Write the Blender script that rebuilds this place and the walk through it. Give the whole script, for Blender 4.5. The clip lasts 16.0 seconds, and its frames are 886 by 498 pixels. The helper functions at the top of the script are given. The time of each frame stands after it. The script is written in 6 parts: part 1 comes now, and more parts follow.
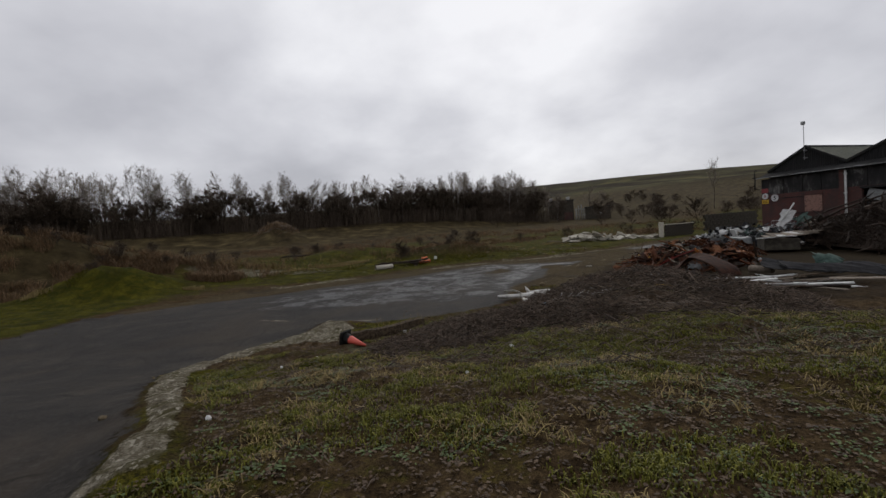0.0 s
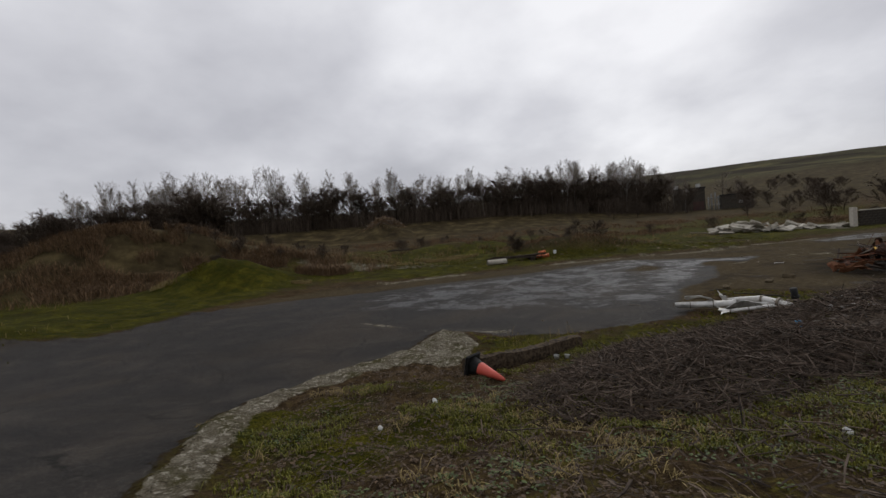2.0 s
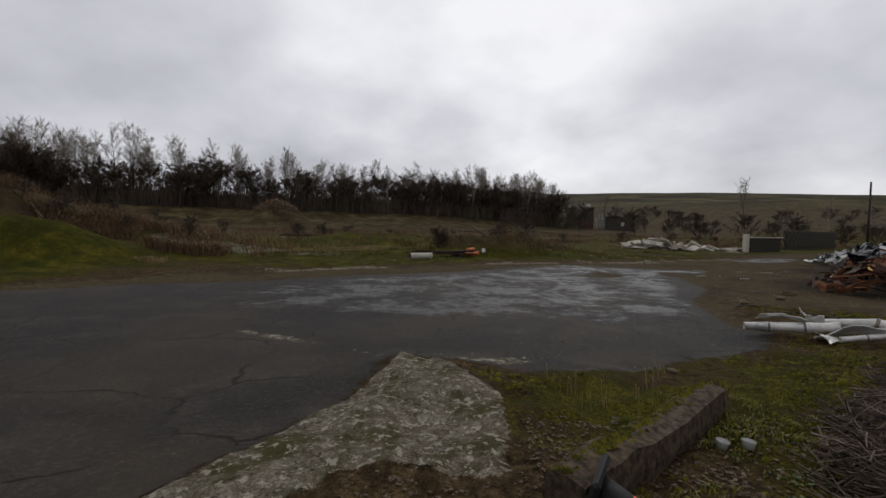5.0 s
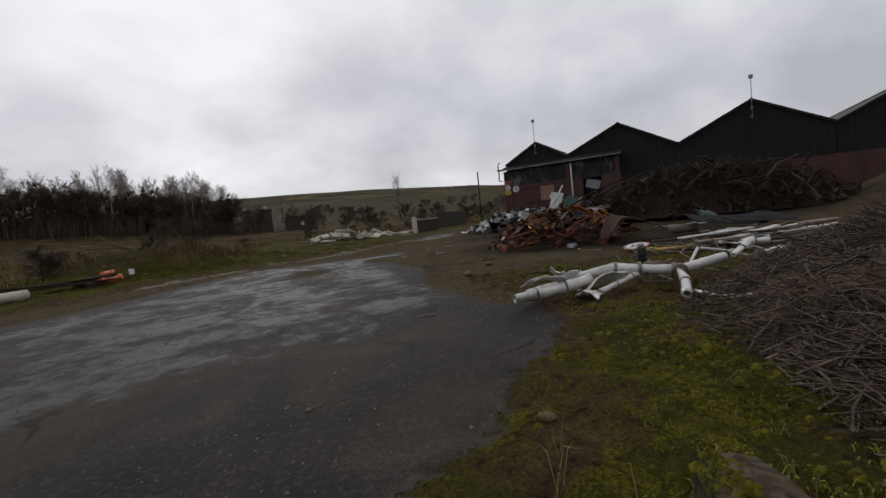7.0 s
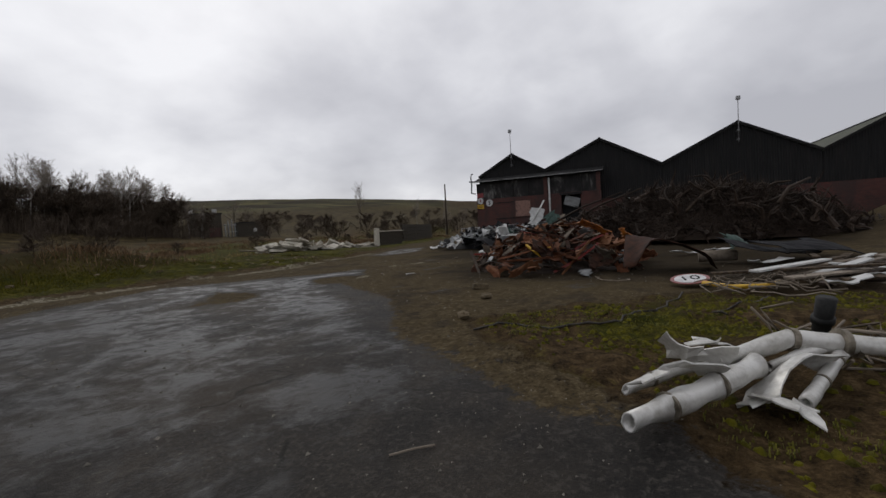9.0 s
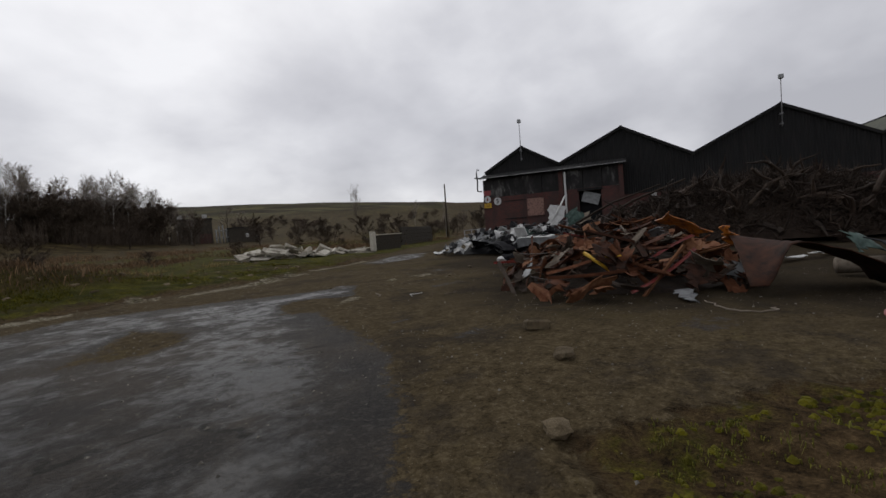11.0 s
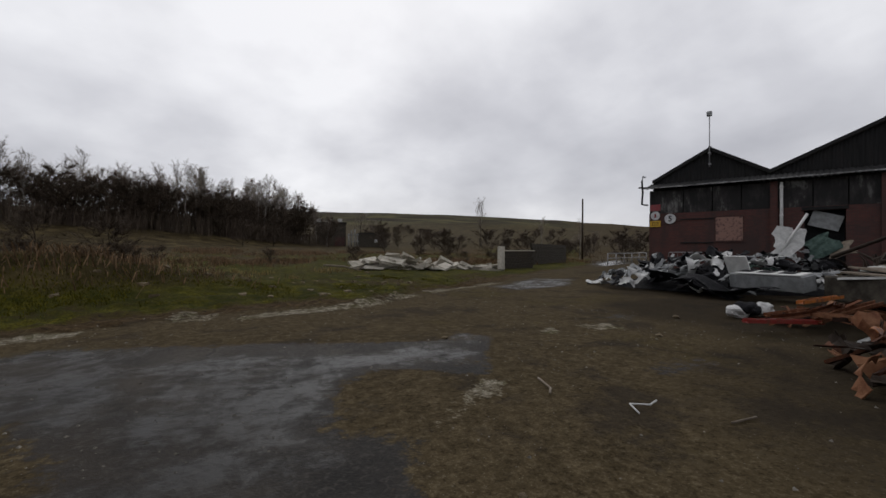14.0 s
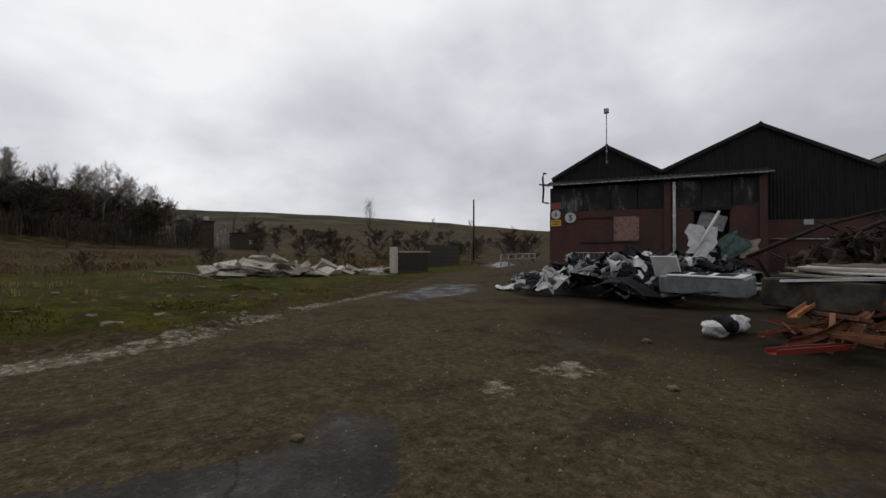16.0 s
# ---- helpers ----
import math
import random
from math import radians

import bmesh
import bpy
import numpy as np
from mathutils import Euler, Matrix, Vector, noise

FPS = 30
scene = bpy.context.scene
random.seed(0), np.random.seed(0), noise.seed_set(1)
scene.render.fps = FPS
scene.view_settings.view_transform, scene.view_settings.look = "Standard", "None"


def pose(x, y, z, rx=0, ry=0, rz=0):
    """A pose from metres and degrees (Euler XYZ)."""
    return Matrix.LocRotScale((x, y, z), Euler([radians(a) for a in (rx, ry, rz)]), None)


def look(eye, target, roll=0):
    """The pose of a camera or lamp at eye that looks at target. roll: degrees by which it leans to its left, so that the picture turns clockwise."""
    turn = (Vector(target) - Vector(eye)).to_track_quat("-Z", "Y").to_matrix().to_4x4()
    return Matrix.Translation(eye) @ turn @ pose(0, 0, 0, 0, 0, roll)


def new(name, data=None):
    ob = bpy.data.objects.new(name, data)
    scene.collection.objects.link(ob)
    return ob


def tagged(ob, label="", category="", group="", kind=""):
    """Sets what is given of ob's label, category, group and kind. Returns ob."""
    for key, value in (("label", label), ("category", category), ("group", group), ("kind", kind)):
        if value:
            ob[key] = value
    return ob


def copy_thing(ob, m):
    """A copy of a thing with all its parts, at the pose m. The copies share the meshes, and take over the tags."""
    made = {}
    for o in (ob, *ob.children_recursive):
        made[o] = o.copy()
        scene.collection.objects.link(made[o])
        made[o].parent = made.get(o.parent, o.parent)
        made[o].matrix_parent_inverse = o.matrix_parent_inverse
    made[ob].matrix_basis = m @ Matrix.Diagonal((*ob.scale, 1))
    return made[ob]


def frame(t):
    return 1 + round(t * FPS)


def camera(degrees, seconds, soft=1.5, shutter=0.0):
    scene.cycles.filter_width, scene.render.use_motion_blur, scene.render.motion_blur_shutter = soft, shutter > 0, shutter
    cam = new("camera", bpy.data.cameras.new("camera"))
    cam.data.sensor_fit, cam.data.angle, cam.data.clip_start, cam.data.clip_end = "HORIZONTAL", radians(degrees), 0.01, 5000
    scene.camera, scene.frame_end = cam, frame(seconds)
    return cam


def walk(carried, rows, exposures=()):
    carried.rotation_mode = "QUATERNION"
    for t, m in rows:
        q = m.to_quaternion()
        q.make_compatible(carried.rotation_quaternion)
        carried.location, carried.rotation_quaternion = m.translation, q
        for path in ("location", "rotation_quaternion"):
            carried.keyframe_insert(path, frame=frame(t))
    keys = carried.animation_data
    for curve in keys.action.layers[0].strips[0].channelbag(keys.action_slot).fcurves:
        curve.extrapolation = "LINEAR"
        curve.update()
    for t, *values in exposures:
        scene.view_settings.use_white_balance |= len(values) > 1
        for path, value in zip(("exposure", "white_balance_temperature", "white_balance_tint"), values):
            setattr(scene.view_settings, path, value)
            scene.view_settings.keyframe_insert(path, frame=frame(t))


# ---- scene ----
cam = camera(92.0, 16.0)
PATH = [
    (0, -0.003, 0.002, 3.016, 87.21, 4.29, -0.15),
    (0.5, -0.452, 0.865, 2.840, 88.29, 1.59, -0.87),
    (1, -0.740, 1.852, 2.778, 88.85, 4.65, 3.03),
    (1.5, -0.985, 2.884, 2.764, 91.10, -2.68, 8.35),
    (2, -1.354, 3.832, 2.722, 87.69, 4.86, 13.38),
    (2.5, -1.738, 4.735, 2.655, 91.07, -1.76, 19.57),
    (3, -2.268, 5.590, 2.501, 89.28, 3.96, 21.22),
    (5.5, -3.830, 9.835, 1.719, 87.31, 0.41, -10.73),
    (6, -3.806, 10.812, 1.608, 86.19, 2.97, -21.02),
    (6.5, -3.441, 11.761, 1.565, 88.13, 0.85, -26.05),
    (7, -2.990, 12.683, 1.478, 85.80, 5.97, -41.69),
    (7.5, -2.396, 13.538, 1.492, 88.30, 2.10, -38.89),
    (8, -1.863, 14.348, 1.490, 87.03, 3.99, -42.04),
    (8.5, -1.246, 15.072, 1.479, 87.44, 3.77, -41.82),
    (9, -0.689, 15.841, 1.434, 87.26, 3.32, -46.83),
    (11.5, 2.513, 19.731, 1.488, 87.64, 4.39, -47.07),
    (12, 3.091, 20.579, 1.475, 88.35, -0.54, -41.10),
    (12.5, 3.601, 21.404, 1.487, 87.54, 3.69, -37.60),
    (13, 4.096, 22.246, 1.504, 87.47, -0.92, -34.32),
    (13.5, 4.583, 23.085, 1.510, 87.41, 3.76, -36.18),
    (14, 5.052, 23.931, 1.511, 90.20, -0.17, -31.09),
    (14.5, 5.509, 24.773, 1.532, 88.94, 2.71, -20.41),
    (15, 6.082, 25.574, 1.493, 89.08, -0.93, -27.76),
    (15.5, 6.687, 26.360, 1.456, 87.43, 6.11, -44.78),
    (16, 7.323, 27.132, 1.469, 90.47, 0.07, -45.90),
]
EXPOSURE = -0.05
walk(cam, [(t, pose(*p)) for t, *p in PATH], [(0.0, EXPOSURE), (16.0, EXPOSURE)])

# ---------------------------------------------------------------- sky and sun
world = bpy.data.worlds.new("sky")
scene.world = world
world.use_nodes = True
wn, wl = world.node_tree.nodes, world.node_tree.links
wn.clear()


def wnode(kind, **values):
    n = wn.new(kind)
    for k, v in values.items():
        n.inputs[k].default_value = v
    return n


def wmath(op, a, b):
    n = wn.new("ShaderNodeMath")
    n.operation = op
    for k, s in enumerate((a, b)):
        if hasattr(s, "links"):
            wl.new(s, n.inputs[k])
        else:
            n.inputs[k].default_value = s
    return n.outputs[0]


SUN_AZ, SUN_EL = 18.0, 42.0
sky = wn.new("ShaderNodeTexSky")
sky.sky_type, sky.sun_disc = "NISHITA", False
sky.sun_elevation, sky.sun_rotation = radians(SUN_EL), radians(SUN_AZ)
sky_bg = wnode("ShaderNodeBackground", Strength=0.06)
wl.new(sky.outputs[0], sky_bg.inputs[0])
coord = wn.new("ShaderNodeTexCoord")
sep = wn.new("ShaderNodeSeparateXYZ")
wl.new(coord.outputs["Generated"], sep.inputs[0])
# cloud sheet: the way through each point of the sky, laid on a plane overhead
lift = wmath("ADD", wmath("MAXIMUM", sep.outputs[2], 0.0), 0.42)
flat = wn.new("ShaderNodeCombineXYZ")
wl.new(wmath("DIVIDE", sep.outputs[0], lift), flat.inputs[0])
wl.new(wmath("DIVIDE", sep.outputs[1], lift), flat.inputs[1])
big = wnode("ShaderNodeTexNoise", Scale=1.0, Detail=8.0, Roughness=0.47, Distortion=0.12)
fine = wnode("ShaderNodeTexNoise", Scale=3.4, Detail=6.0, Roughness=0.5, Distortion=0.1)
shift = wn.new("ShaderNodeVectorMath")
shift.operation = "ADD"
shift.inputs[1].default_value = (3.1, 1.4, 0.0)
wl.new(flat.outputs[0], shift.inputs[0])
wl.new(shift.outputs[0], big.inputs["Vector"])
wl.new(shift.outputs[0], fine.inputs["Vector"])
mixed = wmath("ADD", wmath("MULTIPLY", big.outputs[0], 0.72), wmath("MULTIPLY", fine.outputs[0], 0.28))
# brighter towards the veiled sun, duller low down
aim = wn.new("ShaderNodeVectorMath")
aim.operation = "DOT_PRODUCT"
aim.inputs[1].default_value = (math.sin(radians(SUN_AZ)) * math.cos(radians(SUN_EL)), math.cos(radians(SUN_AZ)) * math.cos(radians(SUN_EL)), math.sin(radians(SUN_EL)))
wl.new(coord.outputs["Generated"], aim.inputs[0])
glow = wmath("MULTIPLY", wmath("POWER", wmath("MAXIMUM", aim.outputs["Value"], 0.0), 3.0), 0.20)
ramp = wn.new("ShaderNodeValToRGB")
ramp.color_ramp.elements[0].position, ramp.color_ramp.elements[0].color = 0.34, (0.47, 0.47, 0.51, 1)
ramp.color_ramp.elements[1].position, ramp.color_ramp.elements[1].color = 0.66, (0.93, 0.93, 0.96, 1)
mid = ramp.color_ramp.elements.new(0.50)
mid.color = (0.66, 0.66, 0.70, 1)
haze = wmath("MULTIPLY", wmath("MAXIMUM", wmath("SUBTRACT", 0.24, sep.outputs[2]), 0.0), 0.50)
wl.new(wmath("SUBTRACT", wmath("SUBTRACT", wmath("ADD", mixed, glow), 0.050), haze), ramp.inputs[0])
cloud_bg = wnode("ShaderNodeBackground", Strength=1.06)
wl.new(ramp.outputs[0], cloud_bg.inputs[0])
over = wnode("ShaderNodeMixShader", Fac=0.90)
wl.new(sky_bg.outputs[0], over.inputs[1])
wl.new(cloud_bg.outputs[0], over.inputs[2])
out = wn.new("ShaderNodeOutputWorld")
wl.new(over.outputs[0], out.inputs[0])

sun_data = bpy.data.lights.new("sun", "SUN")
sun_data.energy, sun_data.angle, sun_data.color = 0.5, radians(25), (1.0, 0.97, 0.93)
sun = new("sun", sun_data)
sun.matrix_world = look((30 * math.sin(radians(SUN_AZ)), 30 * math.cos(radians(SUN_AZ)), 30), (0, 0, 30 - 30 * math.tan(radians(SUN_EL))))


# ---------------------------------------------------------------- materials
class Nodes:
    """A short way to write node materials."""

    def __init__(self, name):
        self.mat = bpy.data.materials.new(name)
        self.mat.use_nodes = True
        self.t = self.mat.node_tree
        self.t.nodes.clear()
        self.out = self.t.nodes.new("ShaderNodeOutputMaterial")
        self.bsdf = self.t.nodes.new("ShaderNodeBsdfPrincipled")
        self.t.links.new(self.bsdf.outputs[0], self.out.inputs[0])
        self.co = self.t.nodes.new("ShaderNodeTexCoord").outputs["Object"]

    def put(self, sock, v):
        if hasattr(v, "links"):
            self.t.links.new(v, sock)
        else:
            sock.default_value = v

    def noise(self, scale, detail=4.0, rough=0.55, dist=0.0, vec=None):
        n = self.t.nodes.new("ShaderNodeTexNoise")
        self.put(n.inputs["Vector"], vec or self.co)
        for k, v in (("Scale", scale), ("Detail", detail), ("Roughness", rough), ("Distortion", dist)):
            n.inputs[k].default_value = v
        return n.outputs[0]

    def voronoi(self, scale, feature="F1", output="Distance", vec=None):
        n = self.t.nodes.new("ShaderNodeTexVoronoi")
        n.feature = feature
        n.inputs["Scale"].default_value = scale
        self.put(n.inputs["Vector"], vec or self.co)
        return n.outputs[output]

    def scaled(self, x, y, z):
        n = self.t.nodes.new("ShaderNodeMapping")
        n.inputs["Scale"].default_value = (x, y, z)
        self.put(n.inputs["Vector"], self.co)
        return n.outputs[0]

    def math(self, op, a, b=0.0, clamp=False):
        n = self.t.nodes.new("ShaderNodeMath")
        n.operation, n.use_clamp = op, clamp
        self.put(n.inputs[0], a)
        self.put(n.inputs[1], b)
        return n.outputs[0]

    def step(self, v, lo, hi, a=0.0, b=1.0):
        n = self.t.nodes.new("ShaderNodeMapRange")
        n.interpolation_type = "SMOOTHSTEP"
        self.put(n.inputs["Value"], v)
        for k, x in (("From Min", lo), ("From Max", hi), ("To Min", a), ("To Max", b)):
            n.inputs[k].default_value = x
        return n.outputs[0]

    def mix(self, fac, a, b):
        n = self.t.nodes.new("ShaderNodeMix")
        n.data_type = "RGBA"
        self.put(n.inputs[0], fac)
        for sock, v in ((n.inputs[6], a), (n.inputs[7], b)):
            self.put(sock, (*v, 1) if isinstance(v, tuple) else v)
        return n.outputs[2]

    def ramp(self, fac, *stops):
        n = self.t.nodes.new("ShaderNodeValToRGB")
        e = n.color_ramp.elements
        while len(e) < len(stops):
            e.new(0.5)
        for el, (p, c) in zip(e, stops):
            el.position, el.color = p, (*c, 1)
        self.put(n.inputs[0], fac)
        return n.outputs[0]

    def attr(self, name):
        n = self.t.nodes.new("ShaderNodeAttribute")
        n.attribute_name = name
        return n.outputs["Fac"]

    def random(self):
        return self.t.nodes.new("ShaderNodeObjectInfo").outputs["Random"]

    def island(self):
        return self.t.nodes.new("ShaderNodeNewGeometry").outputs["Random Per Island"]

    def bump(self, height, strength=0.3, distance=0.02):
        n = self.t.nodes.new("ShaderNodeBump")
        n.inputs["Strength"].default_value, n.inputs["Distance"].default_value = strength, distance
        self.put(n.inputs["Height"], height)
        self.t.links.new(n.outputs[0], self.bsdf.inputs["Normal"])
        return self

    def done(self, color, rough=0.8, metal=0.0, spec=None):
        self.put(self.bsdf.inputs["Base Color"], (*color, 1) if isinstance(color, tuple) else color)
        self.put(self.bsdf.inputs["Roughness"], rough)
        self.put(self.bsdf.inputs["Metallic"], metal)
        if spec is not None:
            self.put(self.bsdf.inputs["Specular IOR Level"], spec)
        return self.mat


def plain(name, a, b, rough=0.75, scale=6.0, metal=0.0, bump=0.2, by="noise", spec=0.18):
    """Two tones mixed by grain and, per piece, by chance."""
    n = Nodes(name)
    grain = n.noise(scale, 6.0, 0.6)
    fac = n.step(grain, 0.3, 0.7)
    if by == "island":
        fac = n.math("ADD", n.math("MULTIPLY", fac, 0.4), n.math("MULTIPLY", n.island(), 0.6))
    if by == "object":
        fac = n.math("ADD", n.math("MULTIPLY", fac, 0.45), n.math("MULTIPLY", n.random(), 0.55))
    n.bump(n.noise(scale * 6, 4.0), bump, 0.01)
    return n.done(n.mix(fac, a, b), rough, metal, spec)


def ground_material():
    n = Nodes("yard ground")
    fine, med, coarse = n.noise(38.0, 5.0, 0.7), n.noise(7.0, 6.0, 0.65, 0.3), n.noise(0.9, 6.0, 0.62, 0.4)
    broad = n.noise(0.22, 5.0, 0.6, 0.6)
    grit = n.voronoi(95.0)
    stone = n.step(n.voronoi(30.0), 0.05, 0.20, 1.0, 0.0)
    pebble = n.step(n.voronoi(11.0), 0.05, 0.17, 1.0, 0.0)
    blotch = n.noise(16.0, 5.0, 0.75, 0.4)
    moss, road, dirt, slab, wet, scrub, field, heap_dark = (n.attr(k) for k in ("moss", "road", "dirt", "slab", "wet", "scrub", "field", "heap_dark"))
    # rough soil with dead leaves, moss and grass
    soil = n.ramp(n.math("ADD", n.math("MULTIPLY", med, 0.6), n.math("MULTIPLY", fine, 0.4)), (0.36, (0.010, 0.007, 0.004)), (0.5, (0.050, 0.033, 0.016)), (0.66, (0.13, 0.088, 0.044)))
    green = n.ramp(n.math("ADD", n.math("MULTIPLY", fine, 0.6), n.math("MULTIPLY", coarse, 0.4)), (0.36, (0.008, 0.008, 0.002)), (0.46, (0.034, 0.032, 0.004)), (0.56, (0.084, 0.075, 0.007)), (0.68, (0.19, 0.155, 0.026)))
    green = n.mix(n.step(blotch, 0.52, 0.38, 0.0, 0.8), green, (0.013, 0.014, 0.003))
    green = n.mix(n.step(n.noise(2.4, 6.0, 0.68), 0.46, 0.60, 0.0, 0.6), green, (0.020, 0.026, 0.004))
    blot = n.math("ADD", n.math("MULTIPLY", med, 0.6), n.math("MULTIPLY", coarse, 0.6))
    mossy = n.step(n.math("ADD", blot, n.math("SUBTRACT", moss, 0.72)), 0.42, 0.64)
    base = n.mix(mossy, soil, green)
    # moorland further out: brown scrub, and fields
    heath = n.ramp(n.noise(0.35, 6.0, 0.7), (0.3, (0.015, 0.010, 0.005)), (0.5, (0.045, 0.034, 0.016)), (0.70, (0.115, 0.088, 0.04)))
    base = n.mix(scrub, base, heath)
    grass = n.ramp(n.noise(0.02, 7.0, 0.62, 0.5), (0.38, (0.018, 0.013, 0.007)), (0.5, (0.038, 0.034, 0.014)), (0.66, (0.095, 0.082, 0.032)))
    base = n.mix(field, base, grass)
    # asphalt: worn to grit, patched and cracked
    tar = n.ramp(n.math("ADD", n.math("MULTIPLY", fine, 0.45), n.math("MULTIPLY", coarse, 0.55)), (0.32, (0.011, 0.011, 0.011)), (0.52, (0.028, 0.025, 0.022)), (0.72, (0.072, 0.061, 0.048)))
    tar = n.mix(n.math("MULTIPLY", stone, n.step(coarse, 0.42, 0.62, 0.0, 0.6)), tar, (0.14, 0.125, 0.10))
    tar = n.mix(n.step(broad, 0.46, 0.62, 0.0, 0.55), tar, (0.046, 0.036, 0.026))
    tar = n.mix(n.step(blotch, 0.50, 0.64, 0.0, 0.55), tar, (0.066, 0.060, 0.052))
    tar = n.mix(n.math("MULTIPLY", pebble, n.step(coarse, 0.5, 0.66, 0.0, 0.7)), tar, (0.15, 0.135, 0.11))
    warp = n.t.nodes.new("ShaderNodeVectorMath")
    warp.operation = "ADD"
    n.t.links.new(n.co, warp.inputs[0])
    jit = n.t.nodes.new("ShaderNodeTexNoise")
    jit.inputs["Scale"].default_value, jit.inputs["Detail"].default_value = 0.8, 5.0
    n.t.links.new(n.co, jit.inputs["Vector"])
    n.t.links.new(jit.outputs[1], warp.inputs[1])
    crack = n.step(n.voronoi(0.42, "DISTANCE_TO_EDGE", "Distance", warp.outputs[0]), 0.003, 0.014, 1.0, 0.0)
    crack = n.math("MULTIPLY", crack, n.step(coarse, 0.45, 0.58))
    tar = n.mix(n.math("MULTIPLY", crack, 0.75), tar, (0.008, 0.008, 0.006))
    edge = n.math("ADD", n.math("MULTIPLY", n.math("SUBTRACT", blot, 0.6), 1.5), n.math("MULTIPLY", n.math("SUBTRACT", fine, 0.5), 0.5))
    on_road = n.step(n.math("ADD", road, edge), 0.42, 0.58)
    base = n.mix(on_road, base, tar)
    fines = n.ramp(n.math("ADD", n.math("MULTIPLY", med, 0.55), n.math("MULTIPLY", fine, 0.45)), (0.32, (0.020, 0.015, 0.008)), (0.52, (0.062, 0.047, 0.026)), (0.72, (0.130, 0.102, 0.060)))
    fines = n.mix(n.math("MULTIPLY", stone, n.step(med, 0.4, 0.6, 0.15, 0.65)), fines, (0.22, 0.19, 0.135))
    fines = n.mix(n.step(coarse, 0.55, 0.72, 0.0, 0.6), fines, (0.017, 0.014, 0.011))
    fines = n.mix(n.step(n.math("ADD", broad, n.math("MULTIPLY", med, 0.35)), 0.74, 0.84, 0.0, 0.4), fines, (0.052, 0.042, 0.010))
    fines = n.mix(n.step(blotch, 0.52, 0.66, 0.0, 0.6), fines, (0.115, 0.092, 0.058))
    fines = n.mix(n.step(n.noise(0.55, 7.0, 0.68, 0.2), 0.52, 0.62, 0.0, 0.65), fines, (0.028, 0.023, 0.018))
    fines = n.mix(n.step(blotch, 0.46, 0.34, 0.0, 0.6), fines, (0.012, 0.009, 0.006))
    fines = n.mix(n.math("MULTIPLY", pebble, n.step(coarse, 0.48, 0.66, 0.0, 0.45)), fines, (0.20, 0.175, 0.13))
    on_dirt = n.step(n.math("ADD", dirt, edge), 0.40, 0.62)
    base = n.mix(on_dirt, base, fines)
    # ground colour goes darker around the heaps
    base = n.mix(n.step(n.math("ADD", heap_dark, edge), 0.26, 0.70, 0.0, 0.75), base, (0.020, 0.016, 0.012))
    # bare concrete
    conc = n.ramp(n.math("ADD", n.math("MULTIPLY", med, 0.5), n.math("MULTIPLY", fine, 0.5)), (0.36, (0.040, 0.033, 0.021)), (0.50, (0.125, 0.108, 0.076)), (0.66, (0.29, 0.265, 0.21)))
    conc = n.mix(n.step(n.noise(1.7, 7.0, 0.68), 0.48, 0.60, 0.0, 0.85), conc, (0.052, 0.046, 0.016))
    conc = n.mix(n.step(blotch, 0.44, 0.36, 0.0, 0.8), conc, (0.030, 0.024, 0.014))
    conc = n.mix(n.step(n.noise(11.0, 4.0, 0.7), 0.55, 0.62, 0.0, 0.6), conc, (0.42, 0.39, 0.32))
    on_slab = n.step(n.math("ADD", slab, edge), 0.55, 0.72)
    base = n.mix(on_slab, base, conc)
    mottle = n.math("ADD", n.math("MULTIPLY", n.noise(0.6, 9.0, 0.68, 0.2), 0.62), n.math("MULTIPLY", n.noise(3.4, 8.0, 0.75), 0.38))
    pool = n.step(n.math("ADD", wet, n.math("MULTIPLY", n.math("SUBTRACT", mottle, 0.5), 2.7)), 0.44, 0.78)
    pool = n.math("MULTIPLY", pool, n.math("SUBTRACT", 1.0, n.math("MULTIPLY", stone, 0.85)))
    pool = n.math("MULTIPLY", pool, n.math("SUBTRACT", 1.0, n.math("MULTIPLY", on_slab, 0.8)))
    pool = n.math("MULTIPLY", pool, n.step(n.noise(9.0, 5.0, 0.7), 0.34, 0.52, 0.55, 1.0))
    rough = n.math("SUBTRACT", 0.92, n.math("MULTIPLY", n.math("MULTIPLY", on_road, n.math("SUBTRACT", 1.0, on_dirt)), 0.30))
    rough = n.math("SUBTRACT", rough, n.math("MULTIPLY", pool, 0.33), True)
    flood = n.step(wet, 1.05, 1.35)
    rough = n.math("MAXIMUM", n.math("SUBTRACT", rough, n.math("MULTIPLY", flood, 0.35)), 0.10)
    base = n.mix(n.math("MULTIPLY", pool, 0.6), base, (0.010, 0.010, 0.010))
    lumps = n.math("ADD", n.math("MULTIPLY", fine, 0.6), n.math("MULTIPLY", grit, 0.4))
    rise = n.math("MULTIPLY", lumps, n.math("SUBTRACT", 1.0, n.math("MULTIPLY", pool, 0.80)))
    rise = n.math("MULTIPLY", rise, n.math("SUBTRACT", 1.0, n.math("MULTIPLY", on_road, 0.72)))
    n.bump(rise, 0.9, 0.03)
    return n.done(base, rough, 0.0, n.math("ADD", n.math("ADD", n.math("SUBTRACT", 0.04, n.math("MULTIPLY", on_dirt, 0.025)), n.math("MULTIPLY", flood, 0.6)), n.math("MULTIPLY", pool, 0.04)))


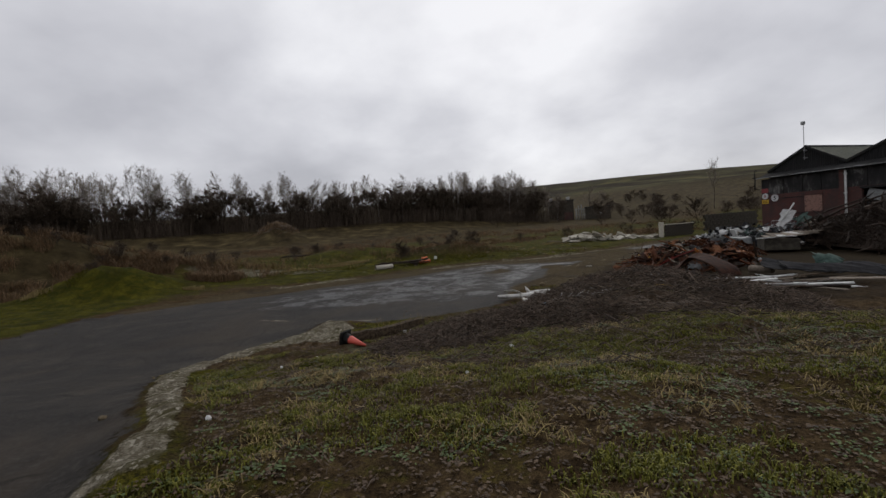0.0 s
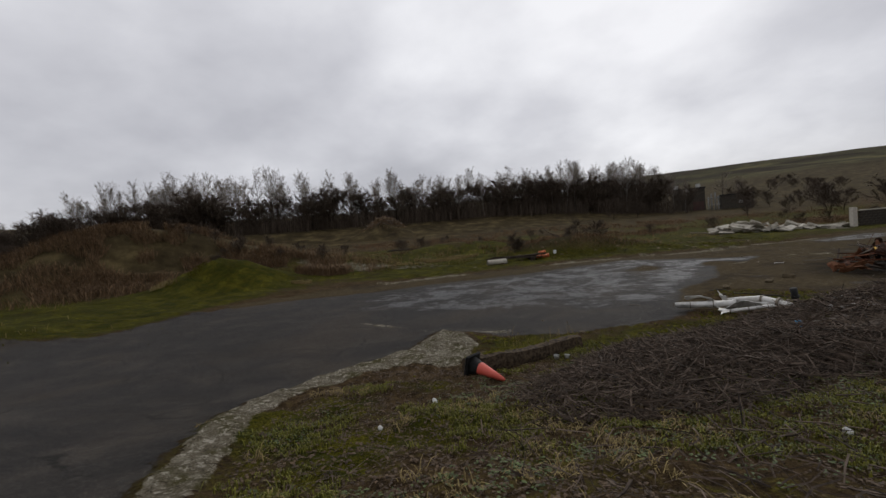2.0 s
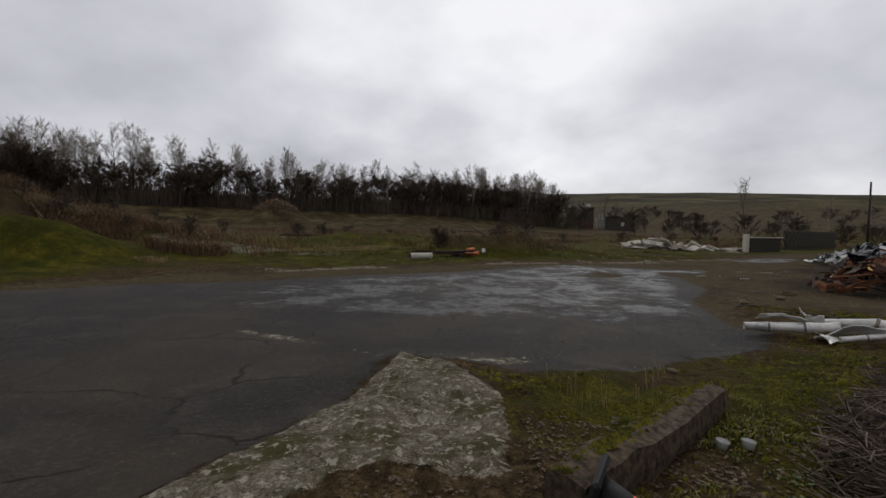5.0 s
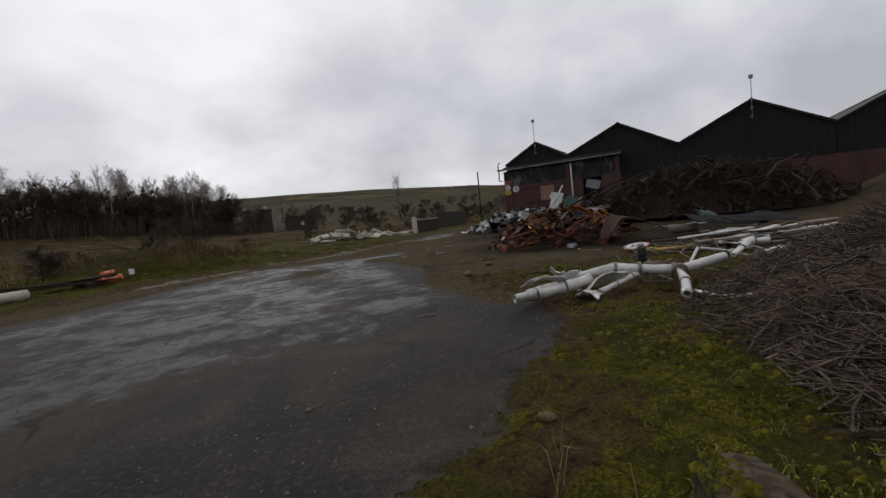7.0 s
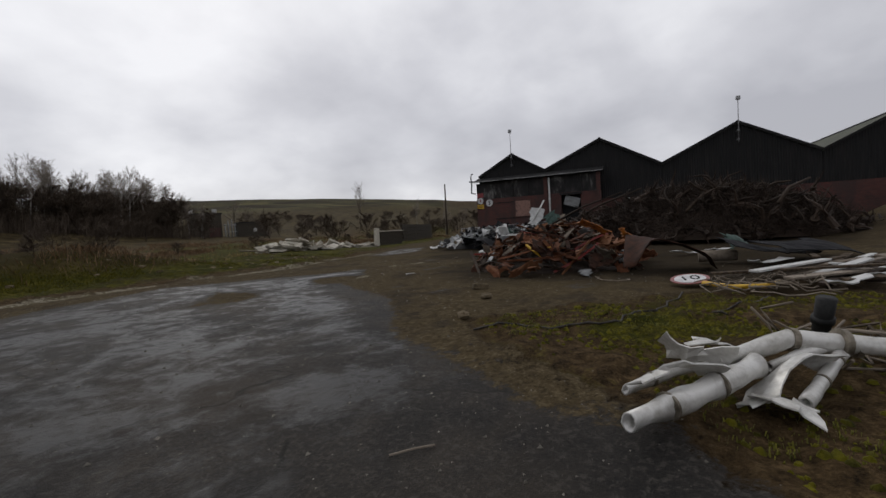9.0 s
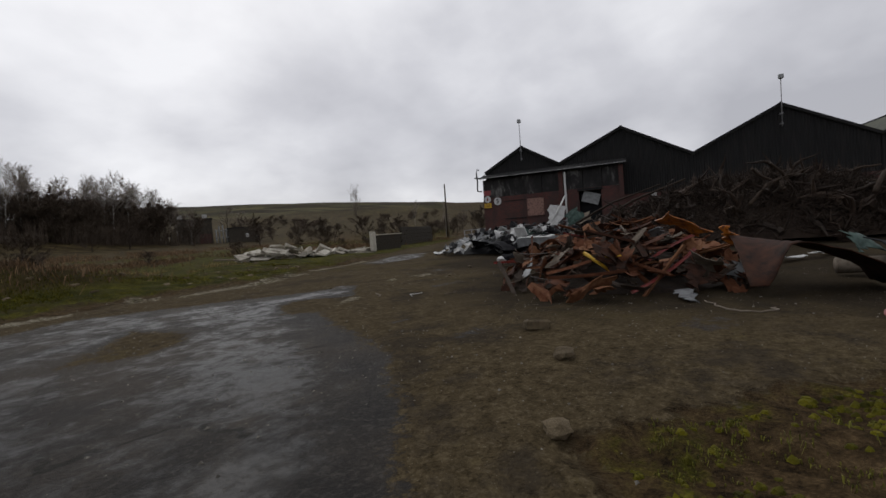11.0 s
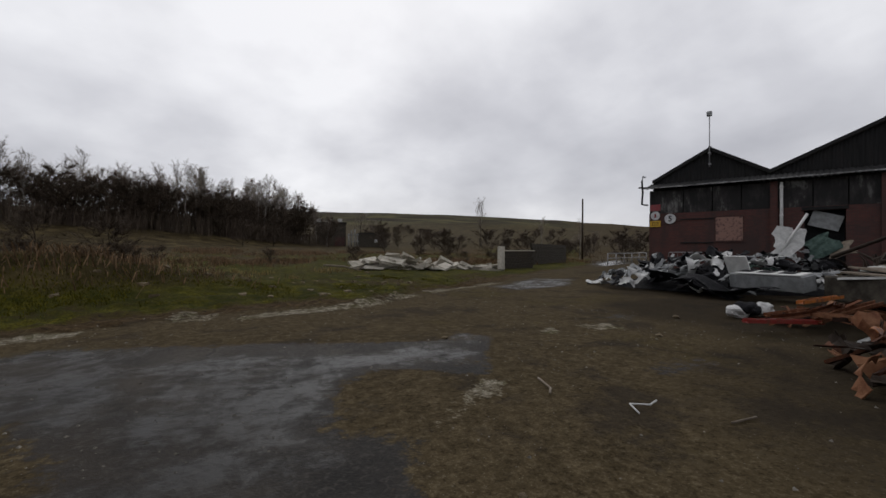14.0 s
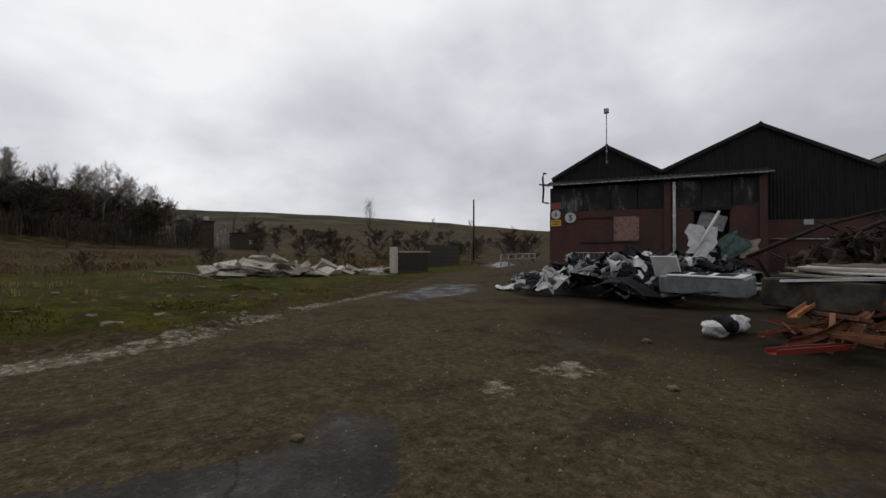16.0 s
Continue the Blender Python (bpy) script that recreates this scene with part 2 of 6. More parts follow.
def brick_material():
    n = Nodes("sooty red brick")
    b = n.t.nodes.new("ShaderNodeTexBrick")
    vec = n.t.nodes.new("ShaderNodeCombineXYZ")
    sp = n.t.nodes.new("ShaderNodeSeparateXYZ")
    n.t.links.new(n.co, sp.inputs[0])
    n.t.links.new(n.math("ADD", sp.outputs[0], sp.outputs[1]), vec.inputs[0])
    n.t.links.new(sp.outputs[2], vec.inputs[1])
    n.t.links.new(vec.outputs[0], b.inputs["Vector"])
    b.inputs["Scale"].default_value = 1.0
    b.inputs["Brick Width"].default_value, b.inputs["Row Height"].default_value, b.inputs["Mortar Size"].default_value = 0.225, 0.075, 0.009
    b.inputs["Color1"].default_value, b.inputs["Color2"].default_value, b.inputs["Mortar"].default_value = (0.098, 0.027, 0.020, 1), (0.064, 0.019, 0.015, 1), (0.050, 0.034, 0.029, 1)
    stain = n.step(n.noise(0.7, 6.0, 0.65, 0.5, n.scaled(1, 1, 0.45)), 0.40, 0.62)
    n.bump(b.outputs["Fac"], 0.4, -0.01)
    return n.done(n.mix(n.math("MULTIPLY", stain, 0.7), b.outputs["Color"], (0.030, 0.020, 0.018)), 0.8)


def streaked(name, a, b, c, rough=0.7):
    n = Nodes(name)
    st = n.noise(2.2, 6.0, 0.65, 0.2, n.scaled(1.6, 1.6, 0.22))
    n.bump(n.noise(30.0, 3.0), 0.2, 0.01)
    return n.done(n.ramp(st, (0.32, a), (0.5, b), (0.68, c)), rough)


def rust_material():
    n = Nodes("rusty steel")
    r = n.math("ADD", n.math("MULTIPLY", n.noise(5.0, 6.0, 0.65), 0.6), n.math("MULTIPLY", n.random(), 0.45))
    col = n.ramp(r, (0.25, (0.012, 0.008, 0.006)), (0.44, (0.050, 0.020, 0.011)), (0.62, (0.115, 0.043, 0.020)), (0.80, (0.21, 0.105, 0.055)))
    n.bump(n.noise(40.0, 4.0), 0.35, 0.01)
    return n.done(col, 0.8, 0.0, 0.15)


def painted(name, color, worn, amount=0.5, rough=0.45):
    n = Nodes(name)
    chip = n.step(n.noise(7.0, 6.0, 0.65), amount, amount + 0.12)
    n.bump(n.noise(20.0, 3.0), 0.15, 0.01)
    return n.done(n.mix(chip, color, worn), rough)


def duct_material():
    n = Nodes("stained pale duct")
    stain = n.math("ADD", n.math("MULTIPLY", n.noise(1.6, 6.0, 0.7, 0.5), 0.65), n.math("MULTIPLY", n.noise(14.0, 5.0, 0.7), 0.35))
    n.bump(n.noise(5.0, 4.0, 0.5), 0.4, 0.03)
    return n.done(n.ramp(stain, (0.30, (0.12, 0.09, 0.06)), (0.39, (0.38, 0.365, 0.33)), (0.55, (0.62, 0.61, 0.58))), 0.36, 0.25, 0.4)


M_GROUND = ground_material()
M_BRICK = brick_material()
M_CLAD = streaked("black corrugated cladding", (0.004, 0.004, 0.004), (0.007, 0.007, 0.007), (0.014, 0.012, 0.011), 0.85)
def soot_material():
    n = Nodes("sooty render panel")
    patch = n.math("ADD", n.math("MULTIPLY", n.noise(0.75, 5.0, 0.6, 0.3, n.scaled(1.2, 1.2, 0.8)), 0.7), n.math("MULTIPLY", n.noise(3.5, 5.0, 0.65, 0.0, n.scaled(1.5, 1.5, 0.35)), 0.3))
    n.bump(n.noise(30.0, 3.0), 0.2, 0.01)
    return n.done(n.ramp(patch, (0.46, (0.006, 0.005, 0.005)), (0.54, (0.022, 0.020, 0.019)), (0.66, (0.20, 0.195, 0.185))), 0.8)


M_PANEL = soot_material()
M_ROOF = streaked("mossy sheet roof", (0.020, 0.022, 0.014), (0.045, 0.048, 0.026), (0.075, 0.078, 0.045))
M_EDGE = plain("weathered roof edge", (0.10, 0.10, 0.10), (0.42, 0.42, 0.42), 0.6, 9.0)
# near-black colour painted in for the shade inside openings
M_INSIDE_DARK = plain("painted dark inside", (0.006, 0.006, 0.007), (0.012, 0.012, 0.013), 0.8)
M_RUST = rust_material()
M_BARK = plain("wet dark bark", (0.016, 0.011, 0.008), (0.062, 0.043, 0.030), 0.75, 7.0, 0, 0.6, "object")
M_ROOT = plain("wet torn roots", (0.006, 0.004, 0.003), (0.062, 0.042, 0.030), 0.7, 5.0, 0, 0.6, "object")
M_TREEBARK = plain("grey-brown bark", (0.040, 0.032, 0.026), (0.15, 0.125, 0.10), 0.8, 2.5)
M_TWIG = plain("bare twigs", (0.10, 0.082, 0.066), (0.32, 0.27, 0.22), 0.85, 9.0, 0, 0.1, "island")
M_TRUNK = plain("birch bark", (0.07, 0.060, 0.050), (0.38, 0.35, 0.31), 0.8, 2.5)
M_THICKET = plain("thicket twigs", (0.030, 0.022, 0.016), (0.125, 0.095, 0.07), 0.85, 9.0, 0, 0.1, "island")
M_STICK = plain("dead sticks", (0.008, 0.006, 0.004), (0.16, 0.118, 0.088), 0.8, 11.0, 0, 0.2, "island")
M_BRAMBLE = plain("dead bramble stems", (0.030, 0.018, 0.010), (0.25, 0.16, 0.085), 0.9, 5.0, 0, 0.1, "island")
M_GRASS = plain("wet grass", (0.020, 0.026, 0.004), (0.21, 0.20, 0.030), 0.6, 9.0, 0, 0.1, "island")
M_WEED = plain("weed leaves", (0.022, 0.034, 0.010), (0.115, 0.150, 0.050), 0.55, 9.0, 0, 0.1, "island")
M_STRAW = plain("dead grass", (0.10, 0.072, 0.028), (0.34, 0.26, 0.11), 0.75, 9.0, 0, 0.1, "island")
M_LEAF = plain("dead leaves", (0.014, 0.009, 0.005), (0.13, 0.085, 0.048), 0.6, 9.0, 0, 0.1, "island")
M_MOSS = plain("moss cushion", (0.010, 0.011, 0.001), (0.125, 0.112, 0.005), 0.9, 14.0, 0, 0.9, "island")
M_CONC = plain("weathered concrete", (0.18, 0.162, 0.125), (0.54, 0.505, 0.43), 0.85, 5.0, 0, 0.5, "object")
M_GREYBLOCK = plain("damp concrete blocks", (0.026, 0.022, 0.017), (0.075, 0.066, 0.052), 0.85, 3.0, 0, 0.5)
M_STONE = plain("muddy stone", (0.045, 0.033, 0.018), (0.20, 0.155, 0.095), 0.8, 8.0, 0, 0.6, "object")
M_GALV = duct_material()
M_FLANGE = plain("stained duct flange", (0.09, 0.075, 0.055), (0.28, 0.25, 0.20), 0.55, 9.0, 0.4)
M_WHITE = plain("dirty white board", (0.34, 0.34, 0.33), (0.66, 0.66, 0.64), 0.55, 5.0, 0, 0.15, "object")
M_GREYMETAL = plain("grey sheet metal", (0.085, 0.088, 0.09), (0.32, 0.33, 0.33), 0.5, 4.0, 0.3, 0.2, "object")
M_PLASTIC = plain("black sheeting", (0.006, 0.006, 0.007), (0.018, 0.018, 0.020), 0.7, 6.0, 0, 0.2, "noise", 0.08)
M_TEAL = plain("faded green panel", (0.016, 0.036, 0.029), (0.075, 0.115, 0.098), 0.6, 4.0)
M_PLANK = plain("grey weathered timber", (0.075, 0.058, 0.042), (0.26, 0.22, 0.175), 0.8, 7.0, 0, 0.4, "object")
M_SLEEPER = plain("old sleeper timber", (0.016, 0.011, 0.007), (0.095, 0.068, 0.042), 0.85, 14.0, 0, 0.8)
M_YELLOW = painted("yellow paint", (0.55, 0.33, 0.02), (0.20, 0.10, 0.04), 0.56)
M_ORANGE = painted("orange plastic", (0.52, 0.12, 0.03), (0.30, 0.08, 0.03), 0.6)
M_AMBER = painted("orange paint", (0.36, 0.115, 0.012), (0.12, 0.042, 0.018), 0.48)
M_RED = painted("red paint", (0.19, 0.020, 0.015), (0.12, 0.035, 0.02), 0.52)
M_CONE = painted("faded cone orange", (0.55, 0.085, 0.055), (0.40, 0.07, 0.05), 0.6, 0.5)
M_BLACKRUB = plain("black rubber", (0.008, 0.008, 0.008), (0.022, 0.022, 0.021), 0.6)
M_SIGNWHITE = plain("dirty sign white", (0.42, 0.42, 0.42), (0.62, 0.62, 0.62), 0.5, 4.0, 0, 0.05)
M_CABLE = plain("old cable", (0.020, 0.018, 0.016), (0.060, 0.052, 0.044), 0.6)
M_BLUE = painted("blue plastic", (0.03, 0.25, 0.45), (0.05, 0.2, 0.3), 0.7)
M_STEEL = plain("pale steel pole", (0.20, 0.20, 0.21), (0.40, 0.40, 0.41), 0.5, 6.0, 0.4)
M_CLEAR = plain("cloudy clear plastic", (0.36, 0.36, 0.34), (0.55, 0.55, 0.52), 0.3)


# ---------------------------------------------------------------- building blocks
rng = random.Random(7)
R = np.random.RandomState(11)


def thing(name, label, category, m=None, group="", kind=""):
    ob = new(name)
    if m is not None:
        ob.matrix_world = m
    return tagged(ob, label, category, group, kind)


def mesh_of(bm, name, material, smooth=False):
    me = bpy.data.meshes.new(name)
    bm.to_mesh(me)
    bm.free()
    me.materials.append(material)
    if smooth:
        me.polygons.foreach_set("use_smooth", [True] * len(me.polygons))
    return me


def part(name, bm, material, parent=None, label="", m=None, smooth=False):
    """One mesh object, under a thing or a part."""
    me = bm if isinstance(bm, bpy.types.Mesh) else mesh_of(bm, name, material, smooth)
    ob = new(name, me)
    if parent is not None:
        ob.parent = parent
    if m is not None:
        ob.matrix_local = m
    if label:
        ob["label"] = label
    return ob


def raw(name, verts, faces, material, smooth=False):
    me = bpy.data.meshes.new(name)
    me.from_pydata([tuple(v) for v in verts], [], faces)
    me.materials.append(material)
    if smooth:
        me.polygons.foreach_set("use_smooth", [True] * len(me.polygons))
    return me


def box(bm, x0, x1, y0, y1, z0, z1, m=None, bevel=0.0, jitter=0.0, r=rng):
    made = bmesh.ops.create_cube(bm, size=1)["verts"]
    for v in made:
        v.co = Vector(((x0 + x1) / 2 + v.co.x * (x1 - x0), (y0 + y1) / 2 + v.co.y * (y1 - y0), (z0 + z1) / 2 + v.co.z * (z1 - z0)))
        if jitter:
            v.co += Vector((r.uniform(-jitter, jitter), r.uniform(-jitter, jitter), r.uniform(-jitter, jitter)))
    if bevel:
        edges = {e for v in made for e in v.link_edges}
        res = bmesh.ops.bevel(bm, geom=list(edges), offset=bevel, segments=1, affect="EDGES")
        made = list({v for f in res["faces"] for v in f.verts} | {v for v in made if v.is_valid})
    if m is not None:
        bmesh.ops.transform(bm, matrix=m, verts=[v for v in made if v.is_valid])
    return bm


def tube_data(points, radii, sides=6, cap=True):
    """Verts and faces of a tube along points."""
    verts, faces = [], []
    pts = [Vector(p) for p in points]
    up = Vector((0.31, 0.17, 0.93))
    for i, p in enumerate(pts):
        d = (pts[min(i + 1, len(pts) - 1)] - pts[max(i - 1, 0)])
        d = d.normalized() if d.length > 1e-9 else Vector((0, 0, 1))
        a = d.cross(up)
        a = a.normalized() if a.length > 1e-3 else d.orthogonal().normalized()
        b = d.cross(a)
        for k in range(sides):
            w = 2 * math.pi * k / sides
            verts.append(p + (a * math.cos(w) + b * math.sin(w)) * radii[i])
    for i in range(len(pts) - 1):
        for k in range(sides):
            k2 = (k + 1) % sides
            faces.append((i * sides + k, i * sides + k2, (i + 1) * sides + k2, (i + 1) * sides + k))
    if cap:
        faces.append(tuple(reversed(range(sides))))
        faces.append(tuple(range((len(pts) - 1) * sides, len(pts) * sides)))
    return verts, faces


def join(sets):
    verts, faces = [], []
    for v, f in sets:
        o = len(verts)
        verts.extend(v)
        faces.extend(tuple(i + o for i in q) for q in f)
    return verts, faces


def rod(name, points, radius, material, parent=None, sides=6, label="", smooth=True):
    radii = radius if isinstance(radius, (list, tuple)) else [radius] * len(points)
    return part(name, raw(name, *tube_data(points, radii, sides), material, smooth), material, parent, label)


# ---------------------------------------------------------------- the lie of the land
LATTICE = np.random.RandomState(5).rand(256, 256)


def vnoise(x, y, scale, off=0.0):
    """Smooth noise, about -0.5 to 0.5."""
    x, y = np.asarray(x, float) / scale + off, np.asarray(y, float) / scale + off * 1.7
    i, j = np.floor(x).astype(int), np.floor(y).astype(int)
    u, v = x - i, y - j
    u, v = u * u * (3 - 2 * u), v * v * (3 - 2 * v)
    g = lambda a, b: LATTICE[a % 256, b % 256]
    return (g(i, j) * (1 - u) + g(i + 1, j) * u) * (1 - v) + (g(i, j + 1) * (1 - u) + g(i + 1, j + 1) * u) * v - 0.5


def smooth(x, lo, hi):
    t = np.clip((np.asarray(x, float) - lo) / (hi - lo), 0, 1)
    return t * t * (3 - 2 * t)


def to_line(x, y, line):
    """Distance to a line of points, positive on its left."""
    best, sign, side = np.full(np.shape(x), 1e9), np.ones(np.shape(x)), np.zeros(np.shape(x))
    for (ax, ay), (bx, by) in zip(line, line[1:]):
        dx, dy = bx - ax, by - ay
        t = np.clip(((x - ax) * dx + (y - ay) * dy) / (dx * dx + dy * dy), 0, 1)
        d = np.hypot(x - ax - t * dx, y - ay - t * dy)
        off = (dx * (y - ay) - dy * (x - ax)) / math.hypot(dx, dy)
        near = (d < best - 1e-9) | ((d < best + 1e-9) & (np.abs(off) > side))
        best, side = np.where(near, d, best), np.where(near, np.abs(off), side)
        sign = np.where(near, np.sign(off), sign)
    return best * sign


def inside(x, y, poly):
    """Distance to the edge of a polygon given counter-clockwise, positive inside."""
    hit = np.zeros(np.shape(x), bool)
    best = np.full(np.shape(x), 1e9)
    for (ax, ay), (bx, by) in zip(poly, poly[1:] + poly[:1]):
        dx, dy = bx - ax, by - ay
        t = np.clip(((x - ax) * dx + (y - ay) * dy) / (dx * dx + dy * dy), 0, 1)
        best = np.minimum(best, np.hypot(x - ax - t * dx, y - ay - t * dy))
        cross = ((ay > y) != (by > y)) & (x < dx * (y - ay) / (dy if dy else 1e-9) + ax)
        hit ^= cross
    return np.where(hit, best, -best)


FACE = Vector((32.42, 37.83, 0))            # foot of the first gable's middle
ALONG, OUT = Vector((0.339, -0.9408, 0)), Vector((-0.9408, -0.339, 0))
FAR_EDGE = [(-60, -4), (-30, 9), (-17.5, 15.5), (-16.5, 22), (-12.5, 26.5), (-6, 30.3), (0, 33.2), (5, 35.3), (9.6, 35.9), (12.4, 37.8), (18.7, 40.9), (26, 45.4), (36, 50.2), (46, 58), (90, 96)]
NEAR_EDGE = [(-30, -40), (-5.5, -8), (-2.7, 2.8), (-3.35, 4.3), (-4.7, 6.2), (-6.1, 8.8), (-6.3, 10.0), (-5.6, 11.8), (-4.75, 13.7), (-4.35, 15.25), (-2.6, 14.6), (-1.0, 14.75), (0.2, 15.3), (1.5, 15.6), (2.6, 16.9), (3.4, 19.2), (4.6, 20.4), (9.0, 17.5), (14, 15.5), (24, 12.5), (60, 0)]
PAD = [(-4.8, 12.2), (-3.2, 11.9), (-3.0, 13.6), (-3.7, 14.75), (-4.3, 15.2), (-4.5, 13.8)]
KERB = [(-2.9, 3.0), (-2.35, 3.3), (-2.9, 4.5), (-4.2, 6.6), (-5.5, 8.9), (-5.5, 10.2), (-4.5, 11.9), (-3.7, 13.4), (-4.3, 15.1), (-4.75, 13.7), (-5.6, 11.8), (-6.35, 10.0), (-6.1, 8.8), (-4.6, 6.25), (-3.2, 4.35)]


def height(x, y):
    """Height of the ground."""
    x, y = np.asarray(x, float), np.asarray(y, float)
    z = np.interp(y, [-60, -20, 0, 2, 4, 5.6, 8, 9.8, 11, 13], [2.0, 1.7, 1.5, 1.3, 1.2, 1.0, 0.55, 0.22, 0.1, 0.0])
    far, near = to_line(x, y, FAR_EDGE), -to_line(x, y, NEAR_EDGE)
    d = np.maximum(far, 0)
    z = z + 0.30 * (1 - np.exp(-d / 6)) + 2.2 * smooth(d, 8, 75) + (3.2 * smooth(d, 56, 80) + 5.0 * smooth(d, 90, 122)) * smooth(np.degrees(np.arctan2(x - 7, y - 27)), 17, 9)
    v = (x - FACE.x) * OUT.x + (y - FACE.y) * OUT.y
    u = (x - FACE.x) * ALONG.x + (y - FACE.y) * ALONG.y
    z = z + 0.45 * smooth(v, 14, 2) * smooth(u, -14, -2)
    # green and brown mounds by the road, spoil heap beyond
    def mound(cx, cy, rx, ry, h, turn=0.0, p=2.0):
        c, s = math.cos(radians(turn)), math.sin(radians(turn))
        a, b = ((x - cx) * c + (y - cy) * s) / rx, (-(x - cx) * s + (y - cy) * c) / ry
        return h * np.exp(-(np.abs(a) ** p + np.abs(b) ** p))
    z = z + mound(-21.5, 27.4, 3.6, 2.0, 2.0, 35) + mound(-36.8, 33, 10.0, 6.0, 4.4, 47, 2.2) + mound(-26, 38, 9, 4, 1.3, 20)
    z = z + mound(-33, 86, 4.2, 3.5, 3.6) + mound(-25.0, 12.5, 4.0, 2.6, 2.2, 20) + mound(0.5, 40.5, 5.5, 2.2, 1.2, 5) + mound(-10, 48, 7, 3, 1.1, 15)
    z = z + mound(33.5, 9.5, 7.0, 4.0, 3.6, -25) + mound(5.0, 9.6, 3.6, 2.6, 0.45, -30)
    # rough ground has lumps, the hard yard almost none
    hard = smooth(np.minimum(-far, -near), -0.2, 0.5)
    lump = vnoise(x, y, 0.45) * 0.11 + vnoise(x, y, 0.2, 9) * 0.085 + vnoise(x, y, 1.7, 3) * 0.16
    z = z + (1 - hard) * lump * smooth(np.hypot(x, y - 20), 90, 30) + hard * (vnoise(x, y, 3.5, 21) * 0.03 + vnoise(x, y, 0.35, 4) * 0.006)
    z = z - 0.05 * hard + 0.05 * smooth(inside(x, y, KERB), -0.05, 0.1) + 0.03 * smooth(inside(x, y, PAD), -0.05, 0.1)
    # moor and hills
    rr = np.hypot(x - 7, y - 27)
    az = np.degrees(np.arctan2(x - 7, y - 27))
    el = np.interp(az, [-180, -70, -20, 5, 16, 32, 52, 60, 90, 180], [2.6, 2.6, 2.6, 3.0, 4.7, 4.6, 3.4, 2.7, 2.4, 2.6])
    ridge = np.tan(np.radians(el)) * 760
    z = z + (ridge * (smooth(rr, 110, 760) * 0.55 + 0.45 * np.clip((rr - 110) / 650, 0, 1))) * np.where(rr > 110, 1, 0)
    z = z + smooth(rr, 120, 400) * (vnoise(x, y, 120, 2) * 8 + vnoise(x, y, 45, 6) * 3) * smooth(rr, 760, 500)
    return z


def h_at(x, y):
    return float(height(np.array([x]), np.array([y]))[0])


def axis(lo, hi, fine, reach_lo, reach_hi):
    core = list(np.arange(lo, hi + 1e-6, fine))
    up, down, s = [hi], [lo], fine
    while up[-1] < reach_hi:
        s *= 1.12
        up.append(up[-1] + s)
    s = fine
    while down[-1] > reach_lo:
        s *= 1.12
        down.append(down[-1] - s)
    return np.array(down[:0:-1] + core + up[1:])


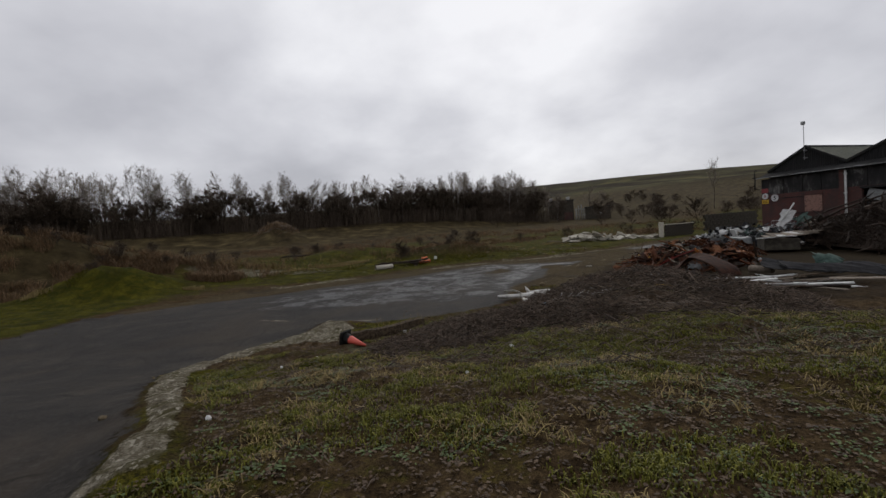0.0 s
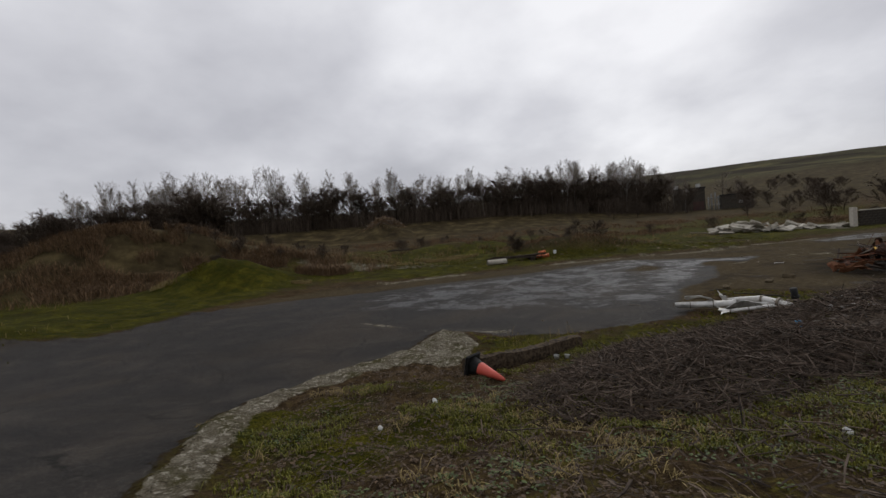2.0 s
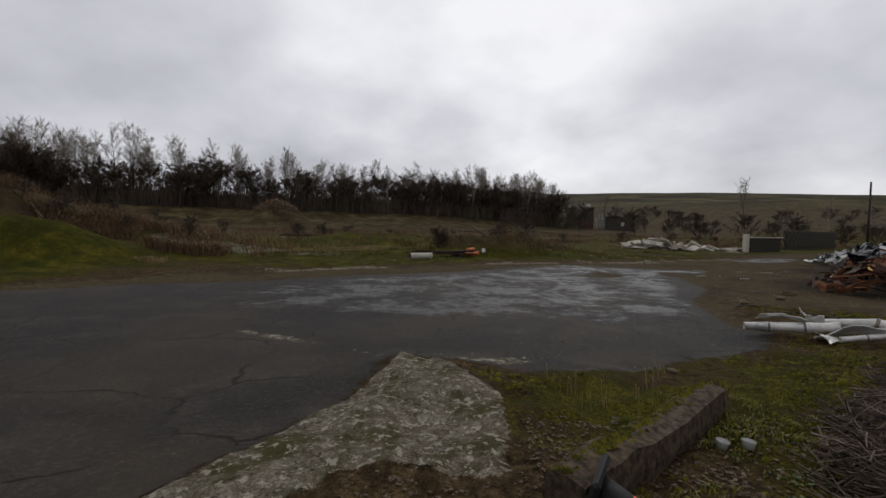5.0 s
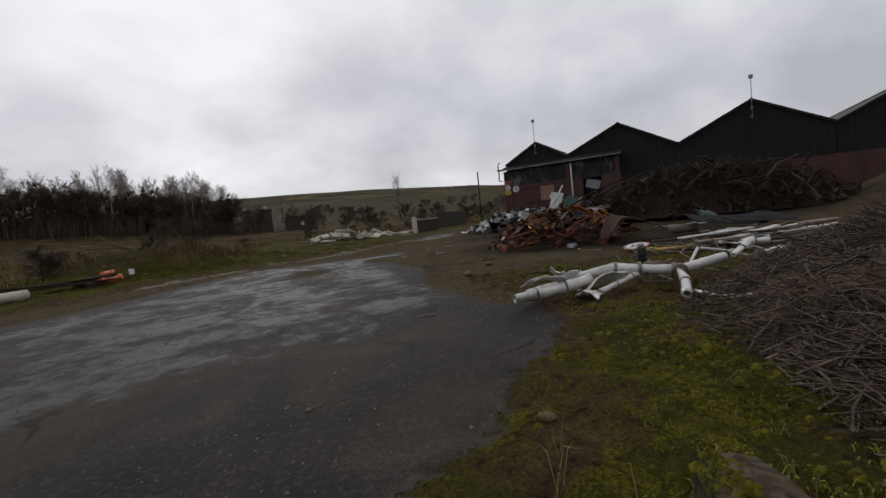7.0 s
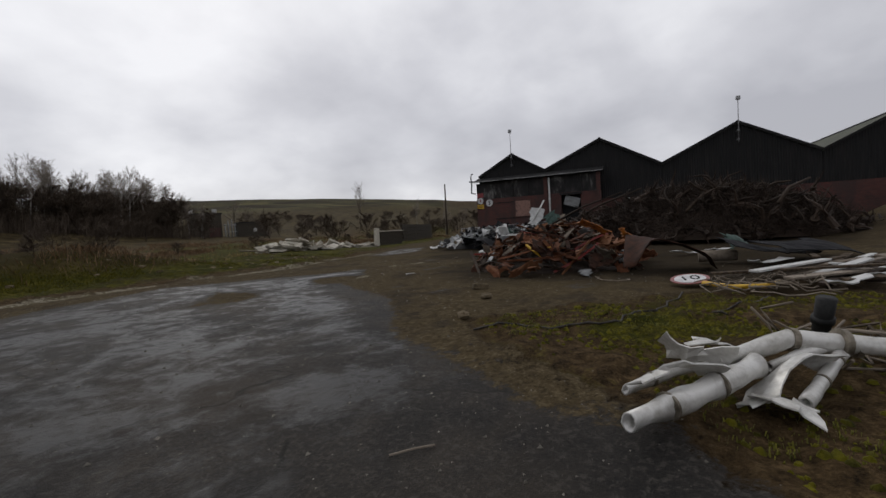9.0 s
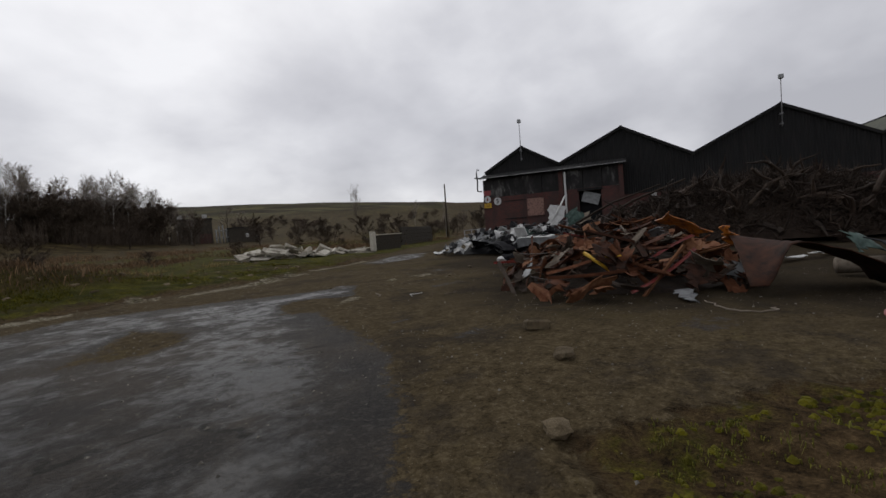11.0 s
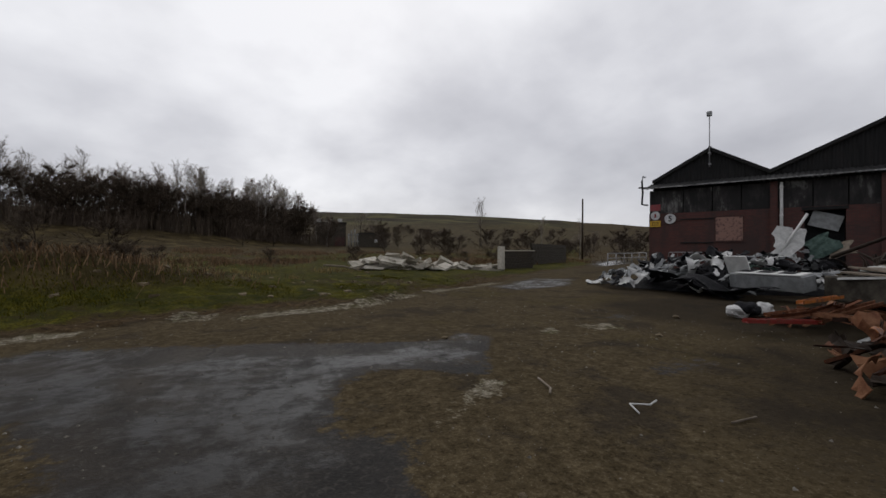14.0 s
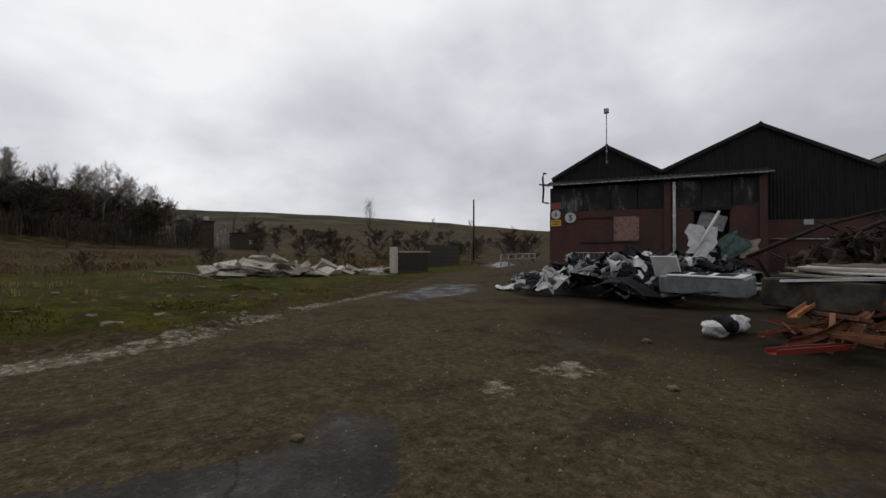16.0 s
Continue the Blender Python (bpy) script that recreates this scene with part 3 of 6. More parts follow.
def build_ground():
    gx, gy = axis(-9.0, 17.0, 0.11, -1500, 1500), axis(1.0, 40.0, 0.13, -900, 1700)
    X, Y = np.meshgrid(gx, gy)
    Z = height(X, Y)
    nx, ny = len(gx), len(gy)
    me = bpy.data.meshes.new("ground")
    idx = np.arange(nx * ny).reshape(ny, nx)
    quads = np.stack([idx[:-1, :-1], idx[:-1, 1:], idx[1:, 1:], idx[1:, :-1]], -1).reshape(-1, 4)
    me.vertices.add(nx * ny)
    me.vertices.foreach_set("co", np.stack([X, Y, Z], -1).ravel())
    me.loops.add(quads.size)
    me.loops.foreach_set("vertex_index", quads.ravel())
    me.polygons.add(len(quads))
    me.polygons.foreach_set("loop_start", np.arange(0, quads.size, 4))
    me.polygons.foreach_set("use_smooth", np.ones(len(quads), bool))
    me.update(calc_edges=True)
    far, near = to_line(X, Y, FAR_EDGE), -to_line(X, Y, NEAR_EDGE)
    yard = smooth(np.minimum(-far, -near), -0.5, 0.5)
    rr = np.hypot(X - 7, Y - 27)
    moss = 0.48 + 0.30 * vnoise(X, Y, 2.6, 1) + 0.3 * vnoise(X, Y, 6.0, 8)
    moss = moss + (-0.04 + 0.24 * smooth(X, 2.4, 0.4) + 0.45 * vnoise(X, Y, 0.9, 33) + 0.3 * vnoise(X, Y, 2.3, 12)) * smooth(inside(X, Y, [(-5.2, 8.2), (-3.4, 7.2), (-1.2, 9.6), (0.5, 12.0), (3.2, 13.2), (5.5, 14.6), (8.0, 16.0), (7.4, 18.2), (4.0, 19.6), (2.4, 16.6), (-0.5, 15.0), (-3.2, 15.0)]), -0.6, 0.6)
    moss = moss + 0.7 * smooth(np.exp(-(((X + 21.5) / 4) ** 2 + ((Y - 27) / 3) ** 2)), 0.2, 0.6) + 0.6 * smooth(np.exp(-(((X + 24.5) / 5) ** 2 + ((Y - 14) / 4) ** 2)), 0.2, 0.6)
    moss = moss + 0.56 * smooth(far, 0.0, 1.5) * smooth(far, 42, 18) * (0.7 + vnoise(X, Y, 5, 17)) + 0.12 * smooth(Y, 11, 8)
    asphalt = inside(X, Y, [(-30, -30), (8, -30), (2.6, 15.0), (2.3, 17.6), (3.0, 19.5), (3.2, 20.6), (4.4, 21.9), (5.3, 23.1), (5.7, 24.1), (6.0, 25.4), (6.7, 27.0), (6.2, 27.6), (6.7, 28.8), (9.0, 29.6), (8.0, 30.6), (6.0, 31.7), (3.2, 32.7), (0, 30.6), (-2.6, 28.4), (-7.5, 25.9), (-10, 24), (-14, 22.5), (-30, 10)])
    dirt = yard * smooth(-asphalt, -0.5, 0.6) * 0.95 + yard * 0.16
    hole = [(6.8, 30.1), (8.2, 28.1), (8.7, 28.5), (9.2, 29.4), (9.95, 30.05), (9.6, 30.9), (8.7, 30.4), (8.0, 30.4), (7.6, 29.9)]
    dirt = dirt - 0.7 * smooth(inside(X, Y, hole), -0.3, 0.25) - 0.6 * smooth(inside(X, Y, [(16.3, 38.7), (16.6, 37), (19.8, 37.4), (22.2, 39), (21, 41)]), -0.8, 0.5)
    for cx, cy, rx, ry in ((6.75, 24.7, 0.45, 0.3), (6.7, 22.95, 0.75, 0.5), (11.0, 27.2, 1.3, 0.6), (13.8, 30.5, 1.6, 0.8), (8.6, 20.2, 1.2, 0.7), (4.9, 18.9, 0.9, 0.5)):
        dirt = dirt - 0.6 * np.exp(-(((X - cx) / rx) ** 2 + ((Y - cy) / ry) ** 2))
    mid_patch = smooth(inside(X, Y, [(2.2, 27.0), (3.3, 26.6), (3.96, 26.93), (4.37, 27.93), (3.73, 29.1), (3.06, 27.9)]), -0.4, 0.3)
    dirt = np.clip(dirt, 0, 1) + 0.5 * mid_patch
    slab = smooth(inside(X, Y, KERB), -0.15, 0.15) + smooth(inside(X, Y, PAD), -0.15, 0.15)
    for poly in ([(-7.8, 16.9), (-4.6, 15.2), (-4.5, 15.35), (-7.7, 17.1)], [(-3.4, 14.95), (-2.2, 14.9), (-2.4, 15.3), (-3.5, 15.2)], [(6.6, 27.0), (7.2, 27.1), (8.5, 27.9), (8.2, 28.2), (7.1, 27.5)],
                 [(11.9, 29.5), (12.7, 29.4), (12.9, 30.0), (12.1, 30.3)], [(10.7, 29.8), (11.3, 29.7), (11.5, 30.3), (11.1, 30.2)], [(4.6, 34.8), (5.6, 34.6), (5.9, 35.6), (4.9, 35.9)],
                 [(6.0, 34.3), (9.4, 35.1), (12.2, 37.2), (11.9, 37.6), (9.2, 35.9), (6.0, 34.9)], [(12.8, 37.5), (15.2, 38.6), (18.5, 40.2), (18.3, 40.7), (15.0, 39.1), (12.6, 38.0)],
                 [(-2, 31.9), (1, 33.0), (3.5, 33.9), (3.4, 34.5), (0.8, 33.6), (-2.1, 32.5)], [(-11, 26.8), (-6, 29.7), (-6.2, 30.3), (-11.3, 27.5)], [(-22, 36.5), (-12, 34.0), (-8, 35.5), (-14, 37.5), (-22, 39)]):
        slab = np.maximum(slab, 0.69 * smooth(inside(X, Y, poly), -0.33, 0.17))
    wet = 0.12 + 0.5 * smooth(inside(X, Y, [(-9, 19), (-3, 17.8), (0.6, 17.6), (2.6, 18.6), (4.2, 21.8), (6.2, 25.5), (7.0, 28.6), (8.8, 29.5), (6.0, 31.6), (3.0, 33), (-2.6, 28.0), (-9, 24.4)]), -1.2, 1.4)
    wet = wet + 0.35 * smooth(inside(X, Y, hole), -0.3, 0.5) + 0.7 * smooth(inside(X, Y, [(16.3, 38.7), (16.6, 37), (19.8, 37.4), (22.2, 39), (21, 41)]), -0.7, 0.5)
    wet = wet + 1.4 * smooth(inside(X, Y, [(37, 49.6), (46, 53.5), (66, 67), (62, 70), (46, 57.5)]), -1.0, 1.0) - 0.5 * mid_patch
    brown = np.exp(-(np.abs((X + 37) / 13) ** 2.4 + np.abs((Y - 33.5) / 9.5) ** 2.4))
    scrub = np.clip(smooth(far, 30, 50) + smooth(brown, 0.15, 0.4) * smooth(far, 1, 4) + 0.8 * smooth(np.exp(-(((X - 0.5) / 7) ** 2 + ((Y - 41) / 3) ** 2)), 0.3, 0.6), 0, 1) * np.where(Y > -5, 1, 0.3)
    field = smooth(rr + 90 * vnoise(X, Y, 90, 13), 300, 400) * smooth(np.degrees(np.arctan2(X - 7, Y - 27)), 8, 14)
    # soft discs round each heap where the ground colour is darker
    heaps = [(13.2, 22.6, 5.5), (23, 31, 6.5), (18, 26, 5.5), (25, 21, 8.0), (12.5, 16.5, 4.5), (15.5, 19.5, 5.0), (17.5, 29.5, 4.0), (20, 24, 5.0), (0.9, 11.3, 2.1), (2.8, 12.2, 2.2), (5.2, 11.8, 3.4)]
    heap_dark = np.max([np.exp(-(((X - a) ** 2 + (Y - b) ** 2) / (c * c)) ** 2) for a, b, c in heaps], 0) * 0.75
    for name, values in (("heap_dark", heap_dark), ("moss", moss), ("road", yard * np.where(far > 0, 0, 1)), ("dirt", dirt), ("slab", slab), ("wet", np.clip(wet, 0, 1.5) * yard), ("scrub", scrub), ("field", field)):
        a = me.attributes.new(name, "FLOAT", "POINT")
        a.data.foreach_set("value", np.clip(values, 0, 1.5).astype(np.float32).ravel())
    me.materials.append(M_GROUND)
    return tagged(new("ground", me), "rough mossy ground with wet cracked asphalt yard and moor hills", "ground", kind="structure")


build_ground()

# ---------------------------------------------------------------- the row of gabled sheds
SHED = Matrix(((ALONG.x, -OUT.x, 0, FACE.x), (ALONG.y, -OUT.y, 0, FACE.y), (0, 0, 1, 0), (0, 0, 0, 1)))
DEEP = 26.0                                  # how far the sheds run back
GABLES = [(-3.2, 0.0, 2.9, 6.0, 7.75, 6.05), (2.9, 7.5, 12.1, 6.05, 8.15, 5.6), (12.1, 17.2, 22.2, 5.6, 8.1, 5.45), (22.2, 27.0, 32.4, 5.45, 7.9, 5.45)]


def shed_row():
    hall = thing("warehouse", "derelict red brick and black clad warehouse with four gables", "building", SHED)
    for k, (a, p, b, za, zp, zb) in enumerate(GABLES):
        top = 3.15
        bm = bmesh.new()
        box(bm, a, b, 0, 0.3, -0.6, top)
        part("brick_wall", bm, M_BRICK, hall)
        # cladding above the brick, in vertical sheets with ribs
        verts, faces, x = [], [], a
        while x < b - 1e-6:
            x2 = min(x + 0.16, b)
            hz = [za + (zp - za) * (q - a) / (p - a) if q < p else zp + (zb - zp) * (q - p) / (b - p) for q in (x, x2)]
            o = len(verts)
            mid_ = (x + x2) / 2
            hm = (hz[0] + hz[1]) / 2
            for q, h, dy in ((x, hz[0], 0.02), (mid_, hm, -0.03), (x2, hz[1], 0.02)):
                verts += [(q, dy, top), (q, dy, h), (q, 0.2, h)]
            faces += [(o, o + 3, o + 4, o + 1), (o + 3, o + 6, o + 7, o + 4), (o + 1, o + 4, o + 5, o + 2), (o + 4, o + 7, o + 8, o + 5)]
            x = x2
        part("cladding", raw("cladding", verts, faces, M_CLAD), M_CLAD, hall)
        # two roof slopes with ribs, and a ridge
        for (q0, z0, q1, z1) in ((a, za, p, zp), (p, zp, b, zb)):
            rv, rf = [], []
            nseg = 90
            for i in range(nseg + 1):
                yy = -0.18 + (DEEP + 0.18) * i / nseg
                lift_ = 0.05 * (i % 2)
                rv += [(q0, yy, z0 + lift_), (q1, yy, z1 + lift_), (q0, yy, z0 - 0.10), (q1, yy, z1 - 0.10)]
            for i in range(nseg):
                o = i * 4
                rf += [(o, o + 1, o + 5, o + 4), (o + 2, o + 6, o + 7, o + 3)]
            rf += [(0, 2, 3, 1)]
            part("roof", raw("roof", rv, rf, M_ROOF), M_ROOF, hall)
        v, f = tube_data([(p, -0.2, zp + 0.03), (p, DEEP, zp + 0.03)], [0.11, 0.11], 6)
        part("ridge", raw("ridge", v, f, M_CLAD), M_CLAD, hall)
        bm = bmesh.new()
        for (q0, z0, q1, z1) in ((a, za, p, zp), (p, zp, b, zb)):
            ln = math.hypot(q1 - q0, z1 - z0)
            box(bm, -ln / 2, ln / 2, -0.03, 0.03, -0.09, 0.09, pose((q0 + q1) / 2, -0.16, (z0 + z1) / 2, 0, -math.degrees(math.atan2(z1 - z0, q1 - q0)), 0))
        part("bargeboard", bm, M_CLAD, hall)
    bm = bmesh.new()
    box(bm, -3.2, -2.9, 0.3, DEEP, -0.6, 5.95)
    box(bm, 32.1, 32.4, 0.3, DEEP, -0.6, 5.7)
    box(bm, -3.2, 32.4, DEEP - 0.3, DEEP, -0.6, 5.7)
    part("side_wall", bm, M_BRICK, hall)
    return hall


def lean_to():
    """The low front range under the first gables: brick below, stained panels above, a sheet canopy."""
    F = -1.2
    low = thing("lean_to", "brick lean-to with stained panels and a corrugated canopy", "building", SHED)
    bm = bmesh.new()
    box(bm, -3.15, 4.35, F, F + 0.25, -0.6, 3.85)
    box(bm, 5.95, 7.5, F, F + 0.25, -0.6, 3.85)
    box(bm, 4.35, 5.95, F, F + 0.25, 3.65, 3.85)
    box(bm, -3.15, -2.9, F + 0.25, -0.003, -0.6, 3.85)
    box(bm, 7.25, 7.5, F + 0.25, -0.003, -0.6, 3.85)
    part("brick_wall", bm, M_BRICK, low)
    u = -3.15
    for w in (1.9, 1.5, 1.4, 1.45, 1.6, 1.35, 1.45):
        bm = bmesh.new()
        box(bm, u + 0.02, u + w - 0.02, F + 0.03, F + 0.16, 3.853, 5.30, None, 0.01)
        part("wall_panel", bm, M_PANEL, low)
        u += w
    for u in (3.1, 7.35):
        bm = bmesh.new()
        box(bm, u - 0.16, u + 0.16, F - 0.12, F - 0.003, -0.6, 5.3)
        part("pier", bm, M_BRICK, low)
    rv, rf = [], []
    n = 150
    for i in range(n + 1):
        uu = -3.35 + 11.1 * i / n
        up_ = 0.035 * math.sin(i * 1.9)
        sag = 0.10 * math.sin(i * 0.045) + 0.04 * math.sin(i * 0.21)
        rv += [(uu, F - 0.40, 5.42 + up_ + sag * 0.4), (uu, -0.02, 5.86 + up_), (uu, F - 0.40, 5.36 + up_ + sag * 0.4), (uu, -0.02, 5.80 + up_)]
    for i in range(n):
        o = i * 4
        rf += [(o, o + 4, o + 5, o + 1), (o + 2, o + 3, o + 7, o + 6), (o, o + 2, o + 6, o + 4)]
    part("canopy", raw("canopy", rv, rf, M_CLAD), M_CLAD, low)
    u = -3.35
    while u < 7.6:
        w = rng.uniform(0.5, 1.5)
        if rng.random() < 0.8:
            bm = bmesh.new()
            box(bm, u, min(u + w, 7.75), F - 0.46, F - 0.405, 5.39, 5.45 + rng.uniform(-0.03, 0.02), None, 0.0, 0.008)
            part("fascia", bm, M_EDGE, low)
        u += w + 0.03
    rod("downpipe", [(3.42, F - 0.2, 0.3), (3.42, F - 0.2, 5.2)], 0.075, M_WHITE, low, 10, "white downpipe")
    for z in (1.8, 3.4, 4.9):
        part("pipe_bracket", box(bmesh.new(), 3.32, 3.52, F - 0.3, F - 0.125, z, z + 0.06), M_WHITE, low)
    # boarded window
    bm = bmesh.new()
    box(bm, 0.42, 1.72, F - 0.05, F - 0.004, 2.12, 3.48, None, 0.012)
    w = part("window_board", bm, painted("faded board", (0.24, 0.13, 0.10), (0.10, 0.05, 0.04), 0.5), low, "faded pink window board")
    for a, b, c, d in ((0.36, 1.78, 3.485, 3.56), (0.36, 1.78, 2.05, 2.115)):
        part("window_frame", box(bmesh.new(), a, b, F - 0.07, F - 0.004, c, d), M_BRICK, w)
    part("lintel", box(bmesh.new(), -1.4, 0.33, F - 0.05, F - 0.004, 3.40, 3.47), M_CLAD, low)
    part("sill", box(bmesh.new(), -1.4, 0.33, F - 0.06, F - 0.004, 1.98, 2.06), M_CLAD, low)
    # open doorway, a near-black sheet standing in for its unlit inside, with a hanging shutter
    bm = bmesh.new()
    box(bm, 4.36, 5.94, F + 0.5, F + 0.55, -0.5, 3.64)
    door = part("doorway", bm, M_INSIDE_DARK, low, "near-black sheet for the unlit inside of the doorway")
    bm = bmesh.new()
    box(bm, -0.62, 0.62, -0.02, 0.02, -0.4, 0.4, pose(5.2, F + 0.2, 3.1, 0, 18, 0))
    part("shutter", bm, M_GREYMETAL, low, "fallen blue-grey shutter")
    bm = bmesh.new()
    box(bm, 4.25, 6.05, F - 0.1, F - 0.004, 3.66, 3.82)
    part("door_lintel", bm, M_CLAD, low)
    return low


def shed_bits():
    for u, top, foot in ((0.0, 9.85, 6.6), (17.2, 9.85, 6.6)):
        lamp = thing("flood_lamp", "thin pole with a floodlight on the gable", "lamp", SHED @ pose(u, -0.33, 0), "flood lamps")
        rod("pole", [(0, 0, foot), (0, 0, top - 0.2)], 0.03, M_STEEL, lamp)
        bm = bmesh.new()
        box(bm, -0.14, 0.14, -0.16, 0.06, top - 0.2, top + 0.08, None, 0.03)
        part("head", bm, M_GREYMETAL, lamp)
        for z in (foot + 0.15, foot + 0.8):
            part("bracket", box(bmesh.new(), -0.07, 0.07, -0.05, 0.33, z, z + 0.08), M_STEEL, lamp)
    stack = thing("chimney", "squat dark chimney in the roof valley", "chimney", SHED @ pose(21.6, 1.4, 0))
    bm = bmesh.new()
    box(bm, -0.25, 0.25, -0.25, 0.25, 5.2, 5.95, None, 0.03)
    part("stack", bm, M_GREYBLOCK, stack)
    bm = bmesh.new()
    box(bm, -0.3, 0.3, -0.3, 0.3, 5.953, 6.05, None, 0.03)
    part("cap", bm, M_CLAD, stack)
    F = -1.25
    def disc(bm, u, z, r0, r1, y0, y1):
        made = bmesh.ops.create_cone(bm, cap_ends=True, segments=32, radius1=r1, radius2=r1, depth=y1 - y0)["verts"]
        bmesh.ops.transform(bm, matrix=pose(u, (y0 + y1) / 2, z, 90), verts=made)
        return bm
    def lettering(text, size, m, parent, material):
        cu = bpy.data.curves.new("lettering", "FONT")
        cu.body, cu.size, cu.align_x, cu.align_y, cu.extrude, cu.offset = text, size, "CENTER", "CENTER", 0.004, size * 0.02
        cu.materials.append(material)
        ob = new("lettering", cu)
        ob.parent = parent
        ob.matrix_local = m
        return ob
    s = thing("speed_sign", "round white sign with a black 5 on the brick wall", "sign", SHED)
    part("plate", disc(bmesh.new(), -1.95, 3.50, 0, 0.31, F - 0.03, F), M_SIGNWHITE, s)
    lettering("5", 0.46, pose(-1.95, F - 0.034, 3.49, 90), s, M_BLACKRUB)
    s = thing("notice", "worn round white notice beside a red panel", "sign", SHED)
    part("plate", disc(bmesh.new(), -2.78, 3.72, 0, 0.27, F - 0.03, F), M_SIGNWHITE, s)
    bm = bmesh.new()
    box(bm, -2.83, -2.73, F - 0.036, F - 0.031, 3.60, 3.84)
    part("mark", bm, M_RED, s)
    bm = bmesh.new()
    box(bm, -3.08, -2.48, F - 0.03, F, 4.02, 4.42, None, 0.01)
    tagged(part("notice", bm, painted("faded red sign", (0.24, 0.035, 0.04), (0.16, 0.05, 0.05), 0.5)), "faded red notice on the brick wall", "sign").matrix_world = SHED
    bm = bmesh.new()
    box(bm, -3.08, -2.48, F - 0.03, F, 3.02, 3.40, None, 0.01)
    y = part("warning_sign", bm, M_YELLOW)
    tagged(y, "yellow warning notice on the brick wall", "sign").matrix_world = SHED
    bm = bmesh.new()
    for z in (3.28, 3.20, 3.12):
        box(bm, -3.0, -2.58, F - 0.035, F - 0.031, z, z + 0.03)
    part("bar", bm, M_BLACKRUB, y)
    bm = bmesh.new()
    box(bm, 9.3, 9.7, -0.04, -0.004, 2.85, 3.12, None, 0.01)
    tagged(part("notice", bm, M_WHITE), "small white notice on the brick wall", "sign").matrix_world = SHED
    rail = thing("wall_rail", "pale rail along the brick wall", "rail", SHED)
    rod("bar", [(7.9, -0.08, 2.15), (10.4, -0.08, 2.12)], 0.035, M_STEEL, rail)
    # old bracket and pipe at the corner
    b = thing("pipe_bracket", "black broken pipe bracket on the corner of the eaves", "pipe", SHED)
    rod("pipe", [(-3.3, F - 0.2, 6.15), (-3.45, F - 0.25, 6.2), (-3.5, F - 0.3, 5.9), (-3.45, F - 0.3, 5.2), (-3.5, F - 0.3, 4.45), (-3.2, F - 0.1, 4.4)], 0.06, M_CLAD, b)
    rod("strut", [(-3.15, F, 5.5), (-3.7, F - 0.3, 5.52)], 0.05, M_CLAD, b)
    # barrier on feet before the wall
    f = thing("barrier", "low grey crowd barrier before the brick wall", "barrier", SHED @ pose(-0.6, -1.9, 0.35))
    rod("rail", [(-1.3, 0, 0), (-1.3, 0, 1.05), (-1.2, 0, 1.1), (1.2, 0, 1.1), (1.3, 0, 1.05), (1.3, 0, 0)], 0.025, M_STEEL, f)
    for k in range(9):
        rod("bar", [(-1.1 + k * 0.275, 0, 0.12), (-1.1 + k * 0.275, 0, 1.1)], 0.009, M_STEEL, f, 5)


shed_row()
lean_to()
shed_bits()


# ---------------------------------------------------------------- trees, scrub and what stands far off
def grow(r, tall, spread, trunk_r, twigs, lean=0.0, low=0.35, rise=1.5):
    """Trunk, ascending limbs and side branches as tapered tubes, and fine twigs; returns both sets."""
    wood, fine = [], []
    top = Vector((r.uniform(-1, 1) * lean, r.uniform(-1, 1) * lean, tall))
    stem = [Vector((0, 0, -0.4))]
    for k in range(1, 8):
        f = k / 7
        stem.append(Vector((top.x * f + r.uniform(-1, 1) * 0.12, top.y * f + r.uniform(-1, 1) * 0.12, tall * f * 0.97)))
    wood.append(tube_data(stem, [trunk_r * (1 - 0.88 * k / 7) for k in range(8)], 5, False))
    tips = []
    limbs = int(13 + spread * 3)
    for k in range(limbs):
        f = low + (0.96 - low) * (k + r.random()) / limbs
        i = min(int(f * 7), 6)
        a = stem[i].lerp(stem[i + 1], f * 7 - i)
        w = r.uniform(0, 2 * math.pi)
        ln = spread * (1.2 - f * 0.85) * r.uniform(0.65, 1.25)
        d = Vector((math.cos(w), math.sin(w), r.uniform(0.6, 1.3) * rise)).normalized()
        mid_ = a + d * ln * 0.5 + Vector((r.gauss(0, 0.1), r.gauss(0, 0.1), 0)) * ln * 0.5
        end = a + d * ln + Vector((r.gauss(0, 0.12) * ln, r.gauss(0, 0.12) * ln, ln * 0.22))
        rad = max(trunk_r * 0.40 * (1.1 - f), 0.02)
        wood.append(tube_data([a, mid_, end], [rad, rad * 0.65, rad * 0.25], 3, False))
        for _ in range(4):
            g = r.uniform(0.25, 0.95)
            p = a.lerp(mid_, g * 2) if g < 0.5 else mid_.lerp(end, g * 2 - 1)
            e = (d + Vector((r.gauss(0, 0.6), r.gauss(0, 0.6), r.gauss(0.3, 0.4)))).normalized()
            l2 = ln * r.uniform(0.25, 0.5)
            wood.append(tube_data([p, p + e * l2], [rad * 0.5, rad * 0.15], 3, False))
            tips += [(p, e, l2), (p + e * l2 * 0.5, e, l2), (p + e * l2, e, l2)]
        tips.append((end, d, ln * 0.35))
    for k in range(twigs):
        p, d, l2 = tips[r.randrange(len(tips))]
        q = (d + Vector((r.gauss(0, 0.55), r.gauss(0, 0.55), r.gauss(0.25, 0.45)))).normalized()
        ln = r.uniform(0.35, 1.0) * (0.45 + spread * 0.16)
        side = q.cross(Vector((r.gauss(0, 1), r.gauss(0, 1), r.gauss(0, 1))))
        side = side.normalized() * r.uniform(0.010, 0.022)
        fine.append(([p - side, p + side, p + q * ln], [(0, 1, 2)]))
    return join(wood), join(fine)


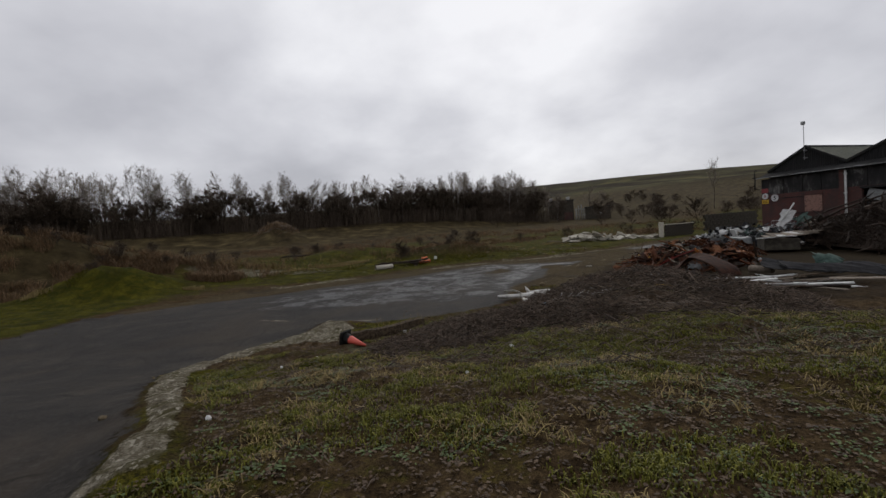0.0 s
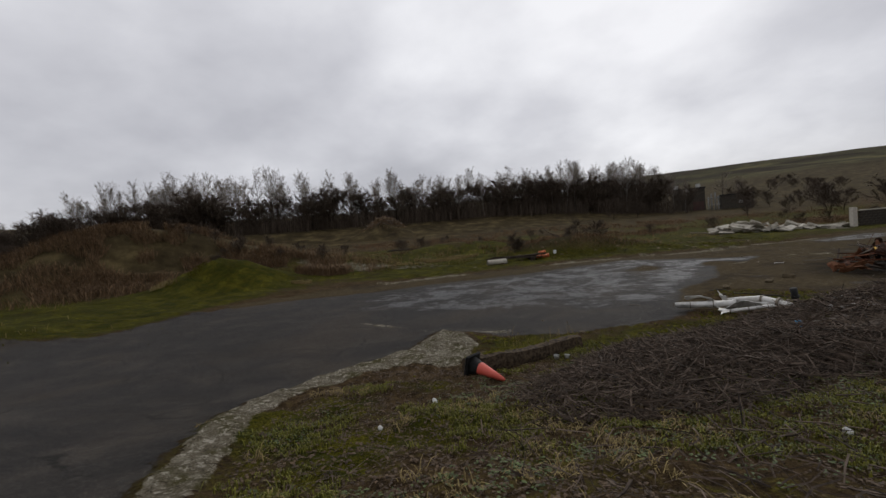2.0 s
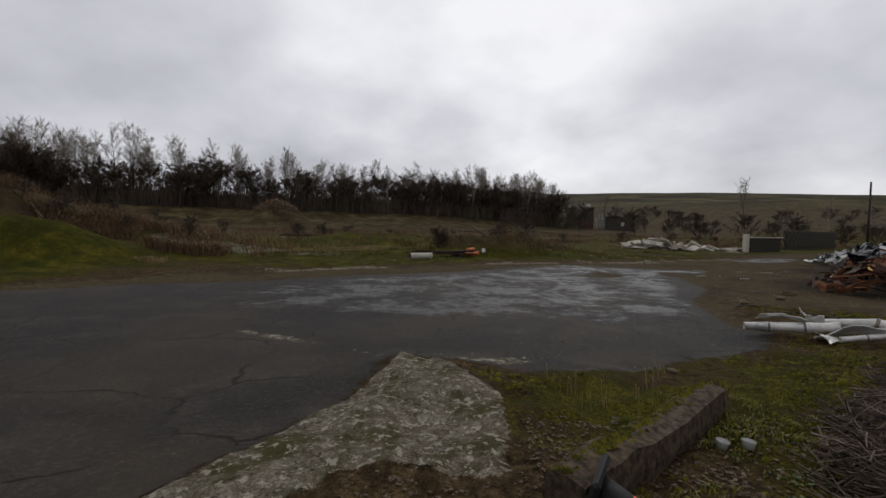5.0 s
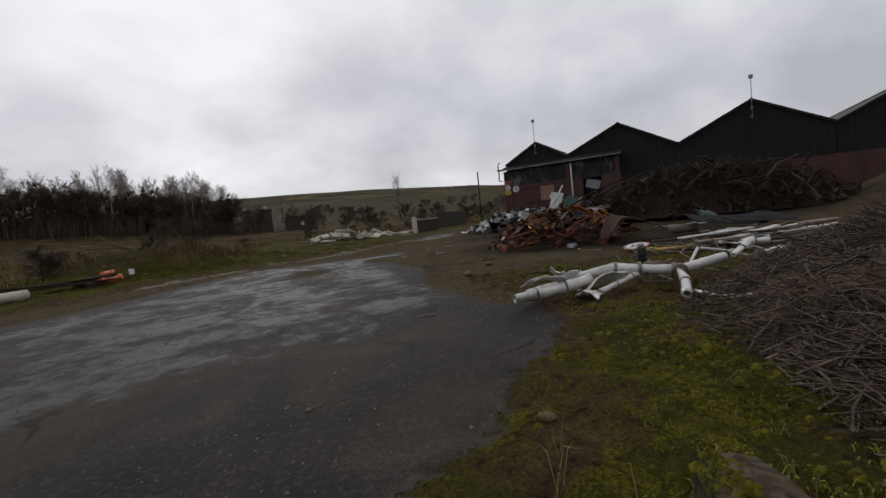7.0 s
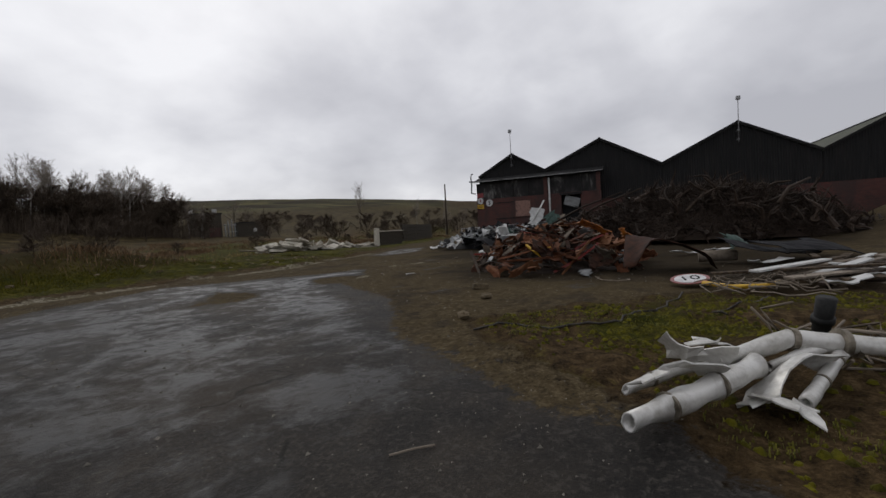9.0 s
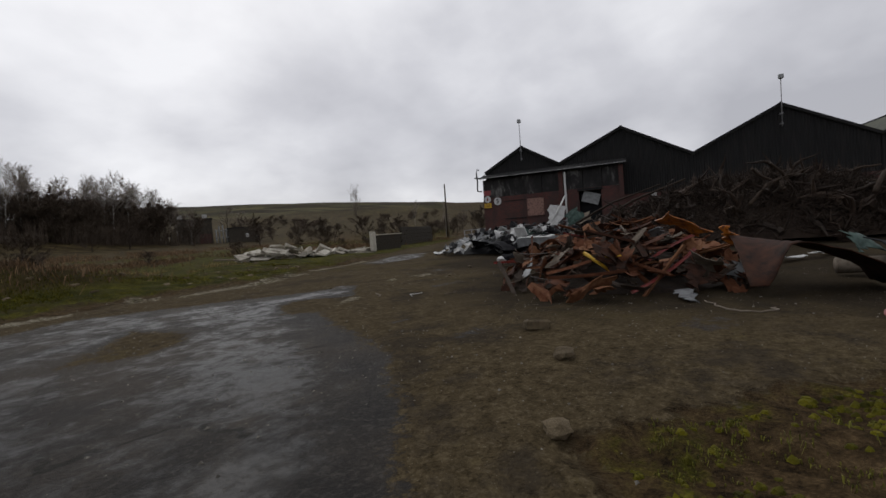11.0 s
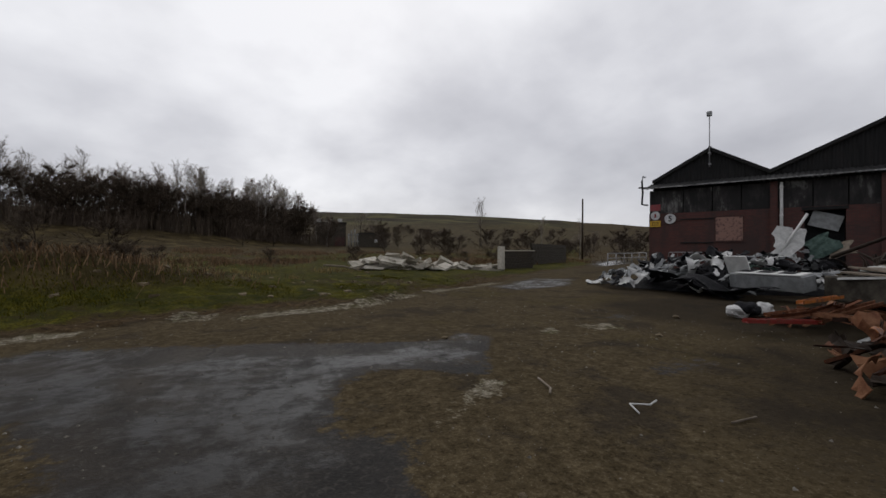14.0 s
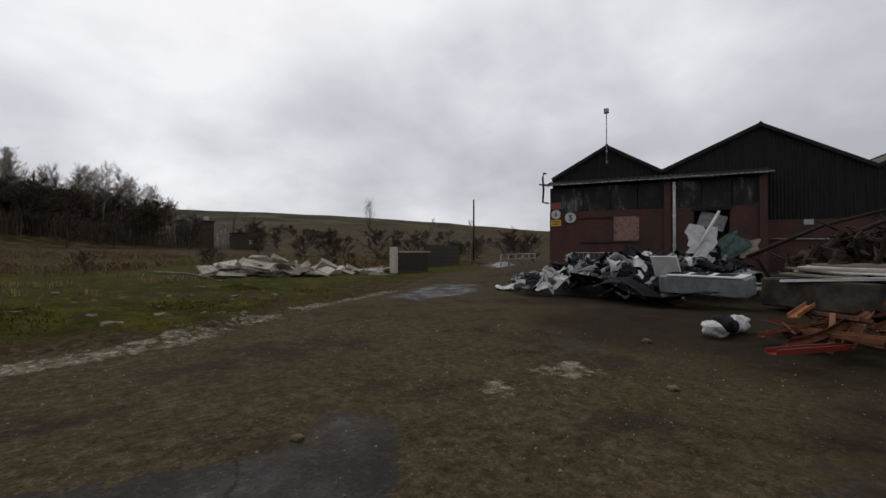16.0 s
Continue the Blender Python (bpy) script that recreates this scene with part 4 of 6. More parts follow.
def tree_kind(name, label, seed, tall, spread, trunk_r, twigs, bark, lean=0.5, low=0.2, rise=1.5, twig=None):
    r = random.Random(seed)
    wood, fine = grow(r, tall, spread, trunk_r, twigs, lean, low, rise)
    t = thing(name, label, "tree", pose(0, -500, 0), "bare trees")
    part("trunk", raw("trunk", *wood, bark), bark, t)
    part("crown", raw("crown", *fine, twig or M_TWIG), None, t)
    return t


BIRCH = [tree_kind("birch_tree", "tall bare birch with a pale trunk and fine twigs", 100 + k, 14.0 + 0.9 * (k % 3), 3.3 + 0.3 * k, 0.17, 1150, M_TREEBARK if k % 3 == 0 else M_TRUNK, 0.9, 0.42, 1.7) for k in range(6)]
ALDER = [tree_kind("bare_tree", "dark bare tree with a dense rounded crown", 200 + k, 10.5 + k, 3.8, 0.2, 1500, M_TREEBARK, 0.6, 0.25, 1.0) for k in range(3)]
THICKET = [tree_kind("thicket_bush", "dark leafless thicket of many stems", 300 + k, 4.6 + 0.5 * k, 2.7, 0.07, 3200, M_BARK, 0.8, 0.03, 1.2, M_THICKET) for k in range(3)]


def plant(kinds, x, y, s, r):
    t = copy_thing(kinds[r.randrange(len(kinds))], pose(x, y, h_at(x, y), r.uniform(-3, 3), r.uniform(-3, 3), r.uniform(0, 360)))
    wide = 1.0 if kinds is BIRCH else 1.5
    t.scale = (s * wide * r.uniform(0.9, 1.15), s * wide * r.uniform(0.9, 1.15), s)
    return t


def wood_edge():
    """The belt of trees beyond the yard."""
    r = random.Random(31)
    line = [(-118, 24), (-104, 44), (-92, 62), (-82, 74), (-72, 84), (-44, 101), (-14, 113), (8, 121), (24, 127), (37, 131)]
    top = [0.26, 0.32, 0.50, 0.88, 0.98, 0.83, 0.80, 0.83, 0.86, 0.62]
    n = 295
    for k in range(n):
        f = (k + r.random()) / n * (len(line) - 1)
        i = min(int(f), len(line) - 2)
        (ax, ay), (bx, by) = line[i], line[i + 1]
        u = f - i
        back = r.uniform(0, 1) ** 1.3 * 19
        x, y = ax + (bx - ax) * u - 0.35 * back + r.gauss(0, 1.5), ay + (by - ay) * u + 0.9 * back + r.gauss(0, 1)
        s = (top[i] + (top[i + 1] - top[i]) * u) * r.uniform(0.86, 1.05) * (1.0 - 0.006 * back)
        plant(BIRCH if r.random() < 0.95 else ALDER, x, y, s * (1.0 if r.random() < 0.85 else 0.85), r)
    for k in range(180):
        f = (k + r.random()) / 180 * (len(line) - 1)
        i = min(int(f), len(line) - 2)
        (ax, ay), (bx, by) = line[i], line[i + 1]
        u = f - i
        off = r.uniform(-5, 9)
        if ax + (bx - ax) * u > 30:
            continue
        plant(THICKET, ax + (bx - ax) * u - 0.35 * off + r.gauss(0, 1.0), ay + (by - ay) * u + 0.9 * off + r.gauss(0, 1.0), r.uniform(1.0, 1.5) * min(1, 0.4 + i * 0.2), r)
    # outliers before the moor, and scrub that runs on to the right of the belt
    for x, y, s, kind in ((88, 138, 1.05, BIRCH), (96, 118, 0.62, BIRCH), (112, 112, 0.55, ALDER), (60, 72, 0.42, BIRCH), (104, 112, 0.5, ALDER), (66, 190, 0.8, ALDER), (72, 192, 0.7, ALDER)):
        plant(kind, x, y, s, r)
    # low bushes over the mounds and the rough ground
    for k in range(48):
        w, q = r.uniform(0, 6.283), math.sqrt(r.random())
        cx, cy, ax, ay = ((-37, 33, 13, 8), (-25, 37.5, 9, 3.5), (0, 41.2, 6, 1.6), (-6, 56, 30, 9), (30, 62, 16, 7))[min(k // 10, 4)]
        a, b = ax * q * math.cos(w), ay * q * math.sin(w)
        c, s = math.cos(radians(30)), math.sin(radians(30))
        plant(THICKET, cx + a * c - b * s, cy + a * s + b * c, r.uniform(0.14, 0.28), r)
    for k in range(72):
        az, d = radians(r.uniform(20, 66) if k % 8 else r.uniform(4, 12)), 62 + 200 * r.random() ** 1.3
        plant(THICKET, 7 + d * math.sin(az), 27 + d * math.cos(az), r.uniform(0.5, 0.9), r)


wood_edge()
for t in BIRCH + ALDER + THICKET:
    for o in (*t.children_recursive, t):
        bpy.data.objects.remove(o)


def stems(name, label, spots, material, tall, thick, count, seed, droop=0.6, gaps=0.0, category="scrub"):
    """Many thin bent stems in one sheet of growth."""
    r = random.Random(seed)
    V, Fc = [], []
    for (cx, cy, rx, ry, turn, amount) in spots:
        c, s = math.cos(radians(turn)), math.sin(radians(turn))
        m = int(count * amount)
        aa = np.array([r.gauss(0, 0.5) for _ in range(m)])
        bb = np.array([r.gauss(0, 0.5) for _ in range(m)])
        xs, ys = cx + aa * rx * c - bb * ry * s, cy + aa * rx * s + bb * ry * c
        keep = vnoise(xs, ys, 1.5, 5) + 0.6 * vnoise(xs, ys, 4.0, 8) > gaps
        xs, ys = xs[keep], ys[keep]
        zs = height(xs, ys)
        for x, y, z in zip(xs, ys, zs):
            h = tall * r.uniform(0.5, 1.2)
            w = r.uniform(0, 2 * math.pi)
            dx, dy = math.cos(w) * h * droop * r.random(), math.sin(w) * h * droop * r.random()
            tx, ty = -math.sin(w + 0.6) * thick, math.cos(w + 0.6) * thick
            o = len(V)
            V += [(x - tx, y - ty, z - 0.05), (x + tx, y + ty, z - 0.05), (x + dx * 0.4 + tx, y + dy * 0.4 + ty, z + h * 0.75), (x + dx * 0.4 - tx, y + dy * 0.4 - ty, z + h * 0.75), (x + dx, y + dy, z + h * r.uniform(0.7, 1.0))]
            Fc += [(o, o + 1, o + 2, o + 3), (o + 3, o + 2, o + 4)]
    ob = new(name, raw(name, V, Fc, material))
    return tagged(ob, label, category, kind="stuff")


stems("bramble_scrub", "dense brown dead bramble over the mounds", [(-36.8, 33, 13.5, 8.5, 47, 1.0), (-30, 27.5, 7, 3, 40, 0.2), (-24.5, 35, 9, 4, 20, 0.35), (-18, 31.5, 4, 1.2, 35, 0.12), (-45, 22, 8, 8, 20, 0.3)], M_BRAMBLE, 0.75, 0.014, 30000, 1, 1.9, -0.12)
stems("heath_scrub", "brown dead scrub on the rough ground", [(0.5, 41.5, 7, 2.6, 5, 0.25), (-10, 48, 9, 4, 15, 0.3), (-2, 58, 18, 6, 10, 0.5), (-25, 66, 22, 8, 10, 0.6), (12, 62, 12, 5, 10, 0.3), (30, 62, 14, 6, 30, 0.5), (48, 66, 14, 5, 30, 0.4), (-33, 86, 6, 5, 0, 0.1), (10, 80, 24, 10, 5, 0.6), (45, 90, 25, 12, 10, 0.6), (90, 110, 30, 22, 10, 0.8)], M_BRAMBLE, 0.4, 0.014, 17000, 2, 2.0, 0.06)
WOOD_FOOT = [(-106, 42), (-88, 66), (-72, 83), (-44, 100), (-14, 112), (8, 120), (30, 128)]
stems("undergrowth", "dense dark undergrowth beneath the belt of trees", [((a[0] + b[0]) / 2, (a[1] + b[1]) / 2, 0.62 * math.dist(a, b), 5.0, math.degrees(math.atan2(b[1] - a[1], b[0] - a[0])), math.dist(a, b) / 30) for a, b in zip(WOOD_FOOT, WOOD_FOOT[1:])], M_THICKET, 4.2, 0.03, 3600, 9, 0.7, -0.3)
stems("straw_tufts", "pale dead grass tufts on the rough ground", [(-17.2, 27.2, 2.0, 0.6, 38, 0.2), (-25, 24.2, 2.0, 0.6, 38, 0.2), (-14.5, 28.5, 0.7, 0.5, 0, 0.25), (-9, 40, 6, 1.5, 15, 0.5), (7.5, 43, 2.5, 1.0, 10, 0.6), (-1.5, 46, 3, 1.5, 0, 0.4), (-18, 41, 6, 1.5, 10, 0.4), (-24, 14, 4, 3, 10, 0.3), (31, 10, 5, 3, -20, 0.6), (-12, 38, 9, 2.2, 12, 0.9), (-14, 52, 16, 5, 10, 1.2), (6, 47, 8, 3, 10, 0.7), (-31, 29, 9, 2.5, 47, 0.25)], M_STRAW, 0.24, 0.011, 6000, 3, 1.4, 0.12)
stems("rough_grass", "tufts of yellow-green grass on the rough ground", [(-12, 36, 9, 3, 12, 1.0), (2, 38, 9, 2.2, 12, 0.8), (-4, 44, 13, 4, 10, 1.0), (12, 42, 6, 3, 30, 0.8), (-21.5, 27.4, 5, 3, 35, 1.0), (-25, 13, 6, 4, 20, 0.8)], M_MOSS, 0.075, 0.010, 9000, 6, 1.3, 0.12)


def heap_of_spoil():
    r = random.Random(12)
    ob = thing("spoil_heap", "grey-brown heap of brash and spoil", "heap", pose(-33, 86, h_at(-33, 86) - 1.6))
    for k in range(290):
        w, q = r.uniform(0, 6.28), r.random() ** 0.6
        x, y, z = 4.3 * q * math.cos(w), 3.4 * q * math.sin(w), 1.7 - 2.4 * q * q
        d = Vector((r.gauss(0, 1), r.gauss(0, 1), r.gauss(0, 0.6))).normalized() * r.uniform(0.25, 0.65)
        rod("branch", [(x - d.x, y - d.y, z + 0.2 - d.z), (x + d.x, y + d.y, z + 0.2 + d.z)], [0.05, 0.02], M_BRAMBLE if k % 3 else M_PLANK, ob, 4)
    return ob


heap_of_spoil()


def tank_house():
    """Plant building beyond the yard with two lit boxes on its roof edge."""
    m = pose(39, 138, h_at(39, 138) - 1.2, 0, 0, -16)
    b = thing("plant_house", "dark flat-roofed plant building with white roof boxes and pipes", "building", m)
    bm = bmesh.new()
    box(bm, -4.2, 3.6, 0, 6, -1, 7.3, None, 0.05)
    part("body", bm, M_GREYBLOCK, b)
    bm = bmesh.new()
    box(bm, -4.4, 3.8, -0.2, 6.2, 7.303, 7.6)
    part("roof", bm, M_CLAD, b)
    for x in (-3.4, 2.0):
        bm = bmesh.new()
        box(bm, x - 0.55, x + 0.55, -0.3, 0.4, 7.603, 8.5, None, 0.05)
        part("roof_box", bm, M_WHITE, b, "white box on the roof edge")
    bm = bmesh.new()
    box(bm, 0.6, 3.2, -0.08, -0.004, 0.6, 3.6)
    part("door", bm, M_BRICK, b, "dark red door")
    bm = bmesh.new()
    box(bm, 7.2, 14.5, -1, 5, -1, 4.6, None, 0.05)
    part("annexe", bm, M_GREYBLOCK, b)
    bm = bmesh.new()
    box(bm, 7.0, 14.7, -1.2, 5.2, 4.603, 4.85)
    part("annexe_roof", bm, M_CLAD, b)
    bm = bmesh.new()
    box(bm, 11.2, 12.0, -1.06, -1.004, 2.2, 3.1)
    part("window", bm, M_WHITE, b)
    for x in (4.3, 5.0, 5.9, 6.6):
        rod("pipe", [(x, -0.6, -1), (x, -0.6, 4.4 + (x * 7 % 2))], 0.16, M_GREYMETAL, b)
    for z in (2.4, 4.2):
        rod("gantry", [(3.9, -0.7, z), (7.1, -0.7, z)], 0.09, M_GREYMETAL, b)
    return b


tank_house()

pole = thing("telegraph_pole", "tall dark wooden pole on the moor edge", "pole", pose(55.3, 67.4, h_at(55.3, 67.4)))
rod("post", [(0, 0, -0.5), (0.05, 0, 9.2 - h_at(55.3, 67.4))], [0.16, 0.11], M_BARK, pole)


def block_wall():
    """Low wall of concrete blocks with a pale gate post at its end, on to the railings by the puddle."""
    w = thing("block_wall", "low dark concrete block wall with pale coping", "wall")
    a, b = Vector((25.2, 48.6, 0)), Vector((32.0, 50.6, 0))
    d = (b - a).normalized()
    turn = math.degrees(math.atan2(d.y, d.x))
    bm = bmesh.new()
    box(bm, 0, 0.44, 0, 0.18, 0, 0.21, None, 0.012)
    me = mesh_of(bm, "block", M_GREYBLOCK)
    for row in range(6):
        for k in range(9):
            p = a + d * (k * 0.45 + (row % 2) * 0.22)
            part("block", me, M_GREYBLOCK, w, "", pose(p.x, p.y, 0.15 + row * 0.22, 0, 0, turn))
    bm = bmesh.new()
    box(bm, 0, 4.3, -0.05, 0.24, 0, 0.08, None, 0.01)
    part("coping", bm, M_CONC, w, "pale concrete coping", pose(a.x, a.y, 1.475, 0, 0, turn))
    g = thing("gate_post", "square pale concrete gate post", "post", pose(24.75, 48.4, 0.1, 0, 0, turn))
    bm = bmesh.new()
    box(bm, -0.2, 0.2, -0.2, 0.2, -0.1, 1.72, None, 0.03)
    part("shaft", bm, M_CONC, g)
    w2 = thing("block_wall", "dark weathered boundary wall beside the lane", "wall")
    bm = bmesh.new()
    me = mesh_of((lambda q: box(q, 0, 0.9, 0, 0.25, 0, 0.42, None, 0.02))(bm), "block", M_GREYBLOCK)
    for row in range(5):
        for k in range(14):
            x, y = 33.5 + k * 0.80, 54.6 + k * 0.44
            part("block", me, M_GREYBLOCK, w2, "", pose(x + (row % 2) * 0.3, y + (row % 2) * 0.17, h_at(x, y) - 0.1 + row * 0.43, 0, 0, 29))
    f = thing("railing", "pale steel two-bar railing beside the lane", "railing")
    q0, q1 = Vector((43.5, 53.8, 0)), Vector((52, 55.0, 0))
    for k in range(6):
        p = q0.lerp(q1, k / 5)
        rod("post", [(p.x, p.y, h_at(p.x, p.y) - 0.2), (p.x, p.y, h_at(p.x, p.y) + 1.25)], 0.06, M_STEEL, f)
    for z in (0.7, 1.22):
        rod("rail", [(q0.x, q0.y, h_at(q0.x, q0.y) + z), (q1.x, q1.y, h_at(q1.x, q1.y) + z)], 0.055, M_STEEL, f)


block_wall()


# ---------------------------------------------------------------- heaps of scrap, roots and rubble
def crumpled(r, w, ln, thick, bend=0.3, twist=0.4, jag=0.06, nu=3, nv=7):
    """A bent, torn sheet with thickness."""
    top, b1, b2, tw = [], r.uniform(-1, 1) * bend, r.uniform(-1, 1) * bend, r.uniform(-1, 1) * twist
    ph = r.uniform(0, 6)
    for j in range(nv + 1):
        f = j / nv - 0.5
        for i in range(nu + 1):
            g = i / nu - 0.5
            edge = jag * r.uniform(-1, 1) if (j in (0, nv) or i in (0, nu)) else 0
            x = g * w * (1 + 0.25 * math.sin(f * 7 + ph)) + edge
            z = b1 * (f * f * 4 - 0.5) * ln * 0.25 + b2 * math.sin(f * 5 + ph) * 0.2 * ln + math.sin(g * 3 + ph) * b1 * w * 0.5 + r.uniform(-1, 1) * thick
            a = tw * f
            top.append(Vector((x * math.cos(a) - z * math.sin(a), f * ln + edge, x * math.sin(a) + z * math.cos(a))))
    n = len(top)
    verts = top + [v - Vector((0, 0, thick)) for v in top]
    faces, s = [], nu + 1
    for j in range(nv):
        for i in range(nu):
            o = j * s + i
            faces += [(o, o + 1, o + s + 1, o + s), (n + o, n + o + s, n + o + s + 1, n + o + 1)]
    rim = [i for i in range(s)] + [j * s + nu for j in range(1, nv + 1)] + [nv * s + i for i in range(nu - 1, -1, -1)] + [j * s for j in range(nv - 1, 0, -1)]
    for a, b in zip(rim, rim[1:] + rim[:1]):
        faces.append((a, a + n, b + n, b))
    return verts, faces


def profile(r, kind, ln, size, bend):
    """A bent steel section: angle, channel or flat bar."""
    t = 0.09 * size
    shape = {"angle": [(0, 0), (size, 0), (size, t), (t, t), (t, size), (0, size)],
             "channel": [(0, 0), (size, 0), (size, size * 0.5), (size - t, size * 0.5), (size - t, t), (t, t), (t, size * 0.5), (0, size * 0.5)],
             "bar": [(0, 0), (size, 0), (size, t * 1.6), (0, t * 1.6)]}[kind]
    verts, faces, n = [], [], len(shape)
    b1, b2, tw = r.uniform(-1, 1) * bend, r.uniform(-1, 1) * bend, r.uniform(-0.6, 0.6) * bend
    seg = 5
    for j in range(seg + 1):
        f = j / seg - 0.5
        a = tw * f * 2
        for x, z in shape:
            verts.append((x * math.cos(a) - z * math.sin(a) + b1 * f * f * ln, f * ln, x * math.sin(a) + z * math.cos(a) + b2 * f * f * ln))
    for j in range(seg):
        for i in range(n):
            i2 = (i + 1) % n
            faces.append((j * n + i, j * n + i2, (j + 1) * n + i2, (j + 1) * n + i))
    faces += [tuple(reversed(range(n))), tuple(range(seg * n, seg * n + n))]
    return verts, faces


def gnarl(r, ln, rad, arms):
    """A torn-out root or log with broken arms."""
    sets = []
    pts, d, p = [], Vector((r.gauss(0, 0.25), 1, r.gauss(0, 0.25))), Vector((0, -ln / 2, 0))
    for k in range(6):
        pts.append(p.copy())
        d = (d + Vector((r.gauss(0, 0.25), 0, r.gauss(0, 0.25)))).normalized()
        p = p + d * ln / 5
    sets.append(tube_data(pts, [rad * (1.15 - 0.13 * k) * r.uniform(0.8, 1.2) for k in range(6)], 7))
    for _ in range(arms):
        a = pts[r.randrange(0, 6)]
        e = Vector((r.gauss(0, 1), r.gauss(0, 0.8), r.gauss(0.2, 1))).normalized() * ln * r.uniform(0.25, 0.55)
        k = Vector((r.gauss(0, 0.12), r.gauss(0, 0.12), r.gauss(0, 0.12))) * ln
        sets.append(tube_data([a, a + e * 0.5 + k, a + e + k * 1.6], [rad * 0.5, rad * 0.32, rad * 0.1], 5))
    v, f = join(sets)
    first = len(sets[0][0])
    for q in range(arms):
        o = first + q * 15
        f.append((7 * (q % 6), o, o + 1))
    return v, f


def lump_core(name, cx, cy, rx, ry, h, turn, material, parent, seed, z0):
    """The packed inside of a heap."""
    n, m = 22, 7
    verts, faces = [], []
    r = random.Random(seed)
    c, s = math.cos(radians(turn)), math.sin(radians(turn))
    for j in range(m + 1):
        q = j / m
        for i in range(n):
            w = 2 * math.pi * i / n
            k = q * r.uniform(0.92, 1.06)
            a, b = rx * k * math.cos(w), ry * k * math.sin(w)
            verts.append((cx + a * c - b * s, cy + a * s + b * c, z0 - 0.15 + max(h * (1 - q ** 1.7), 0) * r.uniform(0.85, 1.1)))
    for j in range(m):
        for i in range(n):
            i2 = (i + 1) % n
            faces.append((j * n + i, (j + 1) * n + i, (j + 1) * n + i2, j * n + i2))
    faces.append(tuple(range(n)))
    return part(name, raw(name, verts, faces, material), material, parent)


def pile(owner, kinds, n, cx, cy, rx, ry, h, turn, seed, z0, tilt=28, lie=0.0, power=1.7):
    """Lay n pieces over a heap; kinds: (name, mesh, weight)."""
    r = random.Random(seed)
    bag = [k for k in kinds for _ in range(k[2])]
    c, s = math.cos(radians(turn)), math.sin(radians(turn))
    for k in range(n):
        name, me, _ = bag[r.randrange(len(bag))]
        w, q = r.uniform(0, 2 * math.pi), math.sqrt(r.random()) * 1.02
        a, b = rx * q * math.cos(w), ry * q * math.sin(w)
        x, y = cx + a * c - b * s, cy + a * s + b * c
        slope = math.degrees(math.atan(h * power * q ** (power - 1) / max(rx, ry)))
        z = z0 + h * (1 - q ** power) + 0.06 + r.uniform(-0.05, 0.12)
        out_ = math.degrees(w) + turn
        yaw = r.uniform(0, 360)
        m = pose(x, y, z, 0, 0, out_) @ pose(0, 0, 0, 0, slope * 0.8, 0) @ pose(0, 0, 0, r.gauss(0, tilt), r.gauss(0, tilt), yaw)
        sc = r.uniform(0.5, 1.0)
        part(name, me, None, owner, "", m @ Matrix.Diagonal((sc, sc, sc, 1)))


r1 = random.Random(41)
SHEETS = [raw("sheet", *crumpled(r1, r1.uniform(0.2, 0.5), r1.uniform(0.5, 1.2), 0.014, 0.7, 0.9, 0.09), M_RUST) for _ in range(9)]
BEAMS = [raw("beam", *profile(r1, k, r1.uniform(1.0, 2.0), r1.uniform(0.05, 0.11), 0.22), M_RUST) for k in ("angle", "channel", "bar", "angle", "channel")]


def recolour(me, material):
    m2 = me.copy()
    m2.materials[0] = material
    return m2


def rust_heap():
    o = thing("scrap_heap", "heap of rusty bent steel sheets and beams", "scrap heap")
    lump_core("packed_core", 13.4, 23.2, 3.4, 2.6, 0.85, 20, M_BARK, o, 1, 0)
    kinds = [("sheet", m, 3) for m in SHEETS] + [("beam", m, 2) for m in BEAMS]
    kinds += [("sheet", recolour(SHEETS[0], M_AMBER), 1), ("beam", recolour(BEAMS[1], M_RED), 1), ("sheet", recolour(SHEETS[2], M_PLANK), 1), ("sheet", recolour(SHEETS[3], M_GREYMETAL), 1), ("sheet", recolour(SHEETS[4], M_BARK), 5), ("sheet", recolour(SHEETS[5], M_PLANK), 2), ("beam", recolour(BEAMS[0], M_PLANK), 1), ("beam", recolour(BEAMS[2], M_BARK), 3)]
    pile(o, kinds, 290, 13.3, 23.3, 4.0, 2.9, 1.12, 20, 5, 0, 26)
    pile(o, kinds, 70, 11.7, 23.2, 1.9, 2.1, 0.6, 20, 8, 0, 22)
    # yellow pipe pieces, and a red and white flat bar
    rod("pipe", [(10.41, 22.86, 0.80), (10.43, 22.6, 0.6), (10.47, 22.3, 0.38)], 0.035, M_YELLOW, o, 8, "yellow pipe")
    rod("pipe", [(10.43, 22.68, 0.63), (10.6, 22.45, 0.68), (10.7, 22.2, 0.70)], 0.032, M_YELLOW, o, 8, "yellow pipe")
    part("panel", raw("panel", *crumpled(random.Random(9), 0.35, 0.9, 0.02, 0.4), M_AMBER), None, o, "orange painted panel", pose(11.6, 21.3, 1.25, 30, 20, 50))
    part("panel", raw("panel", *crumpled(random.Random(19), 0.2, 0.45, 0.02, 0.4), M_AMBER), None, o, "orange painted panel", pose(12.3, 20.6, 0.95, 50, 10, 80))
    return o


rust_heap()


